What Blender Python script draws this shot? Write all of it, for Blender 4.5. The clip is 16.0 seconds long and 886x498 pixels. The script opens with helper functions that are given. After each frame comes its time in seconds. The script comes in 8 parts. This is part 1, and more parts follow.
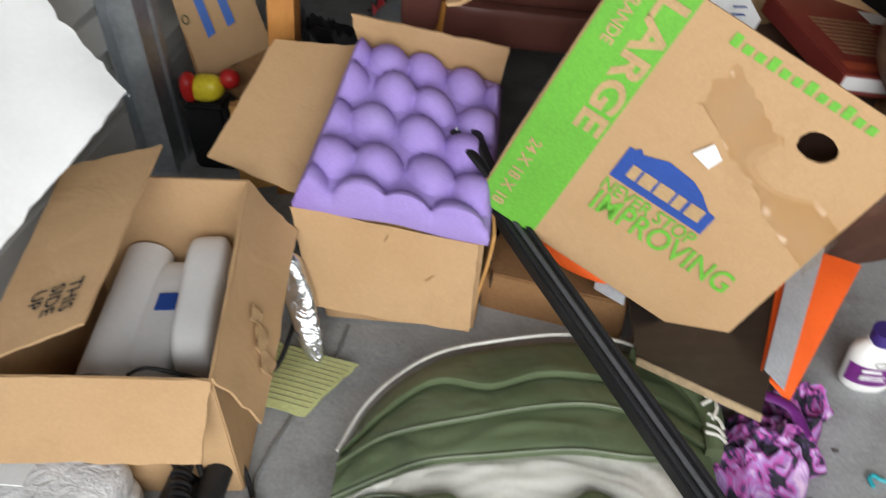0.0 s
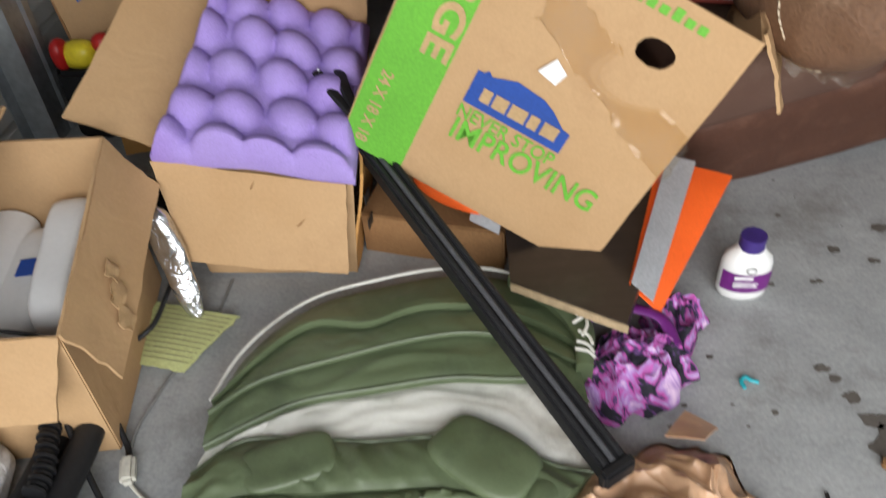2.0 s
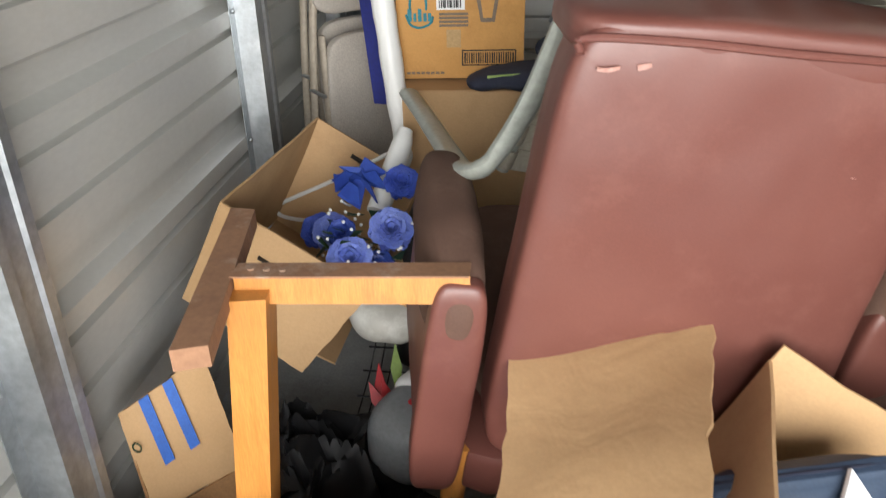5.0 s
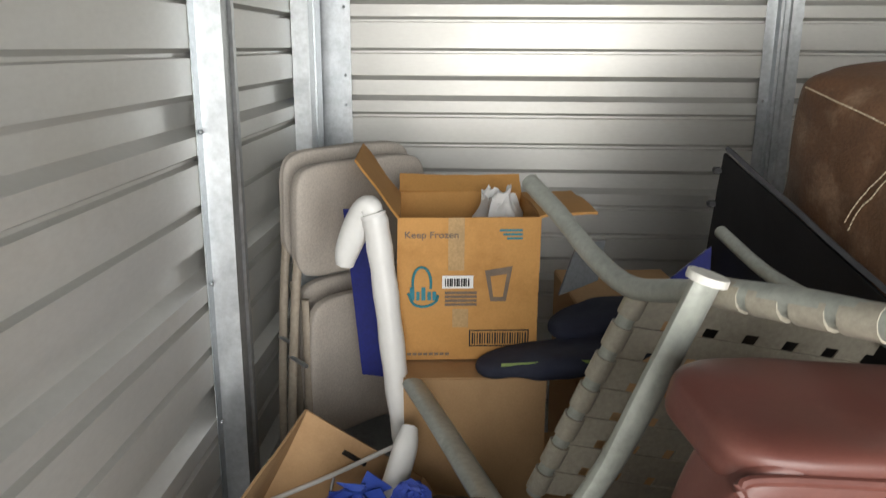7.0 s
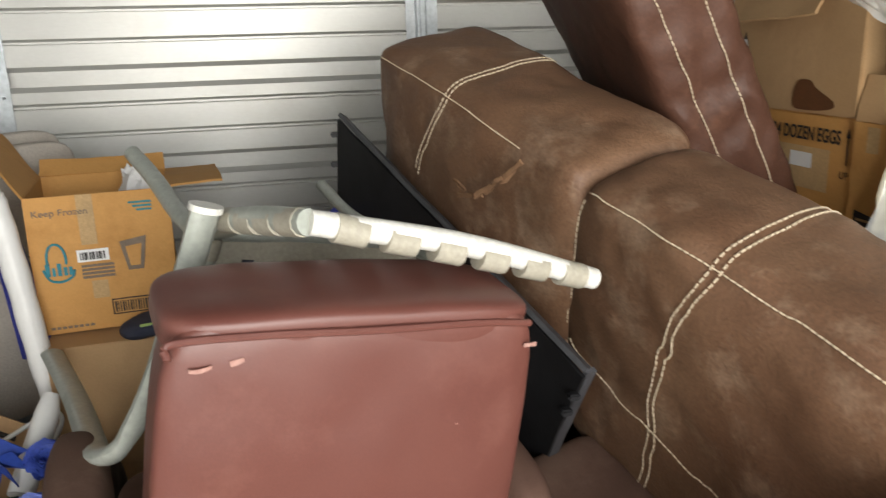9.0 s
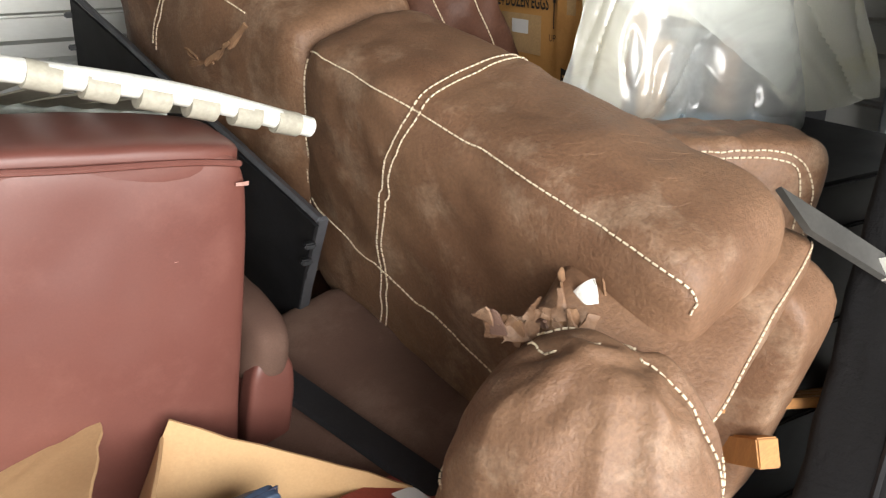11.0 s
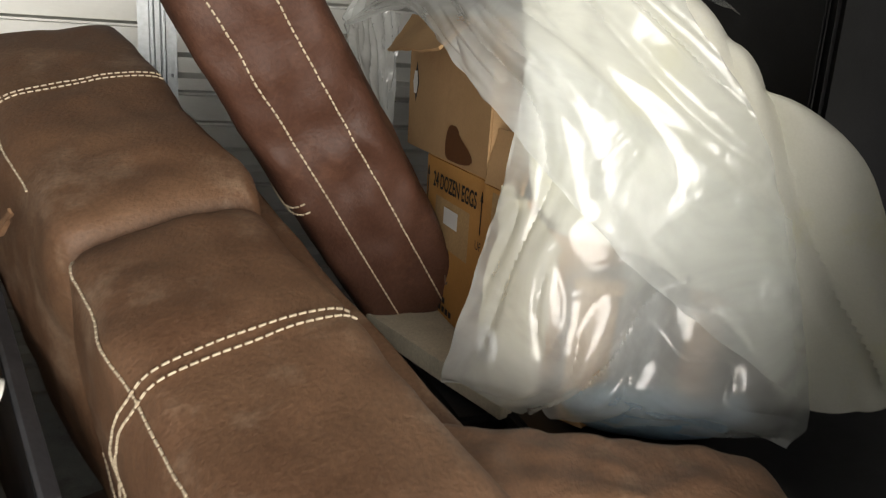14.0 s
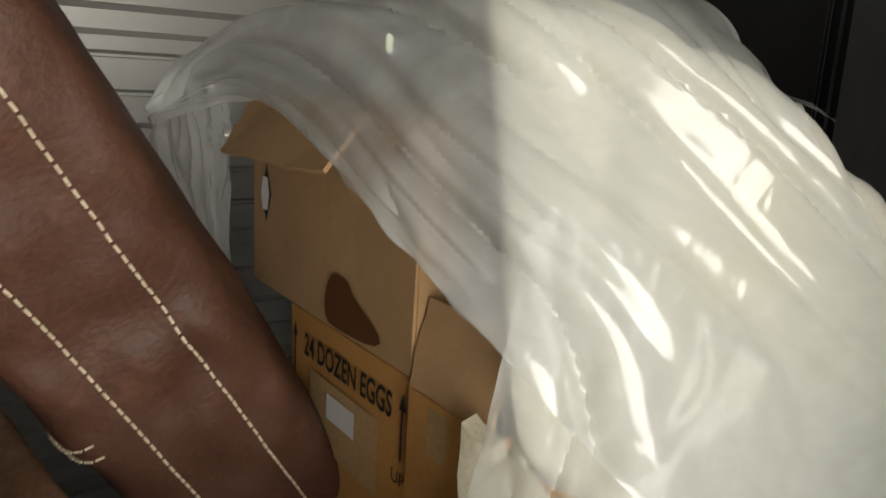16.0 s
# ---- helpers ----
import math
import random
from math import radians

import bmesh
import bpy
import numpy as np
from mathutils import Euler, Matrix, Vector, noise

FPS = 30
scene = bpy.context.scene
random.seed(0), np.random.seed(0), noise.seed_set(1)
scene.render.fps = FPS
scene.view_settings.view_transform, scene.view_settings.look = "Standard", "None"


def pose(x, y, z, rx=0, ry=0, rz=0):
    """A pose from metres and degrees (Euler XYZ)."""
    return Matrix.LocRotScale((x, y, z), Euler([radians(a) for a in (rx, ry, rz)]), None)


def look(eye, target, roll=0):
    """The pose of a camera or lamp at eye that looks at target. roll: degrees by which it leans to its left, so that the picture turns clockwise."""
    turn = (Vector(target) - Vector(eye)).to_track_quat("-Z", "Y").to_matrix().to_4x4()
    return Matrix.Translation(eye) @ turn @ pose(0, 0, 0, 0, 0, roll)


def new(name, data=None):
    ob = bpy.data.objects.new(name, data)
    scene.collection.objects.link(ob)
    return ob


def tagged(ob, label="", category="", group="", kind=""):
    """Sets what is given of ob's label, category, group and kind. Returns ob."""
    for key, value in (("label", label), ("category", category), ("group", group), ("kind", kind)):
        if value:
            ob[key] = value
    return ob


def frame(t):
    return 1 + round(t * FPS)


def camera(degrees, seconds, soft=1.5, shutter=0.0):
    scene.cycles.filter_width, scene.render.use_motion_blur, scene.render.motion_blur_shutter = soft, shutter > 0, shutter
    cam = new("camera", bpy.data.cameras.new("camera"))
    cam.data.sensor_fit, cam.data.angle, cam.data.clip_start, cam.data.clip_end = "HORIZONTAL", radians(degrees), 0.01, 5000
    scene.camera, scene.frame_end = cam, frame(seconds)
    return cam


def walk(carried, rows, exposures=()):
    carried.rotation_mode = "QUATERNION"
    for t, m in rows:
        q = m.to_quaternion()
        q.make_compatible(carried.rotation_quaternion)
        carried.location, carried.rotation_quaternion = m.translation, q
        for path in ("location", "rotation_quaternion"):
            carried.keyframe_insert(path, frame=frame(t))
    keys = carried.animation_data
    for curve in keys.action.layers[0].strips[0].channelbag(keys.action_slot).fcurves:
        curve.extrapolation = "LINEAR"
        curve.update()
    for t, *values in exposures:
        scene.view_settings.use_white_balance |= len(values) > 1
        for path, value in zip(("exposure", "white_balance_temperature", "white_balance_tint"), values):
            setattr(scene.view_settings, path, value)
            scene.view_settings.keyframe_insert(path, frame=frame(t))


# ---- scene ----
# camera and its walk
cam = camera(58.7, 16.0, soft=1.2, shutter=0.3)
PATH = [
    (0, (0.844, 0.914, 1.039), (0.614, 2.431, -0.243), -0.8),
    (0.5, (0.884, 0.884, 0.948), (0.828, 2.338, -0.424), -1.4),
    (1, (0.936, 0.867, 0.915), (0.901, 2.241, -0.538), -3.0),
    (1.5, (0.985, 0.862, 0.925), (0.93, 2.229, -0.534), -3.7),
    (2, (1.008, 0.902, 0.987), (0.855, 2.378, -0.353), -3.8),
    (2.5, (0.977, 0.96, 1.049), (0.711, 2.545, -0.142), -3.6),
    (3, (0.835, 1.052, 1.086), (0.617, 2.696, -0.031), -2.5),
    (3.2, (0.815, 1.095, 1.102), (0.635, 2.758, 0.006), -1.9),
    (5.3, (0.667, 1.542, 1.285), (0.438, 3.323, 0.405), -1.2),
    (5.5, (0.614, 1.587, 1.297), (0.392, 3.386, 0.45), -1.0),
    (6, (0.567, 1.715, 1.319), (0.379, 3.56, 0.57), -1.2),
    (6.5, (0.549, 1.765, 1.367), (0.437, 3.663, 0.748), -0.1),
    (7, (0.546, 1.763, 1.411), (0.459, 3.698, 0.912), 0.3),
    (7.5, (0.572, 1.728, 1.435), (0.545, 3.69, 1.05), 0.0),
    (8, (0.648, 1.67, 1.43), (0.747, 3.63, 1.046), -0.7),
    (8.5, (0.752, 1.594, 1.41), (1.037, 3.522, 0.963), -1.3),
    (9, (0.863, 1.504, 1.385), (1.33, 3.376, 0.858), -1.6),
    (9.5, (0.869, 1.446, 1.364), (1.523, 3.235, 0.756), -1.6),
    (10, (0.819, 1.391, 1.328), (1.649, 3.054, 0.59), -1.2),
    (10.2, (0.836, 1.362, 1.306), (1.709, 2.997, 0.556), -2.2),
    (12.3, (1.18, 1.334, 1.333), (1.986, 3.028, 0.641), 2.2),
    (12.5, (1.215, 1.363, 1.352), (1.991, 3.08, 0.681), 2.1),
    (13, (1.323, 1.462, 1.382), (2.047, 3.23, 0.79), 2.6),
    (13.5, (1.454, 1.552, 1.411), (2.139, 3.353, 0.873), 3.3),
    (14, (1.516, 1.661, 1.426), (2.219, 3.458, 0.901), 3.7),
    (14.5, (1.542, 1.882, 1.422), (2.357, 3.642, 0.933), 3.4),
    (15, (1.543, 2.041, 1.411), (2.479, 3.746, 0.946), 3.2),
    (15.5, (1.578, 2.158, 1.444), (2.637, 3.794, 0.991), 3.3),
    (16, (1.634, 2.203, 1.498), (2.756, 3.802, 1.067), 3.5),
]
walk(cam, [(t, look(e, g, r)) for t, e, g, r in PATH],
     exposures=[(0.0, -0.1, 6600, 10), (3.2, -0.1, 6600, 10), (5.3, 1.1, 6800, 10), (6.5, 0.95, 6800, 10), (7.5, 0.45, 7000, 12), (8.5, 0.55, 7000, 10), (10.0, 1.05, 6900, 10), (12.5, 0.97, 6800, 10), (13.5, 0.52, 7100, 11), (14.5, 0.2, 7300, 11), (15.5, 0.0, 7400, 11), (16.0, 0.0, 7400, 11)])

# ---- light: overcast daylight through the open roll-up door in front ----
world = bpy.data.worlds.new("sky")
scene.world = world
world.use_nodes = True
wn = world.node_tree
sky = wn.nodes.new("ShaderNodeTexSky")
sky.sky_type = "NISHITA"
sky.sun_disc = False
sky.sun_elevation = radians(38)
sky.sun_rotation = radians(200)
wn.nodes["Background"].inputs[1].default_value = 0.12
wn.links.new(sky.outputs[0], wn.nodes["Background"].inputs[0])
sun = new("sun", bpy.data.lights.new("sun", "SUN"))
sun.data.energy, sun.data.angle, sun.data.color = 1.0, radians(12), (1, 0.96, 0.9)
sun.matrix_world = look((0, 0, 10), (2.0, -5.0, 3.0))
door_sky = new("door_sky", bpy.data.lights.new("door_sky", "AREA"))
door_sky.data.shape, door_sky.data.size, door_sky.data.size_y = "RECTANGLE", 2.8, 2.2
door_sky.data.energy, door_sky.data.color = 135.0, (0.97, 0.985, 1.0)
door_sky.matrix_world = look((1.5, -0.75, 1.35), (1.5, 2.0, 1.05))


# ---- tools ----
from mathutils.bvhtree import BVHTree

def V(*a):
    return Vector(a)


def thing(name, base, label, category, group="", kind=""):
    ob = new(name)
    ob.empty_display_size = 0.05
    ob.location = base
    return tagged(ob, label, category, group, kind)


def to_ob(name, bm, material, smooth=True):
    bmesh.ops.recalc_face_normals(bm, faces=bm.faces)
    me = bpy.data.meshes.new(name)
    bm.to_mesh(me)
    bm.free()
    me.materials.append(material)
    if smooth:
        for p in me.polygons:
            p.use_smooth = True
        me.set_sharp_from_angle(angle=radians(40))
    return new(name, me)


def part(name, bm, material, parent, label="", smooth=True):
    ob = to_ob(name, bm, material, smooth)
    root = parent
    while root.parent:
        root = root.parent
    ob.parent = parent
    if parent is root:
        ob.matrix_parent_inverse = Matrix.Translation(root.location).inverted()
    return tagged(ob, label)


def solo(name, bm, material, label, category, group="", kind="", smooth=True):
    return tagged(to_ob(name, bm, material, smooth), label, category, group, kind)


def lerp(a, b, f):
    return a + (b - a) * f


def slab(a, b, c, d, thick, nu=8, nv=8, warp=0.0, seed=0, bm=None, ragged=0.0):
    """A sheet over the corners a b c d (in order round it) with thickness, slightly warped."""
    bm = bm or bmesh.new()
    a, b, c, d = Vector(a), Vector(b), Vector(c), Vector(d)
    n = ((b - a).cross(d - a)).normalized()
    top, bot = [], []
    for j in range(nv + 1):
        ta, tb = [], []
        for i in range(nu + 1):
            u, v = i / nu, j / nv
            p = lerp(lerp(a, b, u), lerp(d, c, u), v)
            if ragged and (i in (0, nu) or j in (0, nv)):
                q = noise.noise_vector(p * 60 + V(seed * 7.1, 0, 0))
                p = p + q * ragged
            w = noise.noise(p * 6 + V(0, seed * 3.7, 0)) * warp
            ta.append(bm.verts.new(p + n * (thick / 2 + w)))
            tb.append(bm.verts.new(p + n * (-thick / 2 + w)))
        top.append(ta)
        bot.append(tb)
    for j in range(nv):
        for i in range(nu):
            bm.faces.new((top[j][i], top[j][i + 1], top[j + 1][i + 1], top[j + 1][i]))
            bm.faces.new((bot[j][i], bot[j + 1][i], bot[j + 1][i + 1], bot[j][i + 1]))
    for i in range(nu):
        bm.faces.new((top[0][i], bot[0][i], bot[0][i + 1], top[0][i + 1]))
        bm.faces.new((top[nv][i], top[nv][i + 1], bot[nv][i + 1], bot[nv][i]))
    for j in range(nv):
        bm.faces.new((top[j][0], top[j + 1][0], bot[j + 1][0], bot[j][0]))
        bm.faces.new((top[j][nu], bot[j][nu], bot[j + 1][nu], top[j + 1][nu]))
    return bm


def brick(centre, size, turn=None, bevel=0.004, bm=None, seg=2):
    """A bevelled block. turn: a 3x3 or 4x4 matrix."""
    bm = bm or bmesh.new()
    m = Matrix.Translation(centre) @ (turn.to_4x4() if turn is not None else Matrix()) @ Matrix.Diagonal((*size, 1))
    made = bmesh.ops.create_cube(bm, size=1, matrix=m)
    if bevel:
        edges = list({e for v in made["verts"] for e in v.link_edges})
        bmesh.ops.bevel(bm, geom=edges, offset=bevel, segments=seg, affect="EDGES")
    return bm


def smooth_path(points, n=6):
    """Catmull-Rom through the points."""
    p = [Vector(q) for q in points]
    if len(p) < 3:
        return [lerp(p[0], p[-1], i / n) for i in range(n + 1)]
    q = [p[0] * 2 - p[1], *p, p[-1] * 2 - p[-2]]
    out = []
    for i in range(1, len(q) - 2):
        for k in range(n):
            t = k / n
            a, b, c, d = q[i - 1], q[i], q[i + 1], q[i + 2]
            out.append(0.5 * ((2 * b) + (c - a) * t + (2 * a - 5 * b + 4 * c - d) * t * t + (3 * b - a - 3 * c + d) * t ** 3))
    out.append(p[-1])
    return out


def tube(points, r, sides=10, bm=None, n=6, flat=1.0, up=None, cap=True):
    """A round (or flattened) bar along a smooth line through the points."""
    bm = bm or bmesh.new()
    line = smooth_path(points, n)
    rings = []
    ref = Vector(up) if up else V(0.13, 0.21, 1)
    for i, p in enumerate(line):
        d = (line[min(i + 1, len(line) - 1)] - line[max(i - 1, 0)]).normalized()
        s = d.cross(ref)
        if s.length < 0.05:
            s = d.cross(V(1, 0, 0))
        s.normalize()
        w = s.cross(d).normalized()
        rad = r(i / (len(line) - 1)) if callable(r) else r
        rings.append([bm.verts.new(p + (s * math.cos(a) + w * math.sin(a) * flat) * rad)
                      for a in (2 * math.pi * k / sides for k in range(sides))])
    for a, b in zip(rings, rings[1:]):
        for k in range(sides):
            bm.faces.new((a[k], a[(k + 1) % sides], b[(k + 1) % sides], b[k]))
    if cap:
        bm.faces.new(rings[0][::-1])
        bm.faces.new(rings[-1])
    return bm


def puff(centre, axes, size, square=4.0, n=28, crumple=0.0, seed=0, bm=None, shape=None):
    """A stuffed block: a superellipsoid along three axes, with soft creases."""
    bm = bm or bmesh.new()
    made = bmesh.ops.create_cube(bm, size=2)
    bmesh.ops.subdivide_edges(bm, edges=list({e for v in made["verts"] for e in v.link_edges}), cuts=n, use_grid_fill=True)
    ex, ey, ez = (Vector(a).normalized() for a in axes)
    c = Vector(centre)
    for v in bm.verts:
        p = v.co.copy()
        k = (abs(p.x) ** square + abs(p.y) ** square + abs(p.z) ** square) ** (1 / square)
        q = p / k
        if shape:
            q = shape(q)
        w = c + ex * q.x * size[0] / 2 + ey * q.y * size[1] / 2 + ez * q.z * size[2] / 2
        if crumple:
            nn = (ex * q.x / size[0] + ey * q.y / size[1] + ez * q.z / size[2]).normalized()
            f = noise.noise(w * 7 + V(seed * 5.3, 0, 0)) + 0.5 * noise.noise(w * 18 + V(0, seed * 5.3, 0))
            w += nn * f * crumple
        v.co = w
    return bm


def hexpuff(top, bottom, square=8.0, n=24, crumple=0.0, seed=0):
    """A padded block between four top and four bottom corners (in the same order), with rounded edges."""
    bm = bmesh.new()
    made = bmesh.ops.create_cube(bm, size=2)
    bmesh.ops.subdivide_edges(bm, edges=list({e for v in made["verts"] for e in v.link_edges}), cuts=n, use_grid_fill=True)
    t, b = [Vector(p) for p in top], [Vector(p) for p in bottom]
    mid = sum(t + b, Vector()) / 8
    for v in bm.verts:
        p = v.co
        k = (abs(p.x) ** square + abs(p.y) ** square + abs(p.z) ** square) ** (1 / square)
        q = (p / k + V(1, 1, 1)) * 0.5
        hi = lerp(lerp(t[0], t[1], q.x), lerp(t[3], t[2], q.x), q.y)
        lo = lerp(lerp(b[0], b[1], q.x), lerp(b[3], b[2], q.x), q.y)
        w = lerp(lo, hi, q.z)
        f = noise.noise(w * 7 + V(seed * 5.3, 0, 0)) + 0.5 * noise.noise(w * 18 + V(0, seed * 5.3, 0))
        v.co = w + (w - mid).normalized() * f * crumple
    return bm


def spline_row(points, n):
    """n + 1 even steps along a smooth line."""
    line = smooth_path(points, 12)
    k = (len(line) - 1) / n
    return [lerp(line[int(i * k)], line[min(len(line) - 1, int(i * k) + 1)], i * k - int(i * k)) for i in range(n + 1)]


def draped(net, nu, nv, folds, thick=0.0, flow=(0.6, -1.0), seed=0, rough_edge=0.0):
    """Cloth or film hung over a coarse net of rows: smooth between them, with long sharp folds running along flow."""
    rows = [spline_row(r, nu) for r in net]
    grid = [spline_row([r[i] for r in rows], nv) for i in range(nu + 1)]
    fx, fy = V(flow[0], flow[1], 0).normalized().to_2d()
    bm = bmesh.new()
    out = []
    for i in range(nu + 1):
        col = []
        for j in range(nv + 1):
            p = grid[i][j]
            a, b = grid[min(i + 1, nu)][j] - grid[max(i - 1, 0)][j], grid[i][min(j + 1, nv)] - grid[i][max(j - 1, 0)]
            n = a.cross(b).normalized()
            u, v = i / nu * 2, j / nv * 2
            along, across = u * fx + v * fy, u * fy - v * fx
            warp = noise.noise(V(u * 1.1, v * 1.1, seed + 9.0)) * 0.35
            h = 0.0
            for amp, fr, ln in folds:
                h += amp * (max(0.0, 1 - abs(noise.noise(V((across + warp) * fr, along * ln, seed + fr))) * 3.0) ** 2 if ln < fr else noise.noise(V(across * fr, along * ln, seed)))
            e = min(1.0, 12 * min(i, nu - i) / nu + 0.25)
            q = noise.noise_vector(p * 30 + V(seed, 0, 0)) * rough_edge if i in (0, nu) or j in (0, nv) else V(0, 0, 0)
            col.append(bm.verts.new(p + n * h * e + q))
        out.append(col)
    for c0, c1 in zip(out, out[1:]):
        for j in range(nv):
            bm.faces.new((c0[j], c0[j + 1], c1[j + 1], c1[j]))
    if thick:
        bm.normal_update()
        back = [[bm.verts.new(v.co - v.normal * thick) for v in col] for col in out]
        for c0, c1 in zip(back, back[1:]):
            for j in range(nv):
                bm.faces.new((c0[j], c1[j], c1[j + 1], c0[j + 1]))
        for a, b in ((out[0], back[0]), (back[-1], out[-1]), ([c[0] for c in back], [c[0] for c in out]), ([c[-1] for c in out], [c[-1] for c in back])):
            for k in range(len(a) - 1):
                bm.faces.new((a[k], b[k], b[k + 1], a[k + 1]))
    return bm


def stitches(points, material, parent, name="stitching", gap=0.0, dash=0.0085, space=0.0035, r=0.0016, label="cream thread stitching"):
    """A line of thread dashes along points."""
    bm = bmesh.new()
    line = smooth_path(points, 24)
    dist, nxt = 0.0, 0.0
    seg = []
    for a, b in zip(line, line[1:]):
        l = (b - a).length
        while nxt <= dist + l and l > 0:
            seg.append(lerp(a, b, (nxt - dist) / l))
            nxt += dash + space
        dist += l
    for a, b in zip(seg, seg[1:]):
        e = lerp(a, b, dash / (dash + space))
        tube([a, e], r, sides=5, bm=bm, n=1)
    return part(name, bm, material, parent, label)


def words(text, origin, right, up, size, material, parent, name="lettering", lift=0.003, centre=False, width=None, bold=0.0):
    """Flat letters at a place, reading along right."""
    cu = bpy.data.curves.new("letters", "FONT")
    cu.body, cu.size, cu.extrude, cu.offset = text, 1.0, 0.0, bold
    tmp = bpy.data.objects.new("letters", cu)
    scene.collection.objects.link(tmp)
    bpy.context.view_layer.update()
    me = bpy.data.meshes.new_from_object(tmp.evaluated_get(bpy.context.evaluated_depsgraph_get()))
    bpy.data.objects.remove(tmp)
    r, u = Vector(right).normalized(), Vector(up).normalized()
    n = r.cross(u).normalized()
    xs = [v.co.x for v in me.vertices]
    wide = max(xs) - min(xs)
    sx = width / wide if width else size
    o = Vector(origin) - (r * wide * sx / 2 if centre else Vector())
    x0 = min(xs)
    for v in me.vertices:
        v.co = o + r * (v.co.x - x0) * sx + u * v.co.y * size + n * lift
    me.materials.clear()
    me.materials.append(material)
    ob = new(name, me)
    ob.parent = parent
    root = parent
    while root.parent:
        root = root.parent
    if parent is root:
        ob.matrix_parent_inverse = Matrix.Translation(root.location).inverted()
    return ob


def decal(poly, origin, right, up, material, parent, name, label="", lift=0.0022):
    """A flat printed shape: 2D outline points laid on a surface."""
    r, u = Vector(right).normalized(), Vector(up).normalized()
    n = r.cross(u).normalized()
    bm = bmesh.new()
    vs = [bm.verts.new(Vector(origin) + r * x + u * y + n * lift) for x, y in poly]
    bm.faces.new(vs)
    bmesh.ops.triangulate(bm, faces=bm.faces)
    me = bpy.data.meshes.new(name)
    bm.to_mesh(me)
    bm.free()
    me.materials.append(material)
    ob = new(name, me)
    ob.parent = parent
    root = parent
    while root.parent:
        root = root.parent
    if parent is root:
        ob.matrix_parent_inverse = Matrix.Translation(root.location).inverted()
    return tagged(ob, label)


def rect(x0, y0, x1, y1):
    return [(x0, y0), (x1, y0), (x1, y1), (x0, y1)]


def crumpled(outline, height, n=60, seed=0, sharp=9.0, fold=0.5, thick=0.0, base=0.004, dome=None):
    """A crumpled heap over a round outline (a function of the angle giving centre-distance): ridged folds."""
    bm = bmesh.new()
    rows = []
    cx, cy, rad = outline
    m = n * 2
    for j in range(n + 1):
        row = []
        for i in range(m):
            a = 2 * math.pi * i / m
            f = j / n
            rr = rad(a) * f
            x, y = cx + math.cos(a) * rr, cy + math.sin(a) * rr
            p = V(x * sharp, y * sharp, seed * 3.1)
            ridge = 1 - abs(noise.noise(p)) * 2
            ridge2 = 1 - abs(noise.noise(p * 2.3 + V(4, 2, 1))) * 2
            h = dome(f, a) if dome else max(0.0, 1 - f ** 3)
            z = base + height * h * (0.55 + fold * (0.6 * ridge + 0.4 * ridge2))
            row.append(bm.verts.new((x + 0.35 * height * noise.noise(p + V(9, 0, 0)), y + 0.35 * height * noise.noise(p + V(0, 9, 0)), max(base, z))))
        rows.append(row)
    for a, b in zip(rows[1:], rows[2:]):
        for i in range(m):
            bm.faces.new((a[i], a[(i + 1) % m], b[(i + 1) % m], b[i]))
    top = bm.verts.new(sum((v.co for v in rows[1]), Vector()) / m)
    for i in range(m):
        bm.faces.new((rows[1][i], rows[1][(i + 1) % m], top))
    for v in rows[0]:
        bm.verts.remove(v)
    bm.faces.new(rows[-1][::-1])
    return bm


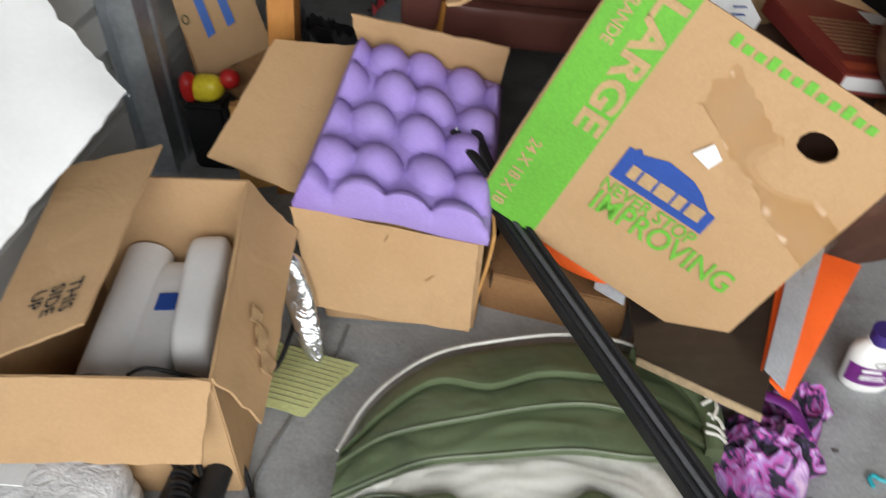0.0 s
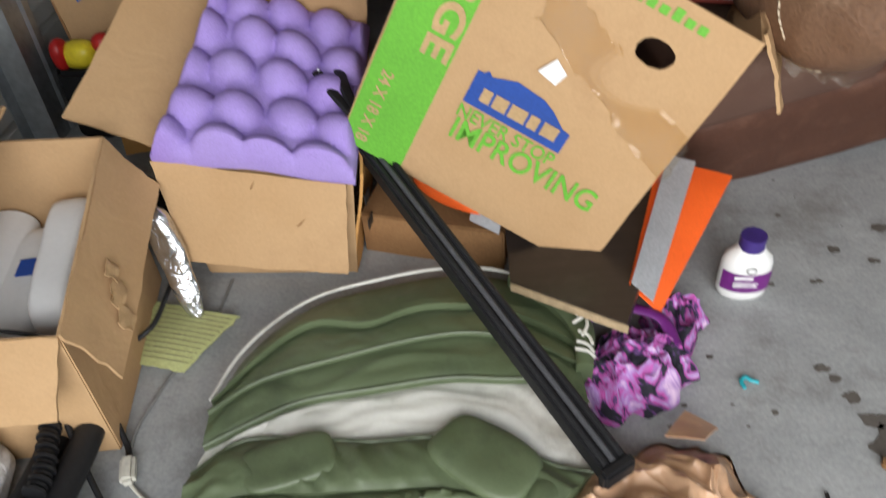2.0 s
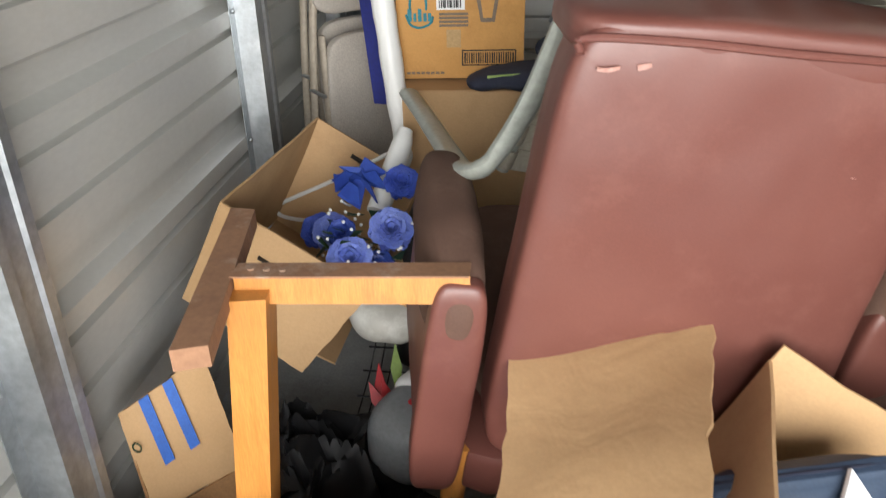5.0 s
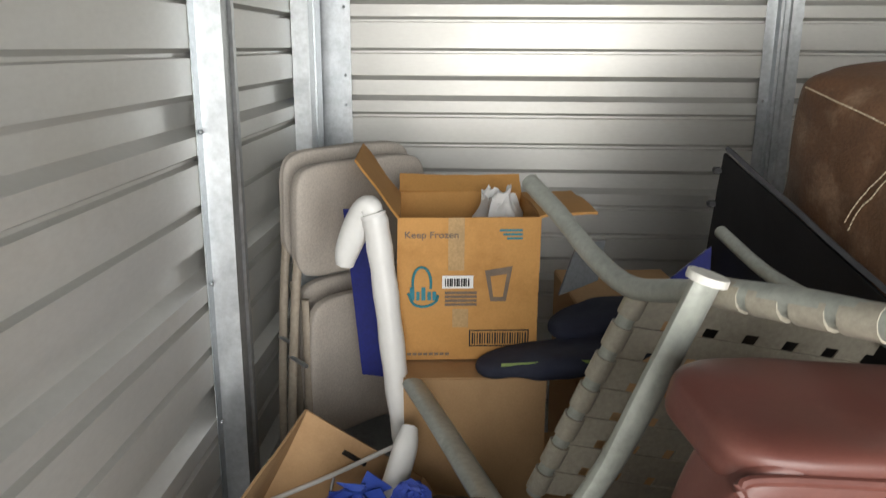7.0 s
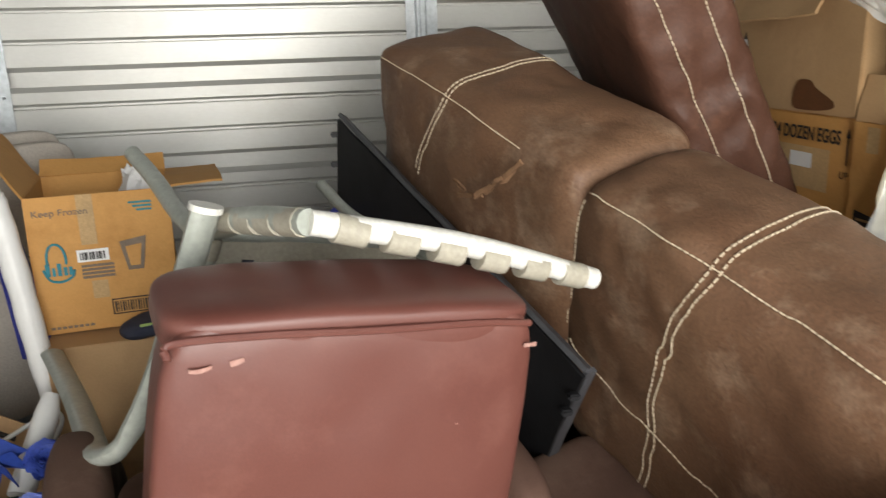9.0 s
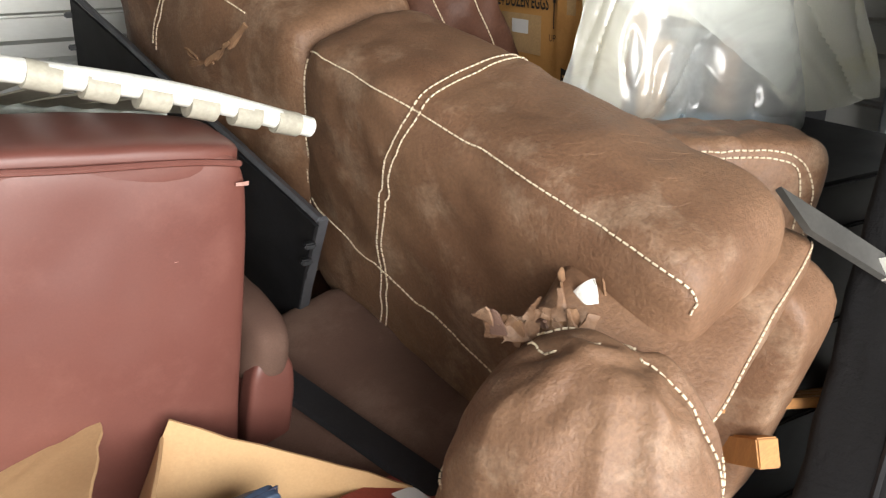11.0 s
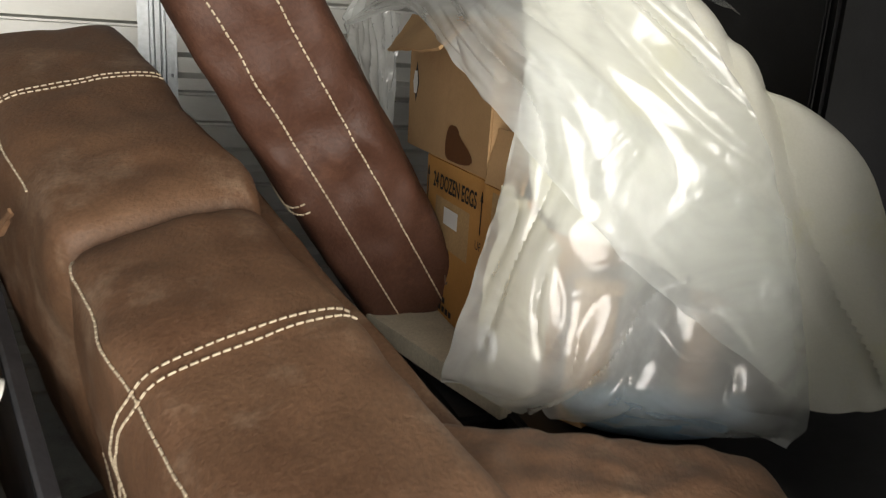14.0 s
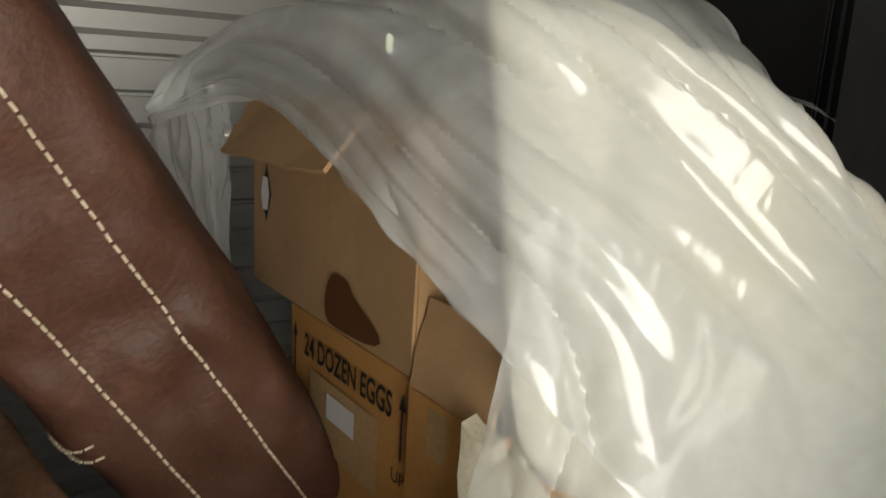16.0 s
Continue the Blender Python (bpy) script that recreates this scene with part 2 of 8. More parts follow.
# ---- materials ----
def shade(name, base, rough=0.6, metal=0.0, second=None, scale=4.0, mix=0.5, fine=80.0, bump=0.15, rough_var=0.12, spec=0.5,
          stretch=(1, 1, 1), third=None, third_scale=1.3, third_amount=0.35, coat=0.0, bump_big=0.0, big_scale=12.0, transmission=0.0, island=0.0, grain=0.13):
    m = bpy.data.materials.new(name)
    m.use_nodes = True
    nt = m.node_tree
    b = nt.nodes["Principled BSDF"]

    def node(kind, **inputs):
        n = nt.nodes.new(kind)
        for k, v in inputs.items():
            n.inputs[k.replace("_", " ")].default_value = v
        return n
    geo = node("ShaderNodeTexCoord")
    mp = node("ShaderNodeMapping", Scale=stretch)
    nt.links.new(geo.outputs["Object"], mp.inputs["Vector"])
    n1 = node("ShaderNodeTexNoise", Scale=scale, Detail=6.0, Roughness=0.6)
    nt.links.new(mp.outputs[0], n1.inputs["Vector"])
    n2 = node("ShaderNodeTexNoise", Scale=fine, Detail=4.0, Roughness=0.6)
    nt.links.new(mp.outputs[0], n2.inputs["Vector"])
    c2 = second or tuple(c * 0.75 for c in base)
    r1 = nt.nodes.new("ShaderNodeValToRGB")
    r1.color_ramp.elements[0].position, r1.color_ramp.elements[1].position = 0.5 - 0.35 * mix, 0.5 + 0.35 * mix
    r1.color_ramp.elements[0].color, r1.color_ramp.elements[1].color = (*c2, 1), (*base, 1)
    nt.links.new(n1.outputs[0], r1.inputs[0])
    col = r1.outputs[0]
    if third:
        n3 = node("ShaderNodeTexNoise", Scale=third_scale, Detail=8.0, Roughness=0.7)
        nt.links.new(geo.outputs["Object"], n3.inputs["Vector"])
        r3 = nt.nodes.new("ShaderNodeValToRGB")
        r3.color_ramp.elements[0].position, r3.color_ramp.elements[1].position = 0.52, 0.66
        r3.color_ramp.elements[0].color, r3.color_ramp.elements[1].color = (0, 0, 0, 1), (third_amount,) * 3 + (1,)
        nt.links.new(n3.outputs[0], r3.inputs[0])
        mx = nt.nodes.new("ShaderNodeMixRGB")
        mx.inputs[2].default_value = (*third, 1)
        nt.links.new(r3.outputs[0], mx.inputs[0])
        nt.links.new(col, mx.inputs[1])
        col = mx.outputs[0]
    if island:
        oi = nt.nodes.new("ShaderNodeObjectInfo")
        hs = nt.nodes.new("ShaderNodeHueSaturation")
        mr = node("ShaderNodeMapRange", To_Min=1 - island, To_Max=1 + island)
        nt.links.new(oi.outputs["Random"], mr.inputs[0])
        nt.links.new(mr.outputs[0], hs.inputs["Value"])
        nt.links.new(col, hs.inputs["Color"])
        col = hs.outputs[0]
    gr = node("ShaderNodeMapRange", From_Min=0.3, From_Max=0.7, To_Min=1 - grain, To_Max=1 + grain)
    nt.links.new(n2.outputs[0], gr.inputs[0])
    gv = nt.nodes.new("ShaderNodeVectorMath")
    gv.operation = "SCALE"
    nt.links.new(col, gv.inputs[0])
    nt.links.new(gr.outputs[0], gv.inputs["Scale"])
    nt.links.new(gv.outputs[0], b.inputs["Base Color"])
    mr = node("ShaderNodeMapRange", To_Min=max(0.02, rough - rough_var), To_Max=min(1, rough + rough_var))
    nt.links.new(n1.outputs[0], mr.inputs[0])
    nt.links.new(mr.outputs[0], b.inputs["Roughness"])
    b.inputs["Metallic"].default_value = metal
    b.inputs["Specular IOR Level"].default_value = spec
    b.inputs["Coat Weight"].default_value = coat
    b.inputs["Transmission Weight"].default_value = transmission
    if bump:
        bp = node("ShaderNodeBump", Strength=bump, Distance=0.002)
        nt.links.new(n2.outputs[0], bp.inputs["Height"])
        last = bp
        if bump_big:
            n4 = node("ShaderNodeTexNoise", Scale=big_scale, Detail=3.0, Distortion=0.6)
            nt.links.new(mp.outputs[0], n4.inputs["Vector"])
            b2 = node("ShaderNodeBump", Strength=bump_big, Distance=0.012)
            nt.links.new(n4.outputs[0], b2.inputs["Height"])
            nt.links.new(bp.outputs[0], b2.inputs["Normal"])
            last = b2
        nt.links.new(last.outputs[0], b.inputs["Normal"])
    return m


CARD = shade("cardboard", (0.50, 0.325, 0.175), 0.8, second=(0.43, 0.265, 0.13), scale=3, fine=220, bump=0.08, spec=0.25, third=(0.30, 0.16, 0.07), third_amount=0.4, third_scale=3, stretch=(1, 1, 1), island=0.07, bump_big=0.3, big_scale=11, grain=0.05)
CARD_WARM = shade("cardboard_orange", (0.58, 0.31, 0.105), 0.75, second=(0.49, 0.25, 0.075), scale=4, fine=200, bump=0.08, spec=0.3, third=(0.33, 0.15, 0.04), third_amount=0.5, third_scale=4, bump_big=0.3, big_scale=10, grain=0.05)
# CARD_DARK is cardboard in a deeper brown than CARD.
CARD_DARK = shade("cardboard_darker", (0.30, 0.16, 0.07), 0.85, scale=4, fine=200, bump=0.08, spec=0.2)
FLUTE = shade("torn_flute", (0.52, 0.34, 0.18), 0.9, scale=30, fine=400, bump=0.5, spec=0.1)
STEEL = shade("galvanised_steel", (0.55, 0.58, 0.60), 0.38, 0.85, second=(0.42, 0.45, 0.47), scale=14, mix=0.6, fine=60, bump=0.04, rough_var=0.1)
PANEL = shade("coated_steel_panel", (0.63, 0.63, 0.60), 0.39, 0.33, second=(0.60, 0.60, 0.575), scale=3, fine=40, bump=0.03, rough_var=0.08, stretch=(1, 1, 3), third=(0.50, 0.48, 0.43), third_amount=0.25, third_scale=2.2, bump_big=0.05, big_scale=3, grain=0.03)
# Ceiling colour, set dark so that less light bounces into the gaps.
CEIL = shade("dark_unseen_deck", (0.20, 0.205, 0.21), 0.6, 0.3, second=(0.15, 0.155, 0.16), scale=5, fine=60, bump=0.05)
CONCRETE = shade("concrete_floor", (0.41, 0.42, 0.415), 0.7, second=(0.28, 0.29, 0.29), scale=11, mix=0.9, fine=150, bump=0.25, spec=0.3, third=(0.14, 0.125, 0.11), third_amount=0.5, third_scale=4.6, bump_big=0.15, big_scale=30)
ASPHALT = shade("asphalt", (0.06, 0.06, 0.06), 0.85, scale=10, fine=300, bump=0.4)
LEATHER = shade("brown_leather", (0.205, 0.115, 0.065), 0.55, second=(0.120, 0.058, 0.032), scale=5.5, mix=0.9, fine=170, bump=0.8, spec=0.42, rough_var=0.18, third=(0.32, 0.22, 0.15), third_amount=0.6, third_scale=7.5, bump_big=0.35, big_scale=10, grain=0.2)
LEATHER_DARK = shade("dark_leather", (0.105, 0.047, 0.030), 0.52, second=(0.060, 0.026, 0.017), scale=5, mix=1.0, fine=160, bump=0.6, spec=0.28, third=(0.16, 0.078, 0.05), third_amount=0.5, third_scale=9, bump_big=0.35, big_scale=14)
VINYL = shade("red_vinyl", (0.150, 0.054, 0.041), 0.42, second=(0.120, 0.041, 0.032), scale=2.5, fine=300, bump=0.08, spec=0.5, third=(0.21, 0.09, 0.07), third_amount=0.3, third_scale=9, rough_var=0.10, grain=0.05, bump_big=0.12, big_scale=6)
SCUFF = shade("scuffed_vinyl", (0.42, 0.26, 0.22), 0.7, second=(0.30, 0.14, 0.11), scale=60, mix=0.6)
HIDE = shade("raw_hide_edge", (0.24, 0.13, 0.065), 0.85, second=(0.14, 0.07, 0.036), scale=30, fine=300, bump=0.5)
SUEDE = shade("brown_fabric", (0.13, 0.075, 0.055), 0.8, second=(0.10, 0.056, 0.042), scale=6, fine=500, bump=0.35, spec=0.2, third=(0.19, 0.125, 0.095), third_amount=0.4, third_scale=6)
THREAD = shade("cream_thread", (0.72, 0.60, 0.43), 0.8, scale=200, fine=900, bump=0.3)
STUFFING = shade("white_stuffing", (0.78, 0.76, 0.70), 0.95, scale=30, fine=200, bump=0.8)
FOAM = shade("purple_foam", (0.37, 0.28, 0.60), 0.9, second=(0.30, 0.20, 0.53), scale=5, fine=420, bump=0.45, spec=0.2, third=(0.40, 0.28, 0.66), third_amount=0.4, third_scale=6)
GREEN_PRINT = shade("green_print", (0.13, 0.42, 0.035), 0.7, second=(0.11, 0.36, 0.03), scale=10, fine=200, bump=0.06)
BLUE_PRINT = shade("blue_print", (0.012, 0.065, 0.33), 0.65, scale=10, fine=200, bump=0.06)
TAN_PRINT = shade("tan_print", (0.50, 0.33, 0.16), 0.8, scale=10, fine=200, bump=0.06)
BLACK_PRINT = shade("black_print", (0.018, 0.016, 0.015), 0.7, scale=30, fine=200, bump=0.05)
GREY_PRINT = shade("grey_print", (0.20, 0.15, 0.11), 0.7, scale=30, fine=200, bump=0.05)
TEAL_PRINT = shade("teal_print", (0.025, 0.22, 0.28), 0.7, scale=30, fine=200, bump=0.05)
PAPER = shade("white_paper", (0.78, 0.78, 0.77), 0.75, grain=0.02, second=(0.70, 0.70, 0.69), scale=4, fine=120, bump=0.08, spec=0.3)
WHITE_PLASTIC = shade("white_plastic", (0.78, 0.78, 0.76), 0.35, grain=0.02, second=(0.70, 0.70, 0.68), scale=5, fine=90, bump=0.04)
WHITE_DIRTY = shade("grubby_white_vinyl", (0.76, 0.75, 0.69), 0.5, grain=0.03, second=(0.66, 0.65, 0.59), scale=5, mix=0.8, fine=140, bump=0.12, third=(0.22, 0.20, 0.16), third_amount=0.45, third_scale=6, bump_big=0.25, big_scale=10)
GREEN_VINYL = shade("olive_vinyl", (0.125, 0.158, 0.085), 0.42, grain=0.05, second=(0.088, 0.118, 0.058), scale=4, mix=0.8, fine=180, bump=0.1, third=(0.03, 0.04, 0.025), third_amount=0.45, third_scale=5, bump_big=0.18, big_scale=9, spec=0.5)
BLACK_PLASTIC = shade("black_plastic", (0.011, 0.011, 0.012), 0.5, second=(0.018, 0.018, 0.02), scale=6, fine=150, bump=0.08, spec=0.3)
BLACK_CLOTH = shade("black_cloth", (0.014, 0.014, 0.015), 0.85, scale=8, fine=300, bump=0.5, spec=0.2, bump_big=0.5, big_scale=16)
GREY_RIM = shade("worn_grey_edge", (0.050, 0.051, 0.056), 0.55, second=(0.075, 0.075, 0.082), scale=12, fine=120, bump=0.1)
TAUPE = shade("dark_grey_steel", (0.055, 0.052, 0.047), 0.55, second=(0.04, 0.038, 0.035), scale=14, fine=120, bump=0.1)
DARK_BOARD = shade("dark_laminate", (0.035, 0.026, 0.022), 0.33, second=(0.022, 0.017, 0.015), scale=6, fine=60, bump=0.06, stretch=(1, 8, 1), third=(0.09, 0.075, 0.06), third_amount=0.3, third_scale=7)
PARTICLE = shade("raw_particle_board", (0.50, 0.37, 0.22), 0.9, scale=60, fine=300, bump=0.4)
WOOD = shade("orange_pine", (0.56, 0.245, 0.055), 0.42, second=(0.40, 0.15, 0.03), scale=9, mix=0.8, fine=70, bump=0.08, stretch=(6, 6, 0.6), third=(0.25, 0.10, 0.03), third_amount=0.35, third_scale=9, spec=0.5)
WOOD_DUSTY = shade("dusty_wood", (0.30, 0.155, 0.085), 0.75, second=(0.22, 0.11, 0.06), scale=12, fine=100, bump=0.2, third=(0.42, 0.33, 0.26), third_amount=0.6, third_scale=11)
WOOD_SLAT = shade("pallet_wood", (0.40, 0.19, 0.06), 0.7, second=(0.29, 0.13, 0.04), scale=8, fine=90, bump=0.2, stretch=(1, 6, 1))
TUBE = shade("grey_green_powder_coat", (0.36, 0.38, 0.34), 0.38, 0.1, second=(0.29, 0.31, 0.275), scale=9, fine=80, bump=0.05, third=(0.45, 0.46, 0.42), third_amount=0.4, third_scale=12)
TUBE_WHITE = shade("worn_white_coat", (0.70, 0.69, 0.64), 0.4, second=(0.60, 0.59, 0.54), scale=14, fine=100, bump=0.08)
STRAP = shade("beige_vinyl_strap", (0.40, 0.37, 0.30), 0.5, second=(0.33, 0.305, 0.245), scale=8, fine=120, bump=0.08, third=(0.24, 0.22, 0.17), third_amount=0.3, third_scale=8)
BEIGE_METAL = shade("beige_metal", (0.40, 0.345, 0.275), 0.45, 0.1, second=(0.34, 0.29, 0.23), scale=9, fine=80, bump=0.05)
BEIGE_PAD = shade("beige_padding", (0.50, 0.455, 0.40), 0.75, second=(0.42, 0.38, 0.335), scale=5, fine=200, bump=0.15, bump_big=0.3, big_scale=7)
ORANGE = shade("safety_orange_mesh", (0.95, 0.135, 0.012), 0.7, second=(0.85, 0.11, 0.01), scale=8, fine=500, bump=0.4)
SILVER = shade("reflective_silver", (0.50, 0.51, 0.53), 0.42, 0.3, second=(0.40, 0.41, 0.43), scale=12, fine=200, bump=0.1)
FOIL = shade("crumpled_foil", (0.72, 0.73, 0.75), 0.22, 0.95, scale=20, fine=60, bump=0.5, bump_big=0.8, big_scale=30)
BROWN_BAG = shade("brown_bag_plastic", (0.58, 0.36, 0.22), 0.34, grain=0.03, second=(0.50, 0.30, 0.175), scale=7, fine=140, bump=0.15, bump_big=0.5, big_scale=22, spec=0.5)
PURPLE_CAP = shade("purple_cap", (0.055, 0.03, 0.20), 0.4, scale=20, fine=200, bump=0.05)
PURPLE_LABEL = shade("purple_label", (0.16, 0.018, 0.19), 0.45, scale=20, fine=200, bump=0.03)
TEAL = shade("teal_plastic", (0.02, 0.42, 0.48), 0.4, scale=20, fine=100, bump=0.05)
YELLOW = shade("yellow_plastic", (0.85, 0.70, 0.045), 0.35, second=(0.78, 0.62, 0.03), scale=10, fine=100, bump=0.04)
RED = shade("red_plastic", (0.55, 0.02, 0.018), 0.35, scale=10, fine=100, bump=0.05)
CORD_GREY = shade("grey_cord", (0.22, 0.22, 0.21), 0.55, scale=20, fine=100, bump=0.05)
CORD_WHITE = shade("off_white_cord", (0.62, 0.60, 0.52), 0.5, scale=20, fine=100, bump=0.05)
GREY_PLASTIC = shade("grey_plastic", (0.21, 0.225, 0.235), 0.4, second=(0.17, 0.18, 0.19), scale=9, fine=110, bump=0.06)
BLUE_GREY = shade("blue_grey_plastic", (0.20, 0.30, 0.38), 0.5, second=(0.15, 0.23, 0.30), scale=9, fine=110, bump=0.1)
NOTE = shade("yellow_green_paper", (0.56, 0.60, 0.27), 0.8, second=(0.50, 0.54, 0.23), scale=6, fine=200, bump=0.08)
TOWEL = shade("white_towelling", (0.76, 0.75, 0.74), 0.95, scale=20, fine=350, bump=1.0, bump_big=0.5, big_scale=60)
BLUE_SILK = shade("blue_silk", (0.10, 0.18, 0.70), 0.5, second=(0.05, 0.10, 0.50), scale=18, fine=200, bump=0.1)
BLUE_PALE = shade("pale_blue_silk", (0.36, 0.46, 0.92), 0.55, second=(0.20, 0.29, 0.80), scale=22, fine=220, bump=0.1)
RIBBON = shade("navy_ribbon", (0.02, 0.045, 0.26), 0.3, second=(0.035, 0.08, 0.36), scale=14, fine=100, bump=0.05)
LEAF = shade("dark_green_leaf", (0.025, 0.065, 0.03), 0.6, second=(0.015, 0.04, 0.02), scale=20, fine=150, bump=0.1)
LEAF_LIGHT = shade("light_green_leaf", (0.22, 0.33, 0.06), 0.5, scale=20, fine=150, bump=0.1)
PETAL_RED = shade("red_petal", (0.45, 0.012, 0.018), 0.5, scale=20, fine=150, bump=0.1)
BLUE_TAPE = shade("blue_tape", (0.012, 0.10, 0.42), 0.6, scale=20, fine=200, bump=0.2)
NAVY = shade("navy_denim", (0.016, 0.02, 0.042), 0.85, second=(0.03, 0.036, 0.06), scale=12, fine=500, bump=0.4, bump_big=0.3, big_scale=20)
BLUE_BOARD = shade("royal_blue_board", (0.012, 0.022, 0.22), 0.5, scale=8, fine=100, bump=0.05)
SHEET = shade("white_sheet", (0.70, 0.695, 0.63), 0.8, second=(0.64, 0.63, 0.54), scale=4, fine=300, bump=0.1, third=(0.66, 0.63, 0.40), third_amount=0.5, third_scale=6, bump_big=0.2, big_scale=6, grain=0.03)
CREAM = shade("cream_foam_board", (0.60, 0.55, 0.42), 0.8, scale=9, fine=200, bump=0.2)
BOOK_RED = shade("maroon_book_cloth", (0.22, 0.032, 0.022), 0.5, second=(0.18, 0.025, 0.018), scale=12, fine=250, bump=0.1)
BOOK_BAND = shade("orange_red_band", (0.42, 0.075, 0.03), 0.5, scale=12, fine=250, bump=0.05)
FOLDER = shade("blue_grey_folder", (0.035, 0.06, 0.105), 0.6, scale=12, fine=250, bump=0.15)
STAIN = shade("oil_stain", (0.13, 0.115, 0.10), 0.6, scale=8, fine=100, bump=0.1)
WET = shade("brown_damp", (0.14, 0.055, 0.02), 0.6, scale=20, fine=150, bump=0.05)


def patterned_cloth():
    """Pink, violet and black printed leggings cloth."""
    m = shade("printed_cloth", (0.5, 0.2, 0.4), 0.8, fine=400, bump=0.3, bump_big=0.3, big_scale=20)
    nt = m.node_tree
    b = nt.nodes["Principled BSDF"]
    tc = nt.nodes.new("ShaderNodeTexCoord")
    n = nt.nodes.new("ShaderNodeTexNoise")
    n.inputs["Scale"].default_value, n.inputs["Detail"].default_value, n.inputs["Distortion"].default_value = 14, 4, 2.5
    nt.links.new(tc.outputs["Object"], n.inputs["Vector"])
    r = nt.nodes.new("ShaderNodeValToRGB")
    el = r.color_ramp.elements
    el[0].position, el[0].color = 0.43, (0.012, 0.01, 0.02, 1)
    el[1].position, el[1].color = 0.70, (0.70, 0.50, 0.66, 1)
    for p, c in ((0.47, (0.10, 0.04, 0.16, 1)), (0.50, (0.45, 0.06, 0.30, 1)), (0.57, (0.36, 0.20, 0.48, 1))):
        e = el.new(p)
        e.color = c
    nt.links.new(n.outputs[0], r.inputs[0])
    nt.links.new(r.outputs[0], b.inputs["Base Color"])
    return m


CLOTH = patterned_cloth()


def clear_film(name, tint, cloud, rough, gloss=(0.06, 0.42)):
    """Thin clear polythene: mostly see-through, with gloss and a milky cloudiness in folds."""
    m = bpy.data.materials.new(name)
    m.use_nodes = True
    nt = m.node_tree
    nt.nodes.clear()
    out = nt.nodes.new("ShaderNodeOutputMaterial")
    tr = nt.nodes.new("ShaderNodeBsdfTransparent")
    tr.inputs[0].default_value = (*tint, 1)
    df = nt.nodes.new("ShaderNodeBsdfDiffuse")
    df.inputs[0].default_value = (0.80, 0.82, 0.80, 1)
    tl = nt.nodes.new("ShaderNodeBsdfTranslucent")
    tl.inputs[0].default_value = (0.80, 0.82, 0.80, 1)
    milk = nt.nodes.new("ShaderNodeMixShader")
    milk.inputs[0].default_value = 0.4
    nt.links.new(df.outputs[0], milk.inputs[1])
    nt.links.new(tl.outputs[0], milk.inputs[2])
    gl = nt.nodes.new("ShaderNodeBsdfGlossy")
    gl.inputs["Roughness"].default_value = rough
    tc = nt.nodes.new("ShaderNodeTexCoord")
    n = nt.nodes.new("ShaderNodeTexNoise")
    n.inputs["Scale"].default_value, n.inputs["Detail"].default_value, n.inputs["Distortion"].default_value = 5.0, 5, 1.0
    nt.links.new(tc.outputs["Object"], n.inputs["Vector"])
    mr = nt.nodes.new("ShaderNodeMapRange")
    mr.inputs[1].default_value, mr.inputs[2].default_value = 0.35, 0.65
    mr.inputs[3].default_value, mr.inputs[4].default_value = cloud[0], cloud[1]
    nt.links.new(n.outputs[0], mr.inputs[0])
    a = nt.nodes.new("ShaderNodeMixShader")
    nt.links.new(mr.outputs[0], a.inputs[0])
    nt.links.new(tr.outputs[0], a.inputs[1])
    nt.links.new(milk.outputs[0], a.inputs[2])
    n2 = nt.nodes.new("ShaderNodeTexNoise")
    n2.inputs["Scale"].default_value, n2.inputs["Detail"].default_value, n2.inputs["Distortion"].default_value = 7.0, 3, 2.0
    nt.links.new(tc.outputs["Object"], n2.inputs["Vector"])
    bp = nt.nodes.new("ShaderNodeBump")
    bp.inputs["Strength"].default_value, bp.inputs["Distance"].default_value = 0.22, 0.02
    nt.links.new(n2.outputs[0], bp.inputs["Height"])
    nt.links.new(bp.outputs[0], gl.inputs["Normal"])
    lw = nt.nodes.new("ShaderNodeLayerWeight")
    lw.inputs[0].default_value = 0.25
    fr = nt.nodes.new("ShaderNodeMapRange")
    fr.inputs[3].default_value, fr.inputs[4].default_value = gloss
    nt.links.new(lw.outputs["Facing"], fr.inputs[0])
    b = nt.nodes.new("ShaderNodeMixShader")
    nt.links.new(fr.outputs[0], b.inputs[0])
    nt.links.new(a.outputs[0], b.inputs[1])
    nt.links.new(gl.outputs[0], b.inputs[2])
    nt.links.new(b.outputs[0], out.inputs[0])
    return m


FILM_MILKY = clear_film("milky_polythene", (0.95, 0.97, 0.98), (0.32, 0.60), 0.15)
FILM = clear_film("clear_polythene", (0.95, 0.97, 0.97), (0.34, 0.60), 0.14)
TAPE = clear_film("clear_tape", (0.97, 0.94, 0.88), (0.0, 0.05), 0.12, (0.02, 0.15))

# ---- the storage unit ----
WX, WY, HT = 3.05, 4.6, 2.5      # inner width, depth of the back wall, height


def profile():
    """Height and depth (into the wall) of the ribbed sheet, from floor to ceiling."""
    out, z0 = [(0.0, 0.0)], 1.31 - 0.328 * 4
    k = 0
    while True:
        t = z0 + 0.328 * k
        for z, d in ((-0.088, 0.0), (-0.070, 0.034), (-0.018, 0.034), (0.0, 0.0),
                     (0.074, 0.0), (0.077, 0.020), (0.084, 0.020), (0.094, 0.0), (0.180, 0.0), (0.183, 0.020), (0.190, 0.020), (0.200, 0.0)):
            if 0.01 < t + z < HT:
                out.append((t + z, d))
        k += 1
        if t > HT:
            break
    out.append((HT, 0.0))
    return out


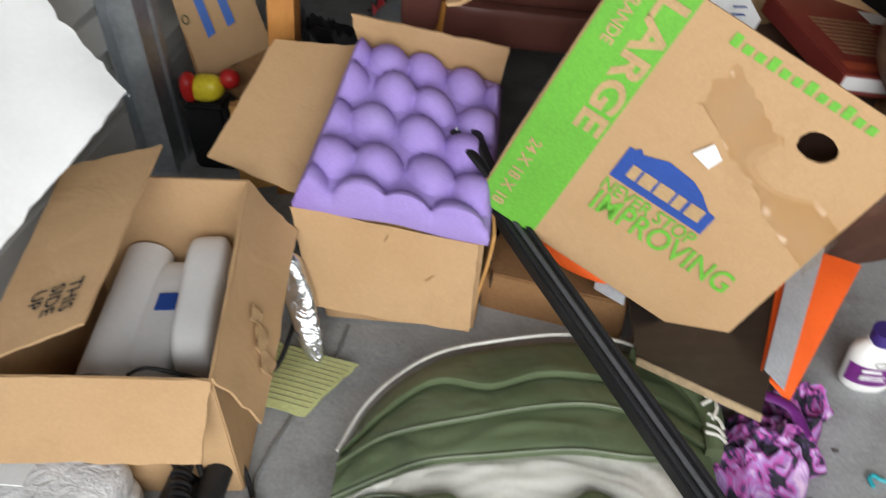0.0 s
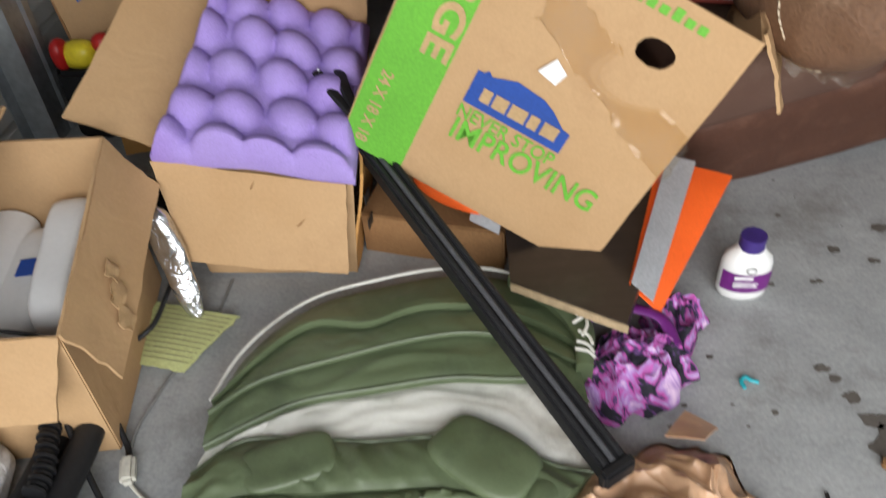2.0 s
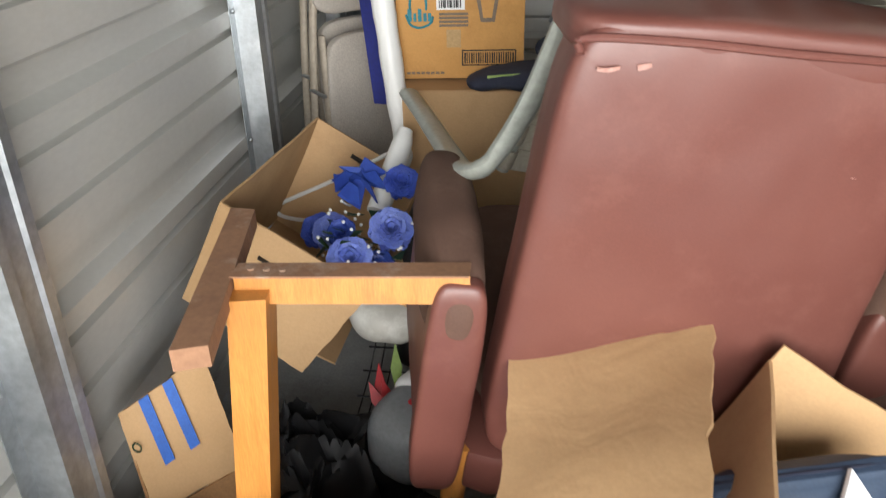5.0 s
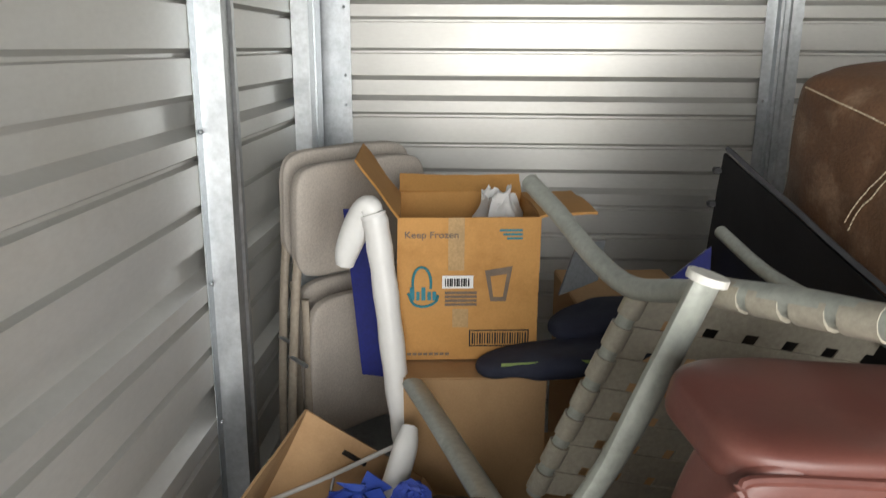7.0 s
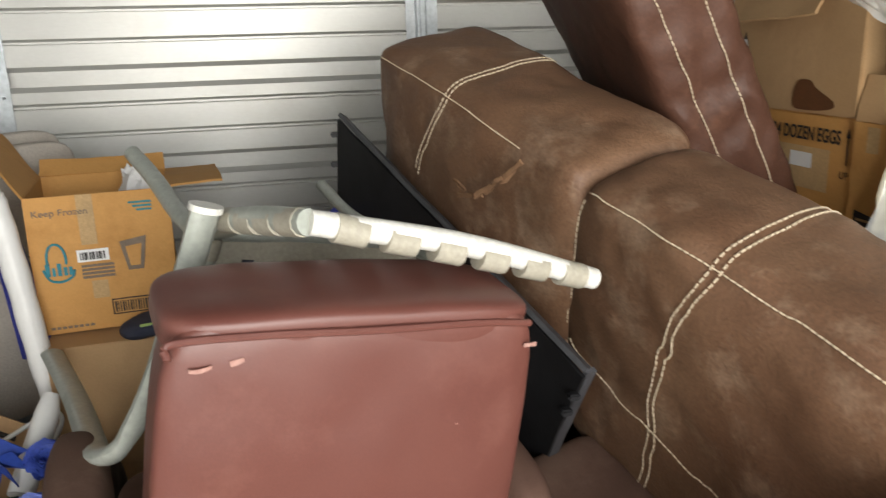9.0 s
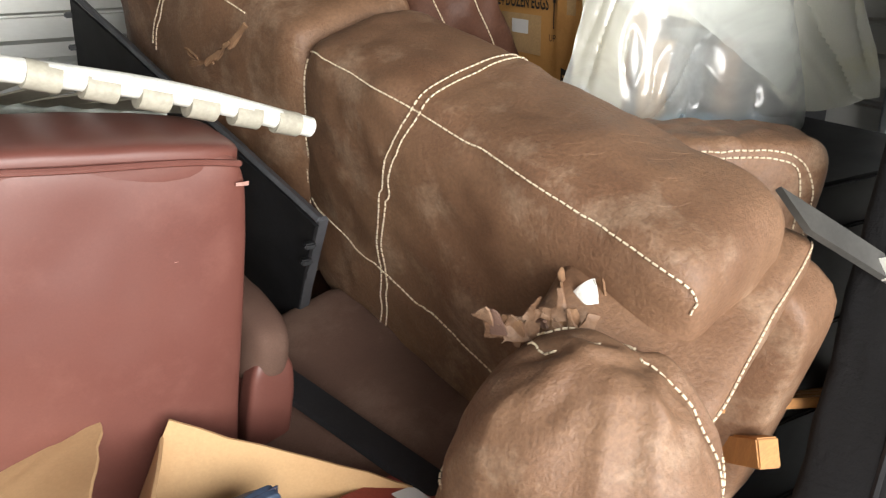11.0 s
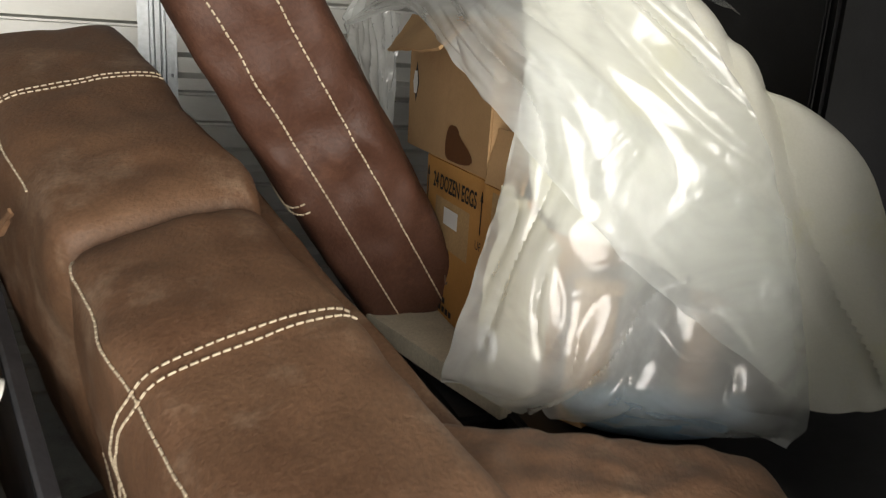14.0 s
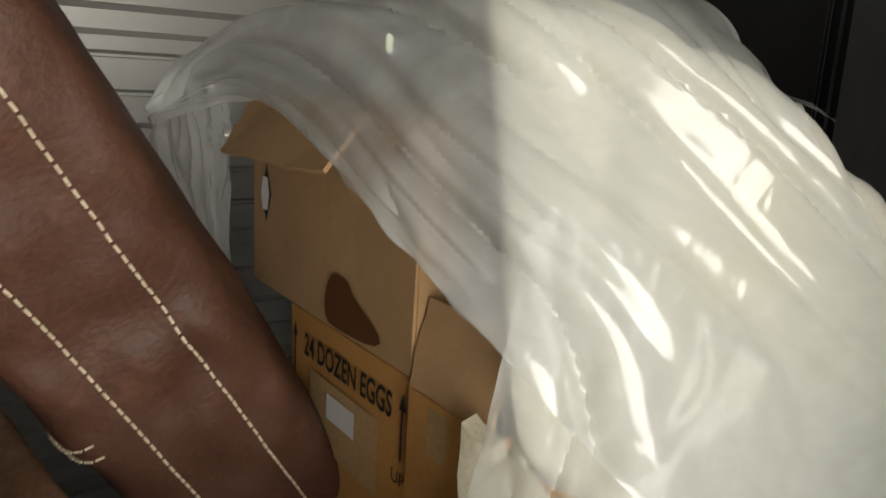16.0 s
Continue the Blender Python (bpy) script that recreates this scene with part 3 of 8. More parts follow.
def ribbed_wall(name, start, end, inward, label, thick=0.05, seg=1):
    bm = bmesh.new()
    a, b, n = Vector(start), Vector(end), Vector(inward).normalized()
    pr = profile()
    cols = []
    for k in range(seg + 1):
        p = lerp(a, b, k / seg)
        cols.append([bm.verts.new((p.x - n.x * d, p.y - n.y * d, z)) for z, d in pr])
    for c0, c1 in zip(cols, cols[1:]):
        for i in range(len(pr) - 1):
            bm.faces.new((c0[i], c1[i], c1[i + 1], c0[i + 1]))
    back = [bm.verts.new((p.x - n.x * thick, p.y - n.y * thick, z)) for p, z in ((a, 0), (b, 0), (b, HT), (a, HT))]
    bm.faces.new(back)
    bm.faces.new([cols[0][i] for i in range(len(pr))] + [back[3], back[0]])
    bm.faces.new([cols[-1][i] for i in range(len(pr))][::-1] + [back[1], back[2]])
    bm.faces.new((cols[0][0], cols[-1][0], back[1], back[0]))
    bm.faces.new((cols[0][-1], cols[-1][-1], back[2], back[3]))
    return solo(name, bm, PANEL, label, "wall", kind="structure", smooth=False)


wall_west = ribbed_wall("wall_west", (-0.055, 0, 0), (-0.055, WY + 0.05, 0), (1, 0, 0), "off-white ribbed sheet steel partition wall")
wall_north = ribbed_wall("wall_north", (-0.053, WY, 0), (WX - 0.002, WY, 0), (0, -1, 0), "off-white ribbed sheet steel back wall")
wall_east = ribbed_wall("wall_east", (WX, 0, 0), (WX, WY + 0.05, 0), (-1, 0, 0), "ribbed sheet steel partition wall in shade")

bm = brick((WX / 2, 2.28, -0.06), (WX + 0.24, 4.74, 0.12), bevel=0)
bmesh.ops.subdivide_edges(bm, edges=bm.edges, cuts=6, use_grid_fill=True)
floor = solo("floor", bm, CONCRETE, "worn grey concrete floor with dark stains", "floor", kind="structure", smooth=False)
bm = bmesh.new()
bmesh.ops.create_grid(bm, x_segments=4, y_segments=4, size=60, matrix=Matrix.Translation((1.5, -60.1, -0.06)))
ground = solo("ground", bm, ASPHALT, "grey asphalt drive outside the unit", "ground", kind="structure", smooth=False)
# Ceiling stays out of view; added to close the unit and limit bounce.
bm = brick((WX / 2, 2.28, HT + 0.03), (WX + 0.2, 4.75, 0.05), bevel=0)
for k in range(12):
    brick((WX / 2, 0.3 + 0.37 * k, HT - 0.012), (WX, 0.05, 0.024), bevel=0, bm=bm)
ceiling = solo("ceiling", bm, CEIL, "ribbed ceiling of the unit, unseen and darkened to weaken bounced light", "ceiling", kind="structure", smooth=False)
bm = brick((WX / 2, 0.0, 2.34), (WX + 0.2, 0.08, 0.34), bevel=0.004)
brick((0.06, 0.0, 1.085), (0.22, 0.08, 2.17), bevel=0.004, bm=bm)
brick((WX - 0.06, 0.0, 1.085), (0.22, 0.08, 2.17), bevel=0.004, bm=bm)
wall_south = solo("wall_south", bm, STEEL, "steel door jambs and header round the open doorway", "wall", kind="structure", smooth=False)


def stud(name, p, along, inward, width, proud, label, tilt=0.0):
    """A folded galvanised channel standing on a wall: web, two returns, two flanges and a row of rivets."""
    root = thing(name, (p[0], p[1], 0), label, "post", group="steel studs", kind="structure")
    a, n = Vector(along), Vector(inward)
    o = Vector((p[0], p[1], 0))
    h = HT - 0.03
    fl = 0.035
    outline = [(-width / 2 - fl, 0.003), (-width / 2, 0.003), (-width / 2 + 0.004, proud), (-width / 4, proud), (-width / 4 + 0.006, proud - 0.006),
               (width / 4 - 0.006, proud - 0.006), (width / 4, proud), (width / 2 - 0.004, proud), (width / 2, 0.003), (width / 2 + fl, 0.003)]
    bm = bmesh.new()
    lo = [bm.verts.new(o + a * x + n * d) for x, d in outline]
    hi = [bm.verts.new(o + a * x + n * d + V(0, 0, h)) for x, d in outline]
    lo2 = [bm.verts.new(o + a * x + n * (d - 0.002)) for x, d in outline]
    hi2 = [bm.verts.new(o + a * x + n * (d - 0.002) + V(0, 0, h)) for x, d in outline]
    for i in range(len(outline) - 1):
        bm.faces.new((lo[i], lo[i + 1], hi[i + 1], hi[i]))
        bm.faces.new((lo2[i], hi2[i], hi2[i + 1], lo2[i + 1]))
        bm.faces.new((hi[i], hi[i + 1], hi2[i + 1], hi2[i]))
    bm.faces.new((lo[0], hi[0], hi2[0], lo2[0]))
    bm.faces.new((lo[-1], lo2[-1], hi2[-1], hi[-1]))
    part("channel", bm, STEEL, root, smooth=False)
    for k in range(7):
        for sgn in (-1, 1):
            bm = bmesh.new()
            bmesh.ops.create_uvsphere(bm, u_segments=8, v_segments=5, radius=0.0055,
                                      matrix=Matrix.Translation(o + a * sgn * (width / 2 + fl * 0.5) + n * 0.006 + V(0, 0, 0.21 + 0.34 * k)))
            part("rivet", bm, STEEL, root)
    return root


stud("stud_1", (-0.055, 2.385), (0, 1, 0), (1, 0, 0), 0.10, 0.058, "galvanised steel stud on the partition wall")
stud("stud_2", (-0.055, 3.50), (0, 1, 0), (1, 0, 0), 0.10, 0.058, "galvanised steel stud on the partition wall")
stud("stud_3", (1.575, WY), (1, 0, 0), (0, -1, 0), 0.055, 0.03, "galvanised steel stud on the back wall")
stud("stud_4", (-0.055, 1.05), (0, 1, 0), (1, 0, 0), 0.10, 0.058, "galvanised steel stud on the partition wall")
stud("stud_5", (WX, 2.6), (0, 1, 0), (-1, 0, 0), 0.085, 0.055, "steel stud on the shaded partition wall")
corner = thing("corner_post", (0.0, WY, 0), "galvanised corner post with a riveted flange", "post", kind="structure")
bm = brick((-0.026, 4.42, HT / 2 - 0.02), (0.055, 0.2, HT - 0.04), bevel=0.003)
brick((0.004, 4.42, HT / 2 - 0.02), (0.006, 0.05, HT - 0.04), bevel=0.002, bm=bm)
part("channel", bm, STEEL, corner, smooth=False)
part("flange", brick((0.022, WY - 0.006, HT / 2 - 0.02), (0.14, 0.006, HT - 0.04), bevel=0.001), STEEL, corner, smooth=False)
for z in (0.25, 0.48, 0.76, 0.99, 1.207, 1.31, 1.54, 1.65, 1.98, 2.2):
    bm = bmesh.new()
    bmesh.ops.create_uvsphere(bm, u_segments=8, v_segments=5, radius=0.0055, matrix=Matrix.Translation((0.07, WY - 0.011, z)))
    part("rivet", bm, STEEL, corner)

# ---- big brown sofa, tipped along the middle of the unit ----
SO = V(1.496, 2.459, 1.048)
SL = V(0.28, -0.92, -0.28).normalized()
SD = V(0.90, 0.36, 0.2)
SD = (SD - SL * SD.dot(SL)).normalized()
SU = SD.cross(SL).normalized()
if SU.z < 0:
    SU = -SU


def S(s, d, u):
    """A place on the sofa: along its length (towards the door), back from its front edge, up."""
    return SO + SL * s + SD * d + SU * u


sofa = thing("sofa", (1.7, 2.6, 0.0), "large brown distressed leather sofa with torn armrest, tipped among boxes", "sofa")


def cushion_shape(bulge, seamz):
    def f(q):
        q = q.copy()
        q.x *= 1 - 0.03 * q.z * q.z
        if q.y < 0:
            q.y *= 1 + bulge * (1 - q.z * q.z) * (1 - q.x * q.x)
        if q.z > 0:
            q.z *= 1 + 0.06 * (1 - q.y * q.y) * (1 - 0.4 * q.x * q.x)
        return q
    return f


near = part("back_cushion", puff(S(0.115, 0.13, -0.28), (SL, SD, SU), (0.87, 0.275, 0.60), 11, 44, 0.010, 1, shape=cushion_shape(0.14, 0)), LEATHER, sofa, "brown leather back cushion with double cream stitching")
far = part("back_cushion", puff(S(-0.685, 0.14, -0.285), (SL, SD, SU), (0.79, 0.295, 0.61), 15, 44, 0.010, 4, shape=cushion_shape(0.34, 0)), LEATHER, sofa, "brown leather back cushion torn at the seam")
part("back_frame", puff(S(-0.22, 0.29, -0.42), (SL, SD, SU), (1.70, 0.14, 0.62), 10, 20, 0.006, 2), LEATHER, sofa, "brown leather outer back")
end_top = [V(1.99, 2.04, 0.89), V(1.625, 1.90, 0.725), V(1.47, 2.10, 0.845), V(1.79, 2.30, 0.975)]
end_block = part("end_panel", hexpuff(end_top, [V(2.02, 2.34, 0.06), V(1.74, 2.36, 0.06), V(1.62, 2.44, 0.06), V(1.88, 2.52, 0.06)], 13, 30, 0.004, 3), LEATHER, sofa, "flat-topped leather end panel with a stitched edge")
part("seat", puff(S(0.15, -0.22, -0.62), (SL, SD, SU), (0.74, 0.46, 0.22), 12, 24, 0.006, 5), SUEDE, sofa, "brown fabric seat deck without cushions")
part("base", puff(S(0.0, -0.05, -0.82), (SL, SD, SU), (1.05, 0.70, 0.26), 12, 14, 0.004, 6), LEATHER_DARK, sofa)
AX, AY = V(0.60, -0.76, -0.25).normalized(), V(0.76, 0.60, 0.02)
AY = (AY - AX * AY.dot(AX)).normalized()
AZ = AX.cross(AY)
if AZ.z < 0:
    AZ = -AZ


def pouch(q):
    """Gathered towards its torn mouth, in pleats that run up to it."""
    q = q.copy()
    g = max(0.0, q.z)
    a = math.atan2(q.y, q.x)
    pleat = (1 - abs(math.sin(a * 4.5 + 1.3 * q.z + 1.2 * noise.noise(V(q.x * 2, q.y * 2, q.z)))) * 2) * (0.009 + 0.04 * g * g)
    r = (1 - 0.34 * g ** 2.2) * (1 + pleat)
    q.x, q.y = q.x * r, q.y * r * (1 + 0.15 * (1 - q.x * q.x))
    q.z += 0.07 * noise.noise(V(q.x * 4, q.y * 4, 1)) * g
    return q


arm = part("armrest", puff(V(1.487, 1.997, 0.625), (AX, AY, AZ), (0.34, 0.235, 0.46), 3.2, 44, 0.010, 8, shape=pouch), LEATHER, sofa, "brown leather armrest torn open at the top")
# torn leather flaps and white stuffing at the top of the arm
random.seed(4)
for k in range(9):
    f = k / 8
    c = lerp(V(1.432, 2.105, 0.815), V(1.535, 2.055, 0.825), f)
    a = V(random.uniform(-0.5, 0.3), random.uniform(-0.3, 0.5), random.uniform(0.7, 1.2)).normalized() * random.uniform(0.028, 0.052)
    b = V(0.8 + random.uniform(-0.4, 0.4), -0.5 + random.uniform(-0.4, 0.4), random.uniform(-0.2, 0.2)).normalized() * random.uniform(0.012, 0.022)
    part("torn_flap", slab(c - b, c + b, c + b * 0.5 + a, c - b * 0.6 + a * 1.1, 0.003, 7, 8, 0.022, k, ragged=0.007), (LEATHER, HIDE)[k % 3 == 1], sofa, "torn leather edge")
part("stuffing", puff(V(1.572, 2.098, 0.838), (AX, AY, AZ), (0.050, 0.030, 0.105), 1.5, 26, 0.020, 11), STUFFING, sofa, "white polyester stuffing poking out")
part("torn_flap", slab(V(1.60, 2.075, 0.80), V(1.61, 2.13, 0.83), V(1.60, 2.135, 0.90), V(1.605, 2.10, 0.885), 0.003, 8, 8, 0.016, 31, ragged=0.006), HIDE, sofa, "tan inside of the torn leather")
part("torn_flap", slab(V(1.53, 2.10, 0.80), V(1.56, 2.135, 0.82), V(1.555, 2.14, 0.885), V(1.54, 2.12, 0.87), 0.003, 8, 8, 0.014, 32, ragged=0.006), HIDE, sofa, "tan inside of the torn leather")
for k, (p, q, w) in enumerate((((-0.415, -0.035, 0.004), (-0.455, -0.055, -0.05), 0.016), ((-0.45, -0.055, -0.045), (-0.50, -0.085, -0.095), 0.013), ((-0.49, -0.08, -0.09), (-0.555, -0.095, -0.115), 0.010), ((-0.535, -0.09, -0.10), (-0.575, -0.09, -0.095), 0.012))):
    a, b = S(*p), S(*q)
    side = (b - a).cross(SD).normalized() * w
    part("tear", slab(a - side * 0.25, a + side * 0.25, b + side * 0.5, b - side * 0.5, 0.004, 10, 6, 0.016, k + 3, ragged=0.007), HIDE, sofa, "ragged torn leather edge")


def hug(ob, pts, lift=0.0022):
    """Lays a line of points onto the nearest surface of a part."""
    tree = BVHTree.FromPolygons([v.co for v in ob.data.vertices], [tuple(q.vertices) for q in ob.data.polygons])
    mid = sum((v.co for v in ob.data.vertices), Vector()) / len(ob.data.vertices)
    out = []
    for p in pts:
        loc, nor, _, _ = tree.find_nearest(p)
        if nor.dot(loc - mid) < 0:
            nor = -nor
        out.append(loc + nor * lift)
    return out


def run_seam(ob, pts, n=26, double=False, offset=(0.016, 0, 0)):
    line = smooth_path([S(*p) for p in pts], n)
    stitches(hug(ob, line), THREAD, sofa)
    if double:
        o = SL * offset[0] + SD * offset[1] + SU * offset[2]
        stitches(hug(ob, [p + o for p in line]), THREAD, sofa)


run_seam(near, [(-0.30, -0.01, 0.0), (0.0, -0.012, 0.012), (0.3, -0.012, 0.01), (0.53, -0.01, -0.01), (0.545, -0.005, -0.06)])
run_seam(near, [(0.0, 0.27, 0.03), (0.0, 0.12, 0.04), (0.0, -0.03, 0.0), (-0.035, -0.07, -0.12), (-0.055, -0.07, -0.26), (-0.045, -0.06, -0.42), (-0.06, -0.03, -0.55)], double=True)
run_seam(near, [(-0.3, -0.06, -0.34), (0.0, -0.07, -0.36), (0.2, -0.07, -0.38), (0.5, -0.06, -0.40)])
run_seam(near, [(-0.31, -0.02, -0.02), (-0.315, -0.03, -0.2), (-0.315, -0.03, -0.4)])
run_seam(far, [(-1.04, -0.01, 0.0), (-0.72, -0.012, 0.012), (-0.46, -0.012, 0.0)])
run_seam(far, [(-0.74, 0.28, 0.03), (-0.74, 0.12, 0.04), (-0.74, -0.03, 0.0), (-0.79, -0.07, -0.10), (-0.82, -0.07, -0.20)], double=True)
for o in (0.0, 0.026):
    stitches(hug(arm, smooth_path([V(1.45 + o, 2.08 + o * 0.6, 0.85), V(1.465 + o, 2.03 + o * 0.6, 0.82), V(1.515 + o, 1.98 + o * 0.6, 0.80), V(1.56 + o, 1.91 + o * 0.6, 0.73), V(1.58 + o, 1.88, 0.62)], 20)), THREAD, sofa)
stitches(hug(end_block, smooth_path([V(1.975, 2.04, 0.875), V(1.80, 1.975, 0.80), V(1.645, 1.915, 0.725)], 20)), THREAD, sofa)
stitches(hug(arm, smooth_path([V(1.42, 2.06, 0.66), V(1.44, 2.00, 0.54), V(1.47, 1.95, 0.42)], 20)), THREAD, sofa)


random.seed(31)
for k in range(9):
    s0 = random.uniform(0.22, 0.48)
    d0 = random.uniform(0.03, 0.16)
    pts = [S(s0, d0, 0.05), S(s0 + 0.03, d0 + 0.02, 0.05), S(s0 + 0.05, d0 + 0.05, 0.05), S(s0 + 0.045, d0 + 0.08, 0.05)]
    part("crease", tube(hug(near, smooth_path(pts, 5), -0.0015), lambda f: 0.0020 * math.sin(math.pi * min(0.98, max(0.02, f))), 6, n=2), LEATHER, near, "worn crease in the leather")
for k in range(7):
    c = V(1.425 + 0.016 * k, 2.115 - 0.010 * k, 0.825 + random.uniform(0, 0.03))
    d = V(random.uniform(-0.4, 0.3), random.uniform(-0.5, 0.2), random.uniform(0.2, 1)).normalized() * random.uniform(0.02, 0.045)
    w = d.cross(AY).normalized() * random.uniform(0.006, 0.014)
    part("shred", slab(c - w, c + w, c + d + w * 0.3, c + d - w * 0.2, 0.003, 5, 6, 0.012, k, ragged=0.005), (LEATHER, SUEDE, LEATHER)[k % 3], arm, "frayed shred of torn leather")


# ---- leather seat cushion standing on its edge behind the sofa ----
def boxed_cushion(name, centre, axes, size, mat, label, square=6, seed=0, lines=True, cross=True):
    root = thing(name, (centre[0], centre[1], centre[2] - 0.3), label, "cushion")
    ex, ey, ez = (Vector(a).normalized() for a in axes)

    def f(q):
        q = q.copy()
        q.y *= 1 + 0.12 * (1 - q.x ** 4) * (1 - q.z * q.z)
        q.z *= 1 + 0.05 * (1 - q.x ** 4) * noise.noise(V(q.x * 7, q.y * 2, 0))
        return q
    body = part("cover", puff(centre, (ex, ey, ez), size, square, 40, 0.006, seed, shape=f), mat, root)
    c = Vector(centre)
    if lines:
        for sgn in (-1, 1):
            pts = [c + ex * (k / 8 - 0.5) * size[0] * 0.96 + ey * sgn * size[1] * 0.20 - ez * size[2] * 0.5 for k in range(9)]
            stitches(hug(body, smooth_path(pts, 10)), THREAD, root)
        for o in (0.0, 0.016) if cross else ():
            pts = [c - ex * (size[0] * 0.02 + o) - ez * size[2] * 0.5 * z - ey * size[1] * y for z, y in ((1.0, 0.37), (0.98, 0.5), (0.8, 0.62), (0.6, 0.64), (0.3, 0.64))]
            stitches(hug(body, smooth_path(pts, 10)), THREAD, root)
    return root


ce = V(-0.535, -0.20, 0.825).normalized()
ct = V(0.86, -0.12, 0.48)
ct = (ct - ce * ct.dot(ce)).normalized()
cd = ce.cross(ct)
if cd.y < 0:
    cd = -cd
boxed_cushion("seat_cushion", V(1.80, 2.923, 1.22) + cd * 0.29 + ct * 0.006 - ce * 0.035, (ce, ct, cd), (0.80, 0.215, 0.58), LEATHER_DARK, "dark brown leather seat cushion standing on edge behind the sofa", 9, 2)
pe = V(0.93, -0.30, -0.05).normalized()
pd = V(0.05, 0.06, -0.98)
pd = (pd - pe * pd.dot(pe)).normalized()
pt = pe.cross(pd).normalized()
PC2 = V(1.955, 2.300, 0.990) + pd * 0.145
small = boxed_cushion("seat_cushion", PC2, (pe, pt, pd), (0.46, 0.15, 0.30), LEATHER, "brown leather cushion standing behind the sofa end", 7, 6, False, False)
for o in (0.0, 0.034):
    face = [PC2 + pe * x + pd * z - pt * 0.09 * (1 if pt.y > 0 else -1) for x, z in ((-0.20, -0.128 - o * 0.4), (0.0, -0.126 - o * 0.4), (0.13, -0.118 - o * 0.5), (0.165 + o * 0.8, -0.07), (0.172 + o, 0.02), (0.172 + o, 0.11))]
    stitches(hug(small.children[0], smooth_path(face, 12)), THREAD, small)

# metal bracket and pallet by the sofa end
bracket = thing("bracket", (2.05, 2.05, 0.6), "grey flat steel bracket with a chipped white end", "bracket")
BO = V(-0.055, -0.046, 0.033)
part("bar", slab(V(1.95, 2.12, 0.925) + BO, V(2.105, 2.045, 0.815) + BO, V(2.125, 2.02, 0.765) + BO, V(1.97, 2.075, 0.868) + BO, 0.012, 8, 3, 0.001), TAUPE, bracket)
part("end", slab(V(2.095, 2.035, 0.812) + BO, V(2.125, 2.025, 0.79) + BO, V(2.13, 2.015, 0.775) + BO, V(2.10, 2.02, 0.782) + BO, 0.02, 4, 3, 0.002, ragged=0.005), TUBE_WHITE, bracket, "chipped white end")
pallet = thing("pallet", (2.2, 2.3, 0.0), "orange-brown slatted wooden pallet leaning behind the sofa", "pallet")
for k in range(6):
    part("slat", brick(V(2.18, 2.06 + 0.085 * k, 0.52 - 0.045 * k), (0.62, 0.062, 0.018), pose(0, 0, 0, -30, 4, -18).to_3x3(), 0.003), WOOD_SLAT, pallet)
for k in (0, 1):
    part("bearer", brick(V(1.98 + 0.42 * k, 2.28, 0.37), (0.04, 0.6, 0.05), pose(0, 0, 0, -30, 4, -18).to_3x3(), 0.003), WOOD_SLAT, pallet)
    part("bearer", brick(V(1.95 + 0.5 * k, 2.32, 0.155), (0.05, 0.05, 0.31), None, 0.003), WOOD_SLAT, pallet)

# ---- red vinyl armchair, seen from behind ----
chair = thing("armchair", (0.95, 2.65, 0.0), "worn red vinyl armchair turned with its back to the door", "armchair")
CX = V(0.446, 0.088, -0.06).normalized()
CU = V(0.15, -0.07, 0.985)
CU = (CU - CX * CU.dot(CX)).normalized()
CN = CX.cross(CU)          # away from the door
if CN.y < 0:
    CN = -CN
CO = V(0.995, 2.388, 1.06)


def C(x, n, u):
    return CO + CX * x + CN * n + CU * u


def taper(q):
    q = q.copy()
    q.x *= 1.0 + 0.06 * (0.5 - 0.5 * q.z)
    q.y *= 1 + 0.12 * (1 - q.x * q.x)
    return q


def arch(q):
    q = q.copy()
    q.z += 0.22 * (1 - q.x * q.x) * (1 if q.z > 0 else 0)
    return q


back = part("backrest", puff(C(0.0, 0.045, -0.335), (CX, CN, CU), (0.485, 0.10, 0.68), 9, 34, 0.003, 1, shape=taper), VINYL, chair, "scuffed red vinyl back panel")
part("top_roll", puff(C(0.0, 0.088, -0.022), (CX, CN, CU), (0.480, 0.19, 0.064), 5, 26, 0.003, 2, shape=arch), VINYL, chair, "red vinyl top roll")
scuffs = ((-0.20, -0.05, 0.022), (-0.16, -0.045, 0.016), (0.226, -0.05, 0.02), (0.13, -0.16, 0.02), (-0.10, -0.20, 0.008), (0.02, -0.24, 0.03))
for k, (x, u, w) in enumerate(scuffs):
    part("scuff", slab(C(x - w / 2, -0.0085, u - 0.002), C(x + w / 2, -0.0085, u + 0.001), C(x + w / 2, -0.0085, u + 0.006), C(x - w / 2, -0.0085, u + 0.004), 0.0012, 4, 2, 0.0, k, ragged=0.004), SCUFF, back, "pale scuff where the vinyl has worn")
part("piping", tube([C(-0.235, -0.01, -0.035), C(-0.228, 0.0, -0.02), C(-0.12, -0.008, -0.012), C(0.0, -0.012, -0.012), C(0.14, -0.008, -0.012), C(0.225, 0.0, -0.02)], 0.005, 8), VINYL, chair)
part("seat", puff(C(0.0, 0.34, -0.62), (CX, CN, CU), (0.50, 0.52, 0.16), 6, 22, 0.004, 3), SUEDE, chair, "brown seat")
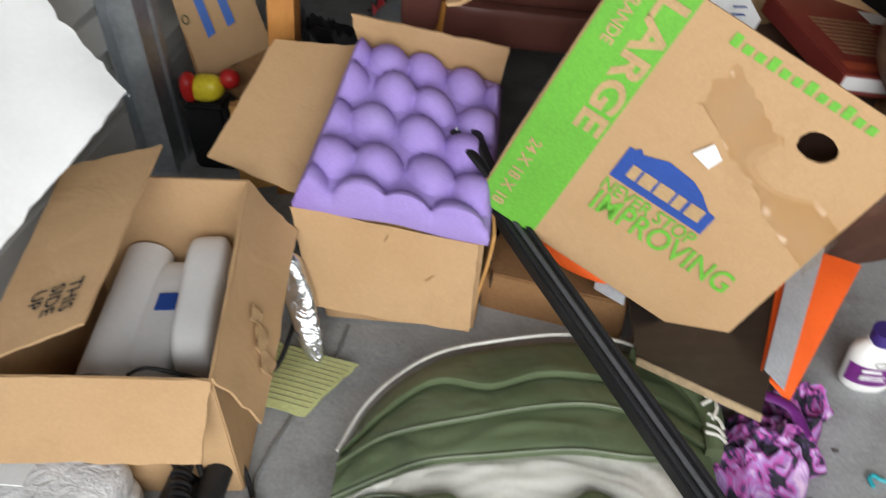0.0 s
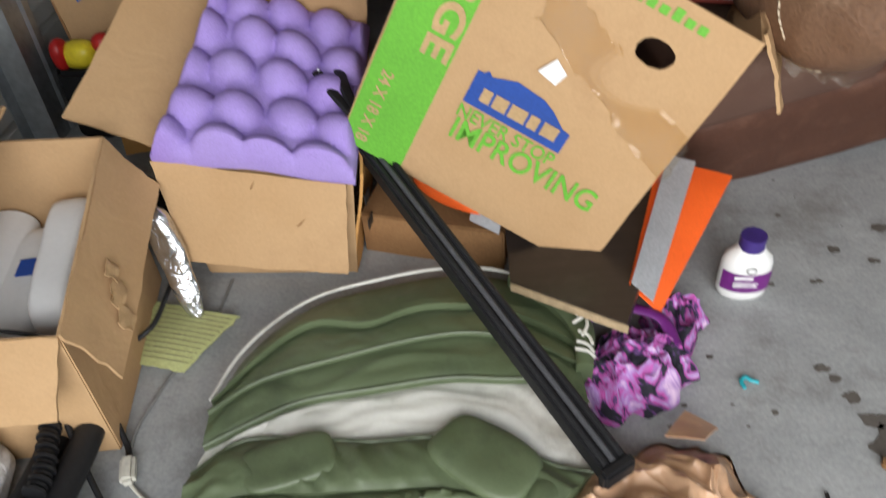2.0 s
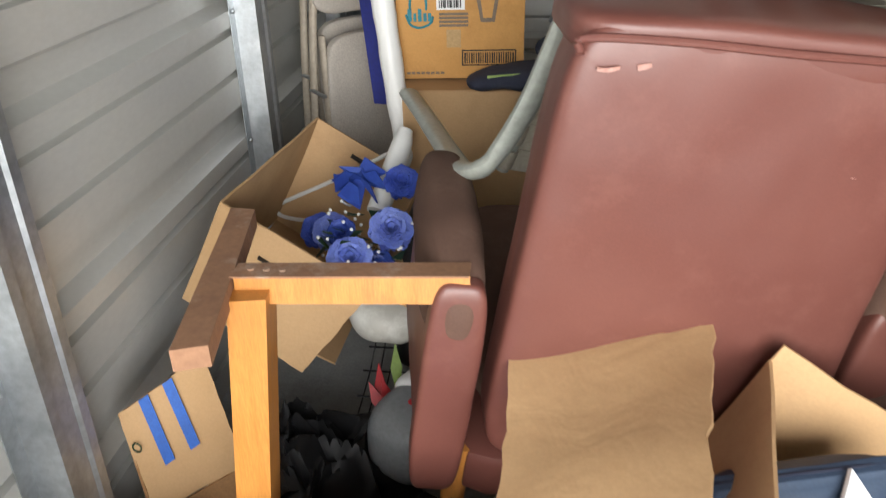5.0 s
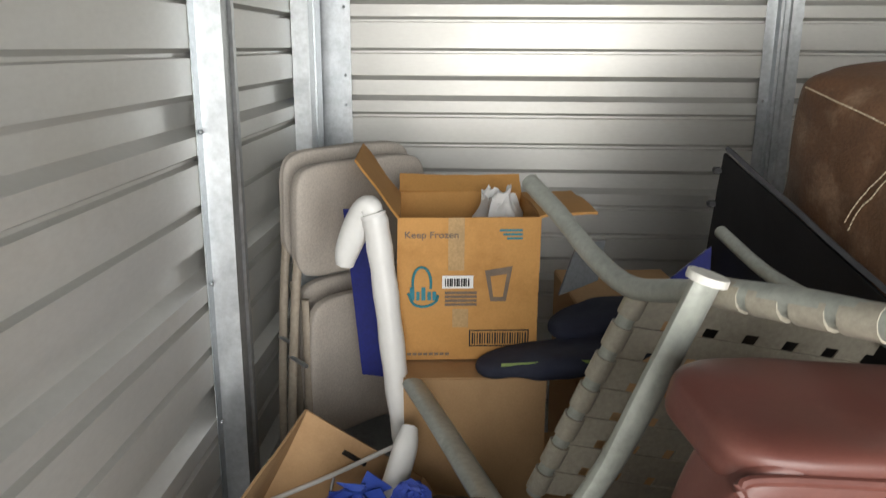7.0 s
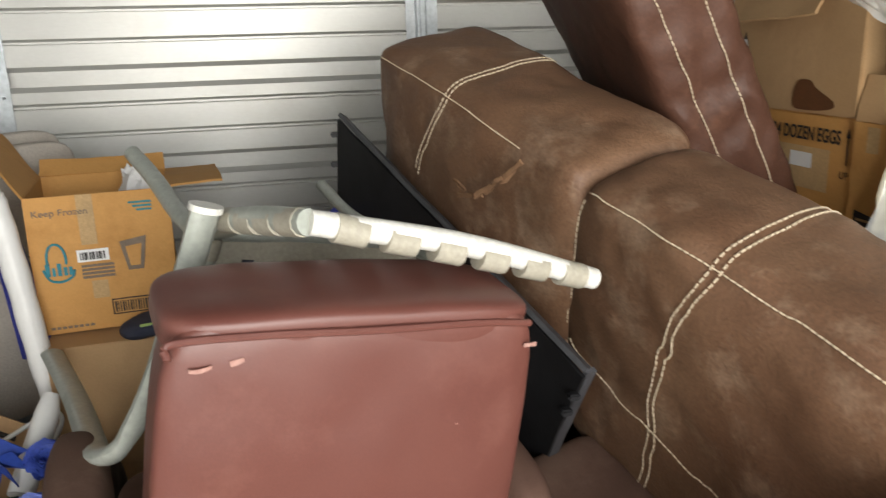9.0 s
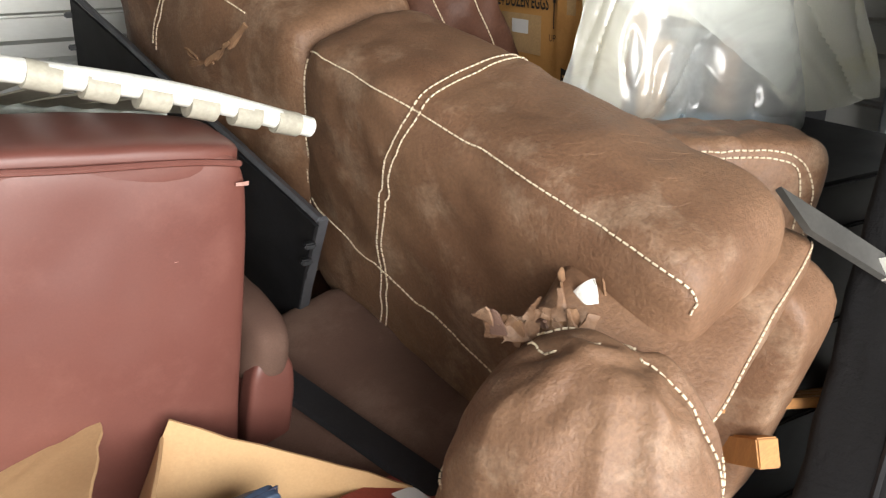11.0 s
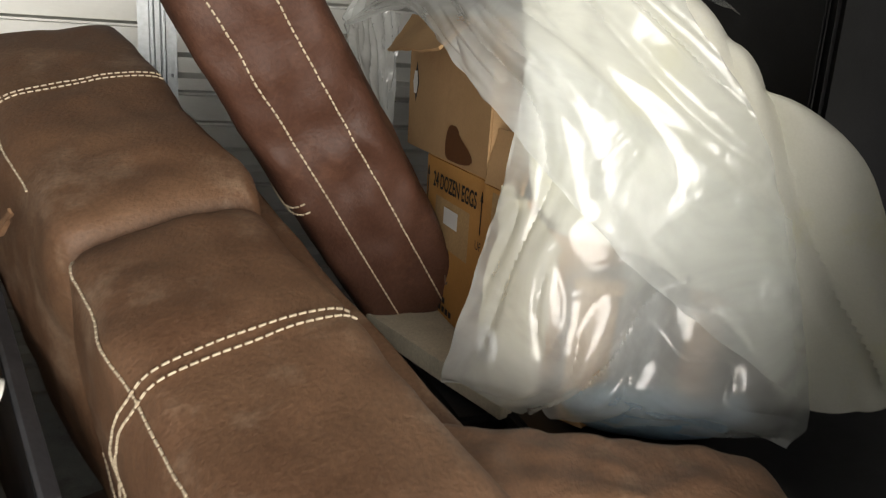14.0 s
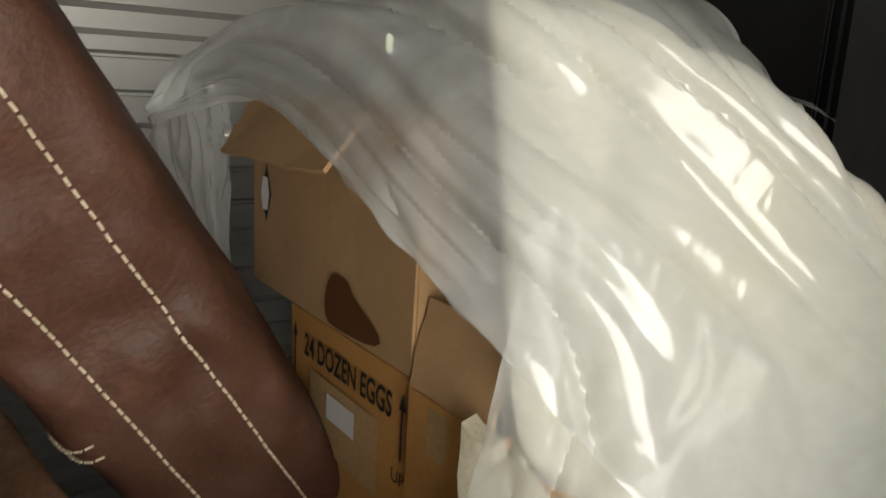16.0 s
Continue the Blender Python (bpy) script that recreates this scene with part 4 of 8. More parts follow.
for sgn, lab in ((-1, "left"), (1, "right")):
    part("armrest", puff(C(sgn * 0.315, 0.24, -0.37 if sgn > 0 else -0.43), (CX, CN, CU), (0.10, 0.46, 0.16), 3, 22, 0.004, 4), SUEDE, chair, "dusty brown armrest pad")
    part("arm_end", puff(C(sgn * 0.315, 0.035, -0.57), (CX, CN, CU), (0.085, 0.05, 0.40), 5, 18, 0.003, 5), VINYL, chair, "red vinyl arm end")
    part("arm_side", puff(C(sgn * 0.315, 0.25, -0.55), (CX, CN, CU), (0.07, 0.42, 0.34), 8, 14, 0.003, 6), VINYL, chair)
    for n in (0.06, 0.5):
        part("leg", tube([C(sgn * 0.27, n, -0.70), C(sgn * 0.27, n, -0.92), C(sgn * 0.275, n, -1.06)], lambda f: 0.022 - 0.007 * f, 10), WOOD, chair)
part("frame", puff(C(0.0, 0.28, -0.74), (CX, CN, CU), (0.56, 0.52, 0.10), 10, 10, 0.002, 7), VINYL, chair)

# ---- open moving box, tilted ----
moving = thing("moving_box", (1.15, 2.15, 0.05), "large open cardboard moving box with green and blue printing, tilted", "cardboard box")
BL, BR, TL = V(0.743, 1.968, 0.266), V(1.139, 1.855, 0.074), V(0.941, 1.964, 0.682)
FU = (BR - BL).normalized()
FV = (TL - BL)
FV = (FV - FU * FV.dot(FU)).normalized()
FN = FU.cross(FV).normalized()          # towards the door
FS = 0.457


def F(u, v, w=0.0):
    """On the box's printed face: fractions along and up it, metres behind it."""
    return BL + FU * u * FS + FV * v * FS - FN * w


# the printed face, with a real hand hole
bm = bmesh.new()
outer = [bm.verts.new(F(u, v)) for u, v in [(k / 12, 0) for k in range(12)] + [(1, k / 12) for k in range(12)] + [(1 - k / 12, 1) for k in range(12)] + [(0, 1 - k / 12) for k in range(12)]]
hole = []
for k in range(20):
    a = 2 * math.pi * k / 20
    r = 1 + 0.16 * noise.noise(V(math.cos(a) * 2, math.sin(a) * 2, 5))
    hole.append(bm.verts.new(F(0.765 + 0.062 * r * math.cos(a), 0.822 + 0.045 * r * math.sin(a))))
edges = [bm.edges.new((l[i], l[(i + 1) % len(l)])) for l in (outer, hole) for i in range(len(l))]
bmesh.ops.triangle_fill(bm, edges=edges, use_beauty=True)
face = bmesh.ops.extrude_face_region(bm, geom=bm.faces[:])
for v in face["geom"]:
    if isinstance(v, bmesh.types.BMVert):
        v.co -= FN * 0.005
front = part("front_panel", bm, CARD, moving, "printed cardboard side with a torn hand hole", smooth=False)
DEP = 0.44
part("side_panel", slab(F(0, 0, 0.004), F(0, 0, DEP), F(0, 1, DEP), F(0, 1, 0.004), 0.005, 10, 10, 0.004, 1), CARD, moving)
part("side_panel", slab(F(1, 0, 0.004), F(1, 0, DEP), F(1, 1, DEP), F(1, 1, 0.004), 0.005, 10, 10, 0.004, 2), CARD, moving)
part("back_panel", slab(F(0, 0, DEP), F(1, 0, DEP), F(1, 1.03, DEP), F(0, 1.06, DEP), 0.005, 10, 10, 0.006, 3, ragged=0.004), CARD, moving)
part("base_panel", slab(F(0, 0, 0.004), F(1, 0, 0.004), F(1, 0, DEP), F(0, 0, DEP), 0.005, 6, 6, 0.003, 4), CARD, moving)
part("flap", slab(V(0.905, 2.055, 0.655), V(0.965, 2.41, 0.672), V(0.70, 2.43, 0.628), V(0.688, 2.033, 0.562), 0.005, 14, 14, 0.012, 5, ragged=0.006), CARD, moving, "bent cardboard flap with torn corners")
part("flap", slab(F(1.0, 1.0, 0.02), F(1.0, 1.02, DEP - 0.04), F(1.24, 0.86, DEP - 0.06), F(1.20, 0.80, 0.05), 0.005, 10, 10, 0.012, 6, ragged=0.006), CARD, moving)
decal([(0.47 * 0.457 + 0.045 * math.cos(a), 0.80 * 0.457 + 0.018 * math.sin(a)) for a in (2 * math.pi * k / 18 for k in range(18))],
      F(0, 0, DEP - 0.004), FU, FV, TAN_PRINT, moving, "hand_hole_tab", "pale pressed hand hole tab", lift=0.002)
s = FS
decal(rect(0.0, 0.0, 0.236 * s, s), BL, FU, FV, GREEN_PRINT, moving, "green_band", "green printed band", lift=0.0015)
words("LARGE", F(0.132, 0.955), -FV, FU, 0.060, TAN_PRINT, moving, width=0.50 * s, bold=0.03)
words("GRANDE", F(0.050, 0.94), -FV, FU, 0.026, TAN_PRINT, moving, width=0.20 * s, bold=0.02)
words("24 X 18 X 18", F(0.045, 0.335), -FV, FU, 0.028, TAN_PRINT, moving, width=0.30 * s, bold=0.02)
decal([(0.325 * s, 0.375 * s), (0.685 * s, 0.375 * s), (0.685 * s, 0.455 * s), (0.655 * s, 0.46 * s), (0.60 * s, 0.50 * s), (0.555 * s, 0.52 * s), (0.455 * s, 0.53 * s), (0.375 * s, 0.50 * s), (0.36 * s, 0.515 * s), (0.345 * s, 0.50 * s), (0.325 * s, 0.50 * s)][::1],
      BL, FU, FV, BLUE_PRINT, moving, "emblem", "blue gabled emblem")
for k, (x, w, h) in enumerate(((0.37, 0.035, 0.05), (0.415, 0.05, 0.05), (0.475, 0.06, 0.05), (0.545, 0.035, 0.05), (0.595, 0.055, 0.05))):
    decal(rect(x * s, 0.405 * s, (x + w) * s, (0.405 + h) * s), BL, FU, FV, TAN_PRINT, moving, "emblem_bar", "pale bar", lift=0.0036)
words("NEVER STOP", F(0.325, 0.318), FU, FV, 0.032, GREEN_PRINT, moving, width=0.36 * s, bold=0.008)
words("IMPROVING", F(0.335, 0.232), FU, FV, 0.054, GREEN_PRINT, moving, width=0.545 * s, bold=0.014)
for k in range(12):
    decal(rect((0.365 + 0.042 * k) * s, 0.935 * s, (0.393 + 0.042 * k) * s, (0.962 + 0.012 * (k % 3 == 0)) * s), BL, FU, FV, GREEN_PRINT, moving, "web_bar", "green printed bar")
part("tape", slab(F(0.42, 0.90, -0.004), F(1.02, 0.62, -0.006), F(1.02, 0.46, -0.008), F(0.40, 0.74, -0.004), 0.0008, 30, 14, 0.012, 7, ragged=0.012), TAPE, moving, "wrinkled clear packing tape")
decal([(0.49 * s, 0.60 * s), (0.56 * s, 0.585 * s), (0.575 * s, 0.635 * s), (0.525 * s, 0.665 * s)], BL, FU, FV, PAPER, moving, "paper_scrap", "torn scrap of white paper", lift=0.006)

# what stands in the moving box
pillow = thing("pillow", F(0.2, 0.8, 0.26), "dark blue fabric pillow in the moving box", "pillow")
PX, PY = (F(0.37, 1.04, 0.30) - F(0.0, 0.84, 0.20)).normalized(), (F(0.0, 0.84, 0.20) - F(0.08, 0.30, 0.24))
PY = (PY - PX * PY.dot(PX)).normalized()
PZ = PX.cross(PY)


def pillow_shape(q):
    q = q.copy()
    q.z *= max(0.06, (1 - q.x ** 4) * (1 - q.y ** 4)) ** 0.5
    return q


PM = F(0.36, 1.03, 0.35) - PX * 0.12 - PY * 0.135
part("cover", puff(PM, (PX, PY, PZ), (0.24, 0.27, 0.10), 16, 26, 0.004, 3, shape=pillow_shape), FOLDER, pillow)
part("piping", tube([PM + PX * x * 0.119 + PY * y * 0.134 for x, y in ((-1, -1), (-1, 0), (-1, 1), (0, 1), (1, 1), (1, 0), (1, -1))], 0.0022, 6, n=1), NAVY, pillow, "navy piping along the seam")
envelope = thing("envelope", F(0.40, 0.9, 0.15), "white plastic mailing envelope with blue print", "envelope")
part("sheet", slab(V(1.102, 2.235, 0.592), V(1.175, 2.19, 0.50), V(1.135, 2.10, 0.485), V(1.045, 2.12, 0.53), 0.006, 10, 10, 0.008, 4), PAPER, envelope)
for k in range(5):
    part("print_bar", brick(lerp(V(1.13, 2.15, 0.531), V(1.115, 2.09, 0.506), k / 4) + V(0, 0, 0.006), (0.02, 0.006, 0.001), None, 0), BLUE_PRINT, envelope)


def book(name, a, b, c, d, thick, cover, label):
    """A closed hardback: two boards, a spine and a block of leaves, over the corners a b c d."""
    a, b, c, d = (Vector(p) for p in (a, b, c, d))
    n = (b - a).cross(d - a).normalized()
    if n.z < 0:
        n = -n
    root = thing(name, (a + c) / 2 - n * thick / 2, label, "book")
    part("cover", slab(a + n * thick, b + n * thick, c + n * thick, d + n * thick, 0.004, 3, 3), cover, root)
    part("cover", slab(a, b, c, d, 0.004, 3, 3), cover, root)
    i = 0.96
    m = (a + b + c + d) / 4
    q = [m + (p - m) * i for p in (a, b, c, d)]
    h = n * thick * 0.5
    part("leaves", slab(q[0] + h, q[1] + h, q[2] + h, q[3] + h, thick - 0.005, 3, 3), PAPER, root)
    part("spine", slab(a, d, d + n * thick, a + n * thick, 0.005, 3, 3), cover, root)
    return root, n


K = [V(1.197, 2.277, 0.480), V(1.275, 2.055, 0.450), V(1.475, 2.10, 0.415), V(1.41, 2.34, 0.445)]
bk, n = book("book", K[1], K[2], K[3], K[0], 0.03, BOOK_RED, "maroon hardback book lying on the moving box")
r, u = (K[2] - K[1]).normalized(), (K[0] - K[1]).normalized()
o = K[1] + n * 0.033
decal(rect(0.01, 0.012, 0.19, 0.035), o, r, u, BOOK_BAND, bk, "cover_band", "orange-red band", lift=0.001)
for k in range(9):
    decal(rect(0.03, 0.06 + 0.013 * k, 0.13 + 0.01 * (k % 3), 0.064 + 0.013 * k), o, r, u, TAN_PRINT, bk, "text_bar", lift=0.001)
decal(rect(0.145, 0.17, 0.19, 0.21), o, r, u, PAPER, bk, "label", "white barcode label", lift=0.001)
part("bag", slab(V(1.22, 2.10, 0.425), V(1.34, 1.90, 0.46), V(1.52, 1.95, 0.37), V(1.46, 2.10, 0.39), 0.001, 24, 20, 0.03, 9, ragged=0.02), TAPE, moving, "crumpled clear plastic wrap")

# ---- box with purple egg-crate foam ----
foam_box = thing("foam_box", (0.6, 2.08, 0.0), "open cardboard box with flaps folded out, holding purple foam", "cardboard box")
PA, PB, PC, PD = V(0.452, 1.915, 0.278), V(0.762, 1.925, 0.224), V(0.75, 2.262, 0.300), V(0.488, 2.242, 0.388)
qa, qb, qc, qd = V(0.478, 1.912, 0.012), V(0.745, 1.92, 0.008), V(0.742, 2.24, 0.03), V(0.50, 2.22, 0.05)
part("front_panel", slab(qa, qb, PB, PA, 0.005, 8, 8, 0.003, 1), CARD, foam_box)
part("side_panel", slab(qb, qc, PC, PB, 0.005, 10, 10, 0.02, 2), CARD_WARM, foam_box, "bulging side with black printed bars")
part("side_panel", slab(qd, qa, PA, PD, 0.005, 8, 8, 0.004, 3), CARD, foam_box)
part("back_panel", slab(qc, qd, PD, PC, 0.005, 8, 8, 0.004, 4), CARD, foam_box)
part("base_panel", slab(qa, qb, qc, qd, 0.005, 4, 4, 0.002, 5), CARD, foam_box)
part("flap", slab(V(0.444, 1.902, 0.270), V(0.752, 1.912, 0.212), V(0.744, 1.862, 0.058), V(0.468, 1.852, 0.095), 0.005, 12, 10, 0.006, 6, ragged=0.003), CARD, foam_box, "front flap folded down with creases")
part("flap", slab(PD, PC, V(0.772, 2.215, 0.42), V(0.482, 2.235, 0.455), 0.005, 12, 8, 0.006, 7, ragged=0.004), CARD, foam_box, "rear flap standing up")
part("flap", slab(V(0.450, 1.935, 0.272), V(0.480, 2.26, 0.380), V(0.345, 2.20, 0.412), V(0.286, 1.965, 0.312), 0.005, 10, 8, 0.008, 8, ragged=0.003), CARD, foam_box, "side flap folded out")
for k in (0, 1):
    part("print_bar", slab(V(0.770, 1.952, 0.155 - 0.055 * k), V(0.772, 1.985, 0.150 - 0.055 * k), V(0.772, 1.985, 0.130 - 0.055 * k), V(0.770, 1.952, 0.135 - 0.055 * k), 0.002, 2, 2), BLACK_PRINT, foam_box, "black printed bar")
foam = bmesh.new()
NU, NV = 72, 84
g = []
fn = (PB - PA).cross(PD - PA).normalized()
if fn.z < 0:
    fn = -fn
for side in (0, 1):
    rows_ = []
    for j in range(NV + 1):
        row = []
        for i in range(NU + 1):
            u, v = i / NU, j / NV
            uu, vv = -0.01 + 1.03 * u, -0.05 + 1.06 * v
            p = lerp(lerp(PA, PB, uu), lerp(PD, PC, uu), vv)
            gx, gy = u * 3.75 + 0.30 + 0.35 * v, v * 4.7 + 0.20 + 0.25 * u
            best, cell = 9.0, 0.0
            for ky in (-1, 0, 1):
                for kx in (-1, 0, 1):
                    cy = math.floor(gy) + ky
                    cx = math.floor(gx) + kx
                    jx, jy = 0.10 * noise.cell(V(cx, cy, 1)), 0.10 * noise.cell(V(cx, cy, 5))
                    d = math.hypot(gx - cx - 0.5 - 0.28 * (cy % 2) + jx, gy - cy - 0.5 + jy)
                    if d < best:
                        best, cell = d, noise.cell(V(cx, cy, 3))
            bump_h = (0.036 + 0.006 * cell) * max(0.0, 1 - (best / 0.515) ** 2) ** 0.7
            edge = min(u, 1 - u, v, 1 - v)
            bump_h *= min(1, edge / 0.05)
            droop = -0.018 * (1 - min(1, edge / 0.05)) ** 2 + 0.012 * noise.noise(p * 9)
            h = (0.030 + bump_h + droop) if side == 0 else (0.012 + droop)
            row.append(foam.verts.new(p + fn * h))
        rows_.append(row)
    g.append(rows_)
for side in (0, 1):
    for j in range(NV):
        for i in range(NU):
            q = (g[side][j][i], g[side][j][i + 1], g[side][j + 1][i + 1], g[side][j + 1][i])
            foam.faces.new(q if side == 0 else q[::-1])
ring = [(0, i) for i in range(NU)] + [(j, NU) for j in range(NV)] + [(NV, i) for i in range(NU, 0, -1)] + [(j, 0) for j in range(NV, 0, -1)]
for (j0, i0), (j1, i1) in zip(ring, ring[1:] + ring[:1]):
    foam.faces.new((g[0][j0][i0], g[1][j0][i0], g[1][j1][i1], g[0][j1][i1]))
solo("foam_pad", foam, FOAM, "purple egg-crate foam pad with rounded bumps", "foam pad")
pliers = thing("pliers", (0.72, 2.02, 0.30), "black tool handles lying on the purple foam", "tool")
for k, o in enumerate((V(0, 0, 0), V(0.035, 0.012, 0.0))):
    part("handle", tube([V(0.690, 2.085, 0.318) + o, V(0.725, 2.03, 0.312) + o * 0.6, V(0.765, 1.985, 0.295) + o * 0.2], 0.010, 8, flat=0.6), BLACK_PLASTIC, pliers)
    bm = bmesh.new()
    bmesh.ops.create_uvsphere(bm, u_segments=8, v_segments=6, radius=0.003, matrix=Matrix.Translation(V(0.694, 2.08, 0.327) + o))
    part("rivet", bm, STEEL, pliers)

random.seed(77)
for k in range(6):
    x, z = random.uniform(0.47, 0.70), random.uniform(0.11, 0.22)
    a = V(x, 1.905 - 0.28 * (0.235 - z), z)
    b = a + V(random.uniform(0.02, 0.06), 0.0, random.uniform(-0.03, 0.03))
    # Each crease is a thin raised line of the deeper brown.
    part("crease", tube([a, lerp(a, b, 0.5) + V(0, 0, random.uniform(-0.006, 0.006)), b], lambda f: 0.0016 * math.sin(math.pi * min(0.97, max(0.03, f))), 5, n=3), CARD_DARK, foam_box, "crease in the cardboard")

# ---- box of white paper rolls ----
roll_box = thing("paper_box", (0.27, 1.7, 0.0), "open cardboard box of white paper rolls with bent flaps", "cardboard box")
RB, RF, LF, LB = V(0.381, 1.90, 0.316), V(0.44, 1.542, 0.253), V(0.135, 1.50, 0.262), V(0.085, 1.86, 0.33)
dn = V(-0.01, 0.01, -0.27)
rb, rf, lf, lb = (V(p.x, p.y, 0.004) for p in (RB, RF, LF, LB))
for k, (a, b, c, d) in enumerate(((rb, rf, RF, RB), (rf, lf, LF, RF), (lf, lb, LB, LF), (lb, rb, RB, LB))):
    part("side_panel", slab(a, b, c, d, 0.005, 8, 8, 0.003, k), CARD, roll_box)
part("base_panel", slab(rb, rf, lf, lb, 0.005, 4, 4, 0.001, 9), CARD, roll_box)
part("flap", slab(RB, RF, V(0.49, 1.552, 0.155), V(0.455, 1.88, 0.235), 0.005, 12, 10, 0.010, 11, ragged=0.004), CARD, roll_box, "side flap hanging down, torn at the corner")
part("flap", slab(RF, LF, V(0.115, 1.43, 0.165), V(0.435, 1.475, 0.165), 0.005, 12, 10, 0.008, 12, ragged=0.003), CARD, roll_box, "front flap hanging down")
for k, (u, v, w, h) in enumerate(((0.62, 0.45, 0.030, 0.012), (0.70, 0.62, 0.045, 0.014), (0.78, 0.80, 0.028, 0.016))):
    c = lerp(lerp(RB, RF, u), lerp(V(0.455, 1.88, 0.235), V(0.49, 1.552, 0.155), u), v)
    t1_, t2_ = (RF - RB).normalized() * w * 0.5, (V(0.49, 1.552, 0.155) - RF).normalized() * h
    up_ = t1_.cross(t2_).normalized() * 0.011
    up_ = up_ if up_.x > 0 else -up_
    part("torn_patch", slab(c - t1_ - t2_ + up_, c + t1_ - t2_ + up_, c + t1_ + t2_ + up_, c - t1_ + t2_ + up_, 0.0012, 6, 6, 0.002, k, ragged=0.006), FLUTE, roll_box, "pale patch where the paper tore off")
THIS = [V(0.255, 1.888, 0.380), V(0.262, 1.575, 0.300), V(0.135, 1.505, 0.275), V(0.10, 1.86, 0.345)]
lidf = part("flap", slab(*THIS, 0.005, 12, 10, 0.004, 13, ragged=0.002), CARD, roll_box, "printed flap folded over the opening")
tu = (THIS[3] - THIS[0]).normalized()
tv = (THIS[0] - THIS[1]).normalized()
up_n = tu.cross(tv)
for k, w in enumerate(("THIS", "SIDE", "UP")):
    words(w, THIS[1] + tv * 0.085 + (THIS[2] - THIS[1]).normalized() * (0.045 + 0.026 * k), -tv, (THIS[1] - THIS[2]).normalized(), 0.026, BLACK_PRINT, roll_box, lift=0.007, bold=0.02)
roll = thing("paper_roll", (0.27, 1.70, 0.01), "white paper roll standing in the cardboard box", "paper roll")
part("roll", tube([V(0.232, 1.59, 0.150), V(0.190, 1.865, 0.165)], 0.040, 28, n=2, flat=0.8), PAPER, roll)
part("core", tube([V(0.2325, 1.588, 0.150), V(0.2322, 1.592, 0.150)], 0.014, 16, n=1), CARD_DARK, roll, "brown cardboard core")
pads = thing("paper_pad", (0.35, 1.70, 0.01), "stack of white paper pads with a blue label", "paper pad")
part("pad", puff(V(0.268, 1.735, 0.125), (V(-0.16, 1, 0.05), V(1, 0.16, 0), V(0, 0, 1)), (0.25, 0.075, 0.10), 5, 20, 0.003, 2), PAPER, pads)
part("pad", puff(V(0.332, 1.755, 0.135), (V(-0.22, 1, 0.05), V(1, 0.22, 0), V(0, 0, 1)), (0.26, 0.068, 0.17), 6, 20, 0.003, 3), PAPER, pads)
part("pad", puff(V(0.30, 1.74, 0.05), (V(-0.2, 1, 0.02), V(1, 0.2, 0), V(0, 0, 1)), (0.26, 0.17, 0.09), 8, 12, 0.003, 4), PAPER, pads)
part("label", slab(V(0.262, 1.725, 0.180), V(0.294, 1.730, 0.180), V(0.288, 1.765, 0.182), V(0.257, 1.760, 0.182), 0.002, 3, 3), BLUE_PRINT, pads, "blue printed label")
part("band", tube([V(0.30, 1.57, 0.21), V(0.34, 1.565, 0.235), V(0.41, 1.575, 0.21)], 0.003, 6), BLACK_PLASTIC, pads, "black strap")

# ---- wooden frame ----
frame_ob = thing("wooden_frame", (0.30, 2.34, 0.0), "orange varnished wooden chair frame with dusty top rails", "wooden frame")
part("post", slab(V(0.255, 2.325, 0.0), V(0.305, 2.332, 0.0), V(0.372, 2.362, 0.735), V(0.322, 2.352, 0.735), 0.080, 2, 10), WOOD, frame_ob)
part("rail", slab(V(0.325, 2.362, 0.713), V(0.637, 2.398, 0.706), V(0.637, 2.402, 0.747), V(0.325, 2.366, 0.752), 0.040, 10, 2), WOOD, frame_ob)
part("rail", slab(V(0.312, 2.178, 0.737), V(0.353, 2.193, 0.737), V(0.286, 2.557, 0.740), V(0.246, 2.561, 0.740), 0.030, 3, 10), WOOD_DUSTY, frame_ob, "dusty rail")
part("rail_top", slab(V(0.322, 2.345, 0.7535), V(0.638, 2.381, 0.7485), V(0.638, 2.42, 0.7485), V(0.322, 2.384, 0.7535), 0.003, 10, 2), WOOD_DUSTY, frame_ob, "dusty top face")
for k in range(3):
    bm = tube([V(0.345 + 0.022 * k, 2.366, 0.756), V(0.345 + 0.022 * k, 2.366, 0.758)], 0.005, 8, n=1)
    part("dowel", bm, WOOD_DUSTY, frame_ob)

# ---- black plastic panel beside the sofa ----
panel = thing("plastic_board", (1.25, 3.1, 0.2), "large black plastic panel with worn grey edge, leaning on sofa", "panel")
B1, B2, B3, B4 = V(1.114, 3.605, 1.175), V(1.383, 2.628, 0.823), V(1.371, 2.90, 0.405), V(1.09, 3.70, 0.50)
part("sheet", slab(B1, B2, B3, B4, 0.008, 14, 10, 0.006, 3), BLACK_PLASTIC, panel)
part("rim", slab(B1 + V(0.0, 0, 0.012), B2 + V(0.0, 0, 0.012), B2 + V(0.019, 0.011, 0.0), B1 + V(0.019, 0.011, 0.0), 0.010, 16, 3, 0.002, 4), GREY_RIM, panel, "worn grey top edge")
part("rim", slab(B2 + V(0.0, 0, 0.01), B3, B3 + V(0.022, 0.006, 0), B2 + V(0.022, 0.006, 0.01), 0.010, 12, 3, 0.004, 5, ragged=0.004), GREY_RIM, panel, "worn grey side edge with snapped clips")
for k, f in enumerate((0.10, 0.20, 0.72)):
    part("clip", brick(lerp(B2, B3, f) + V(-0.012, -0.008, 0), (0.022, 0.02, 0.012), None, 0.003), BLACK_PLASTIC, panel)
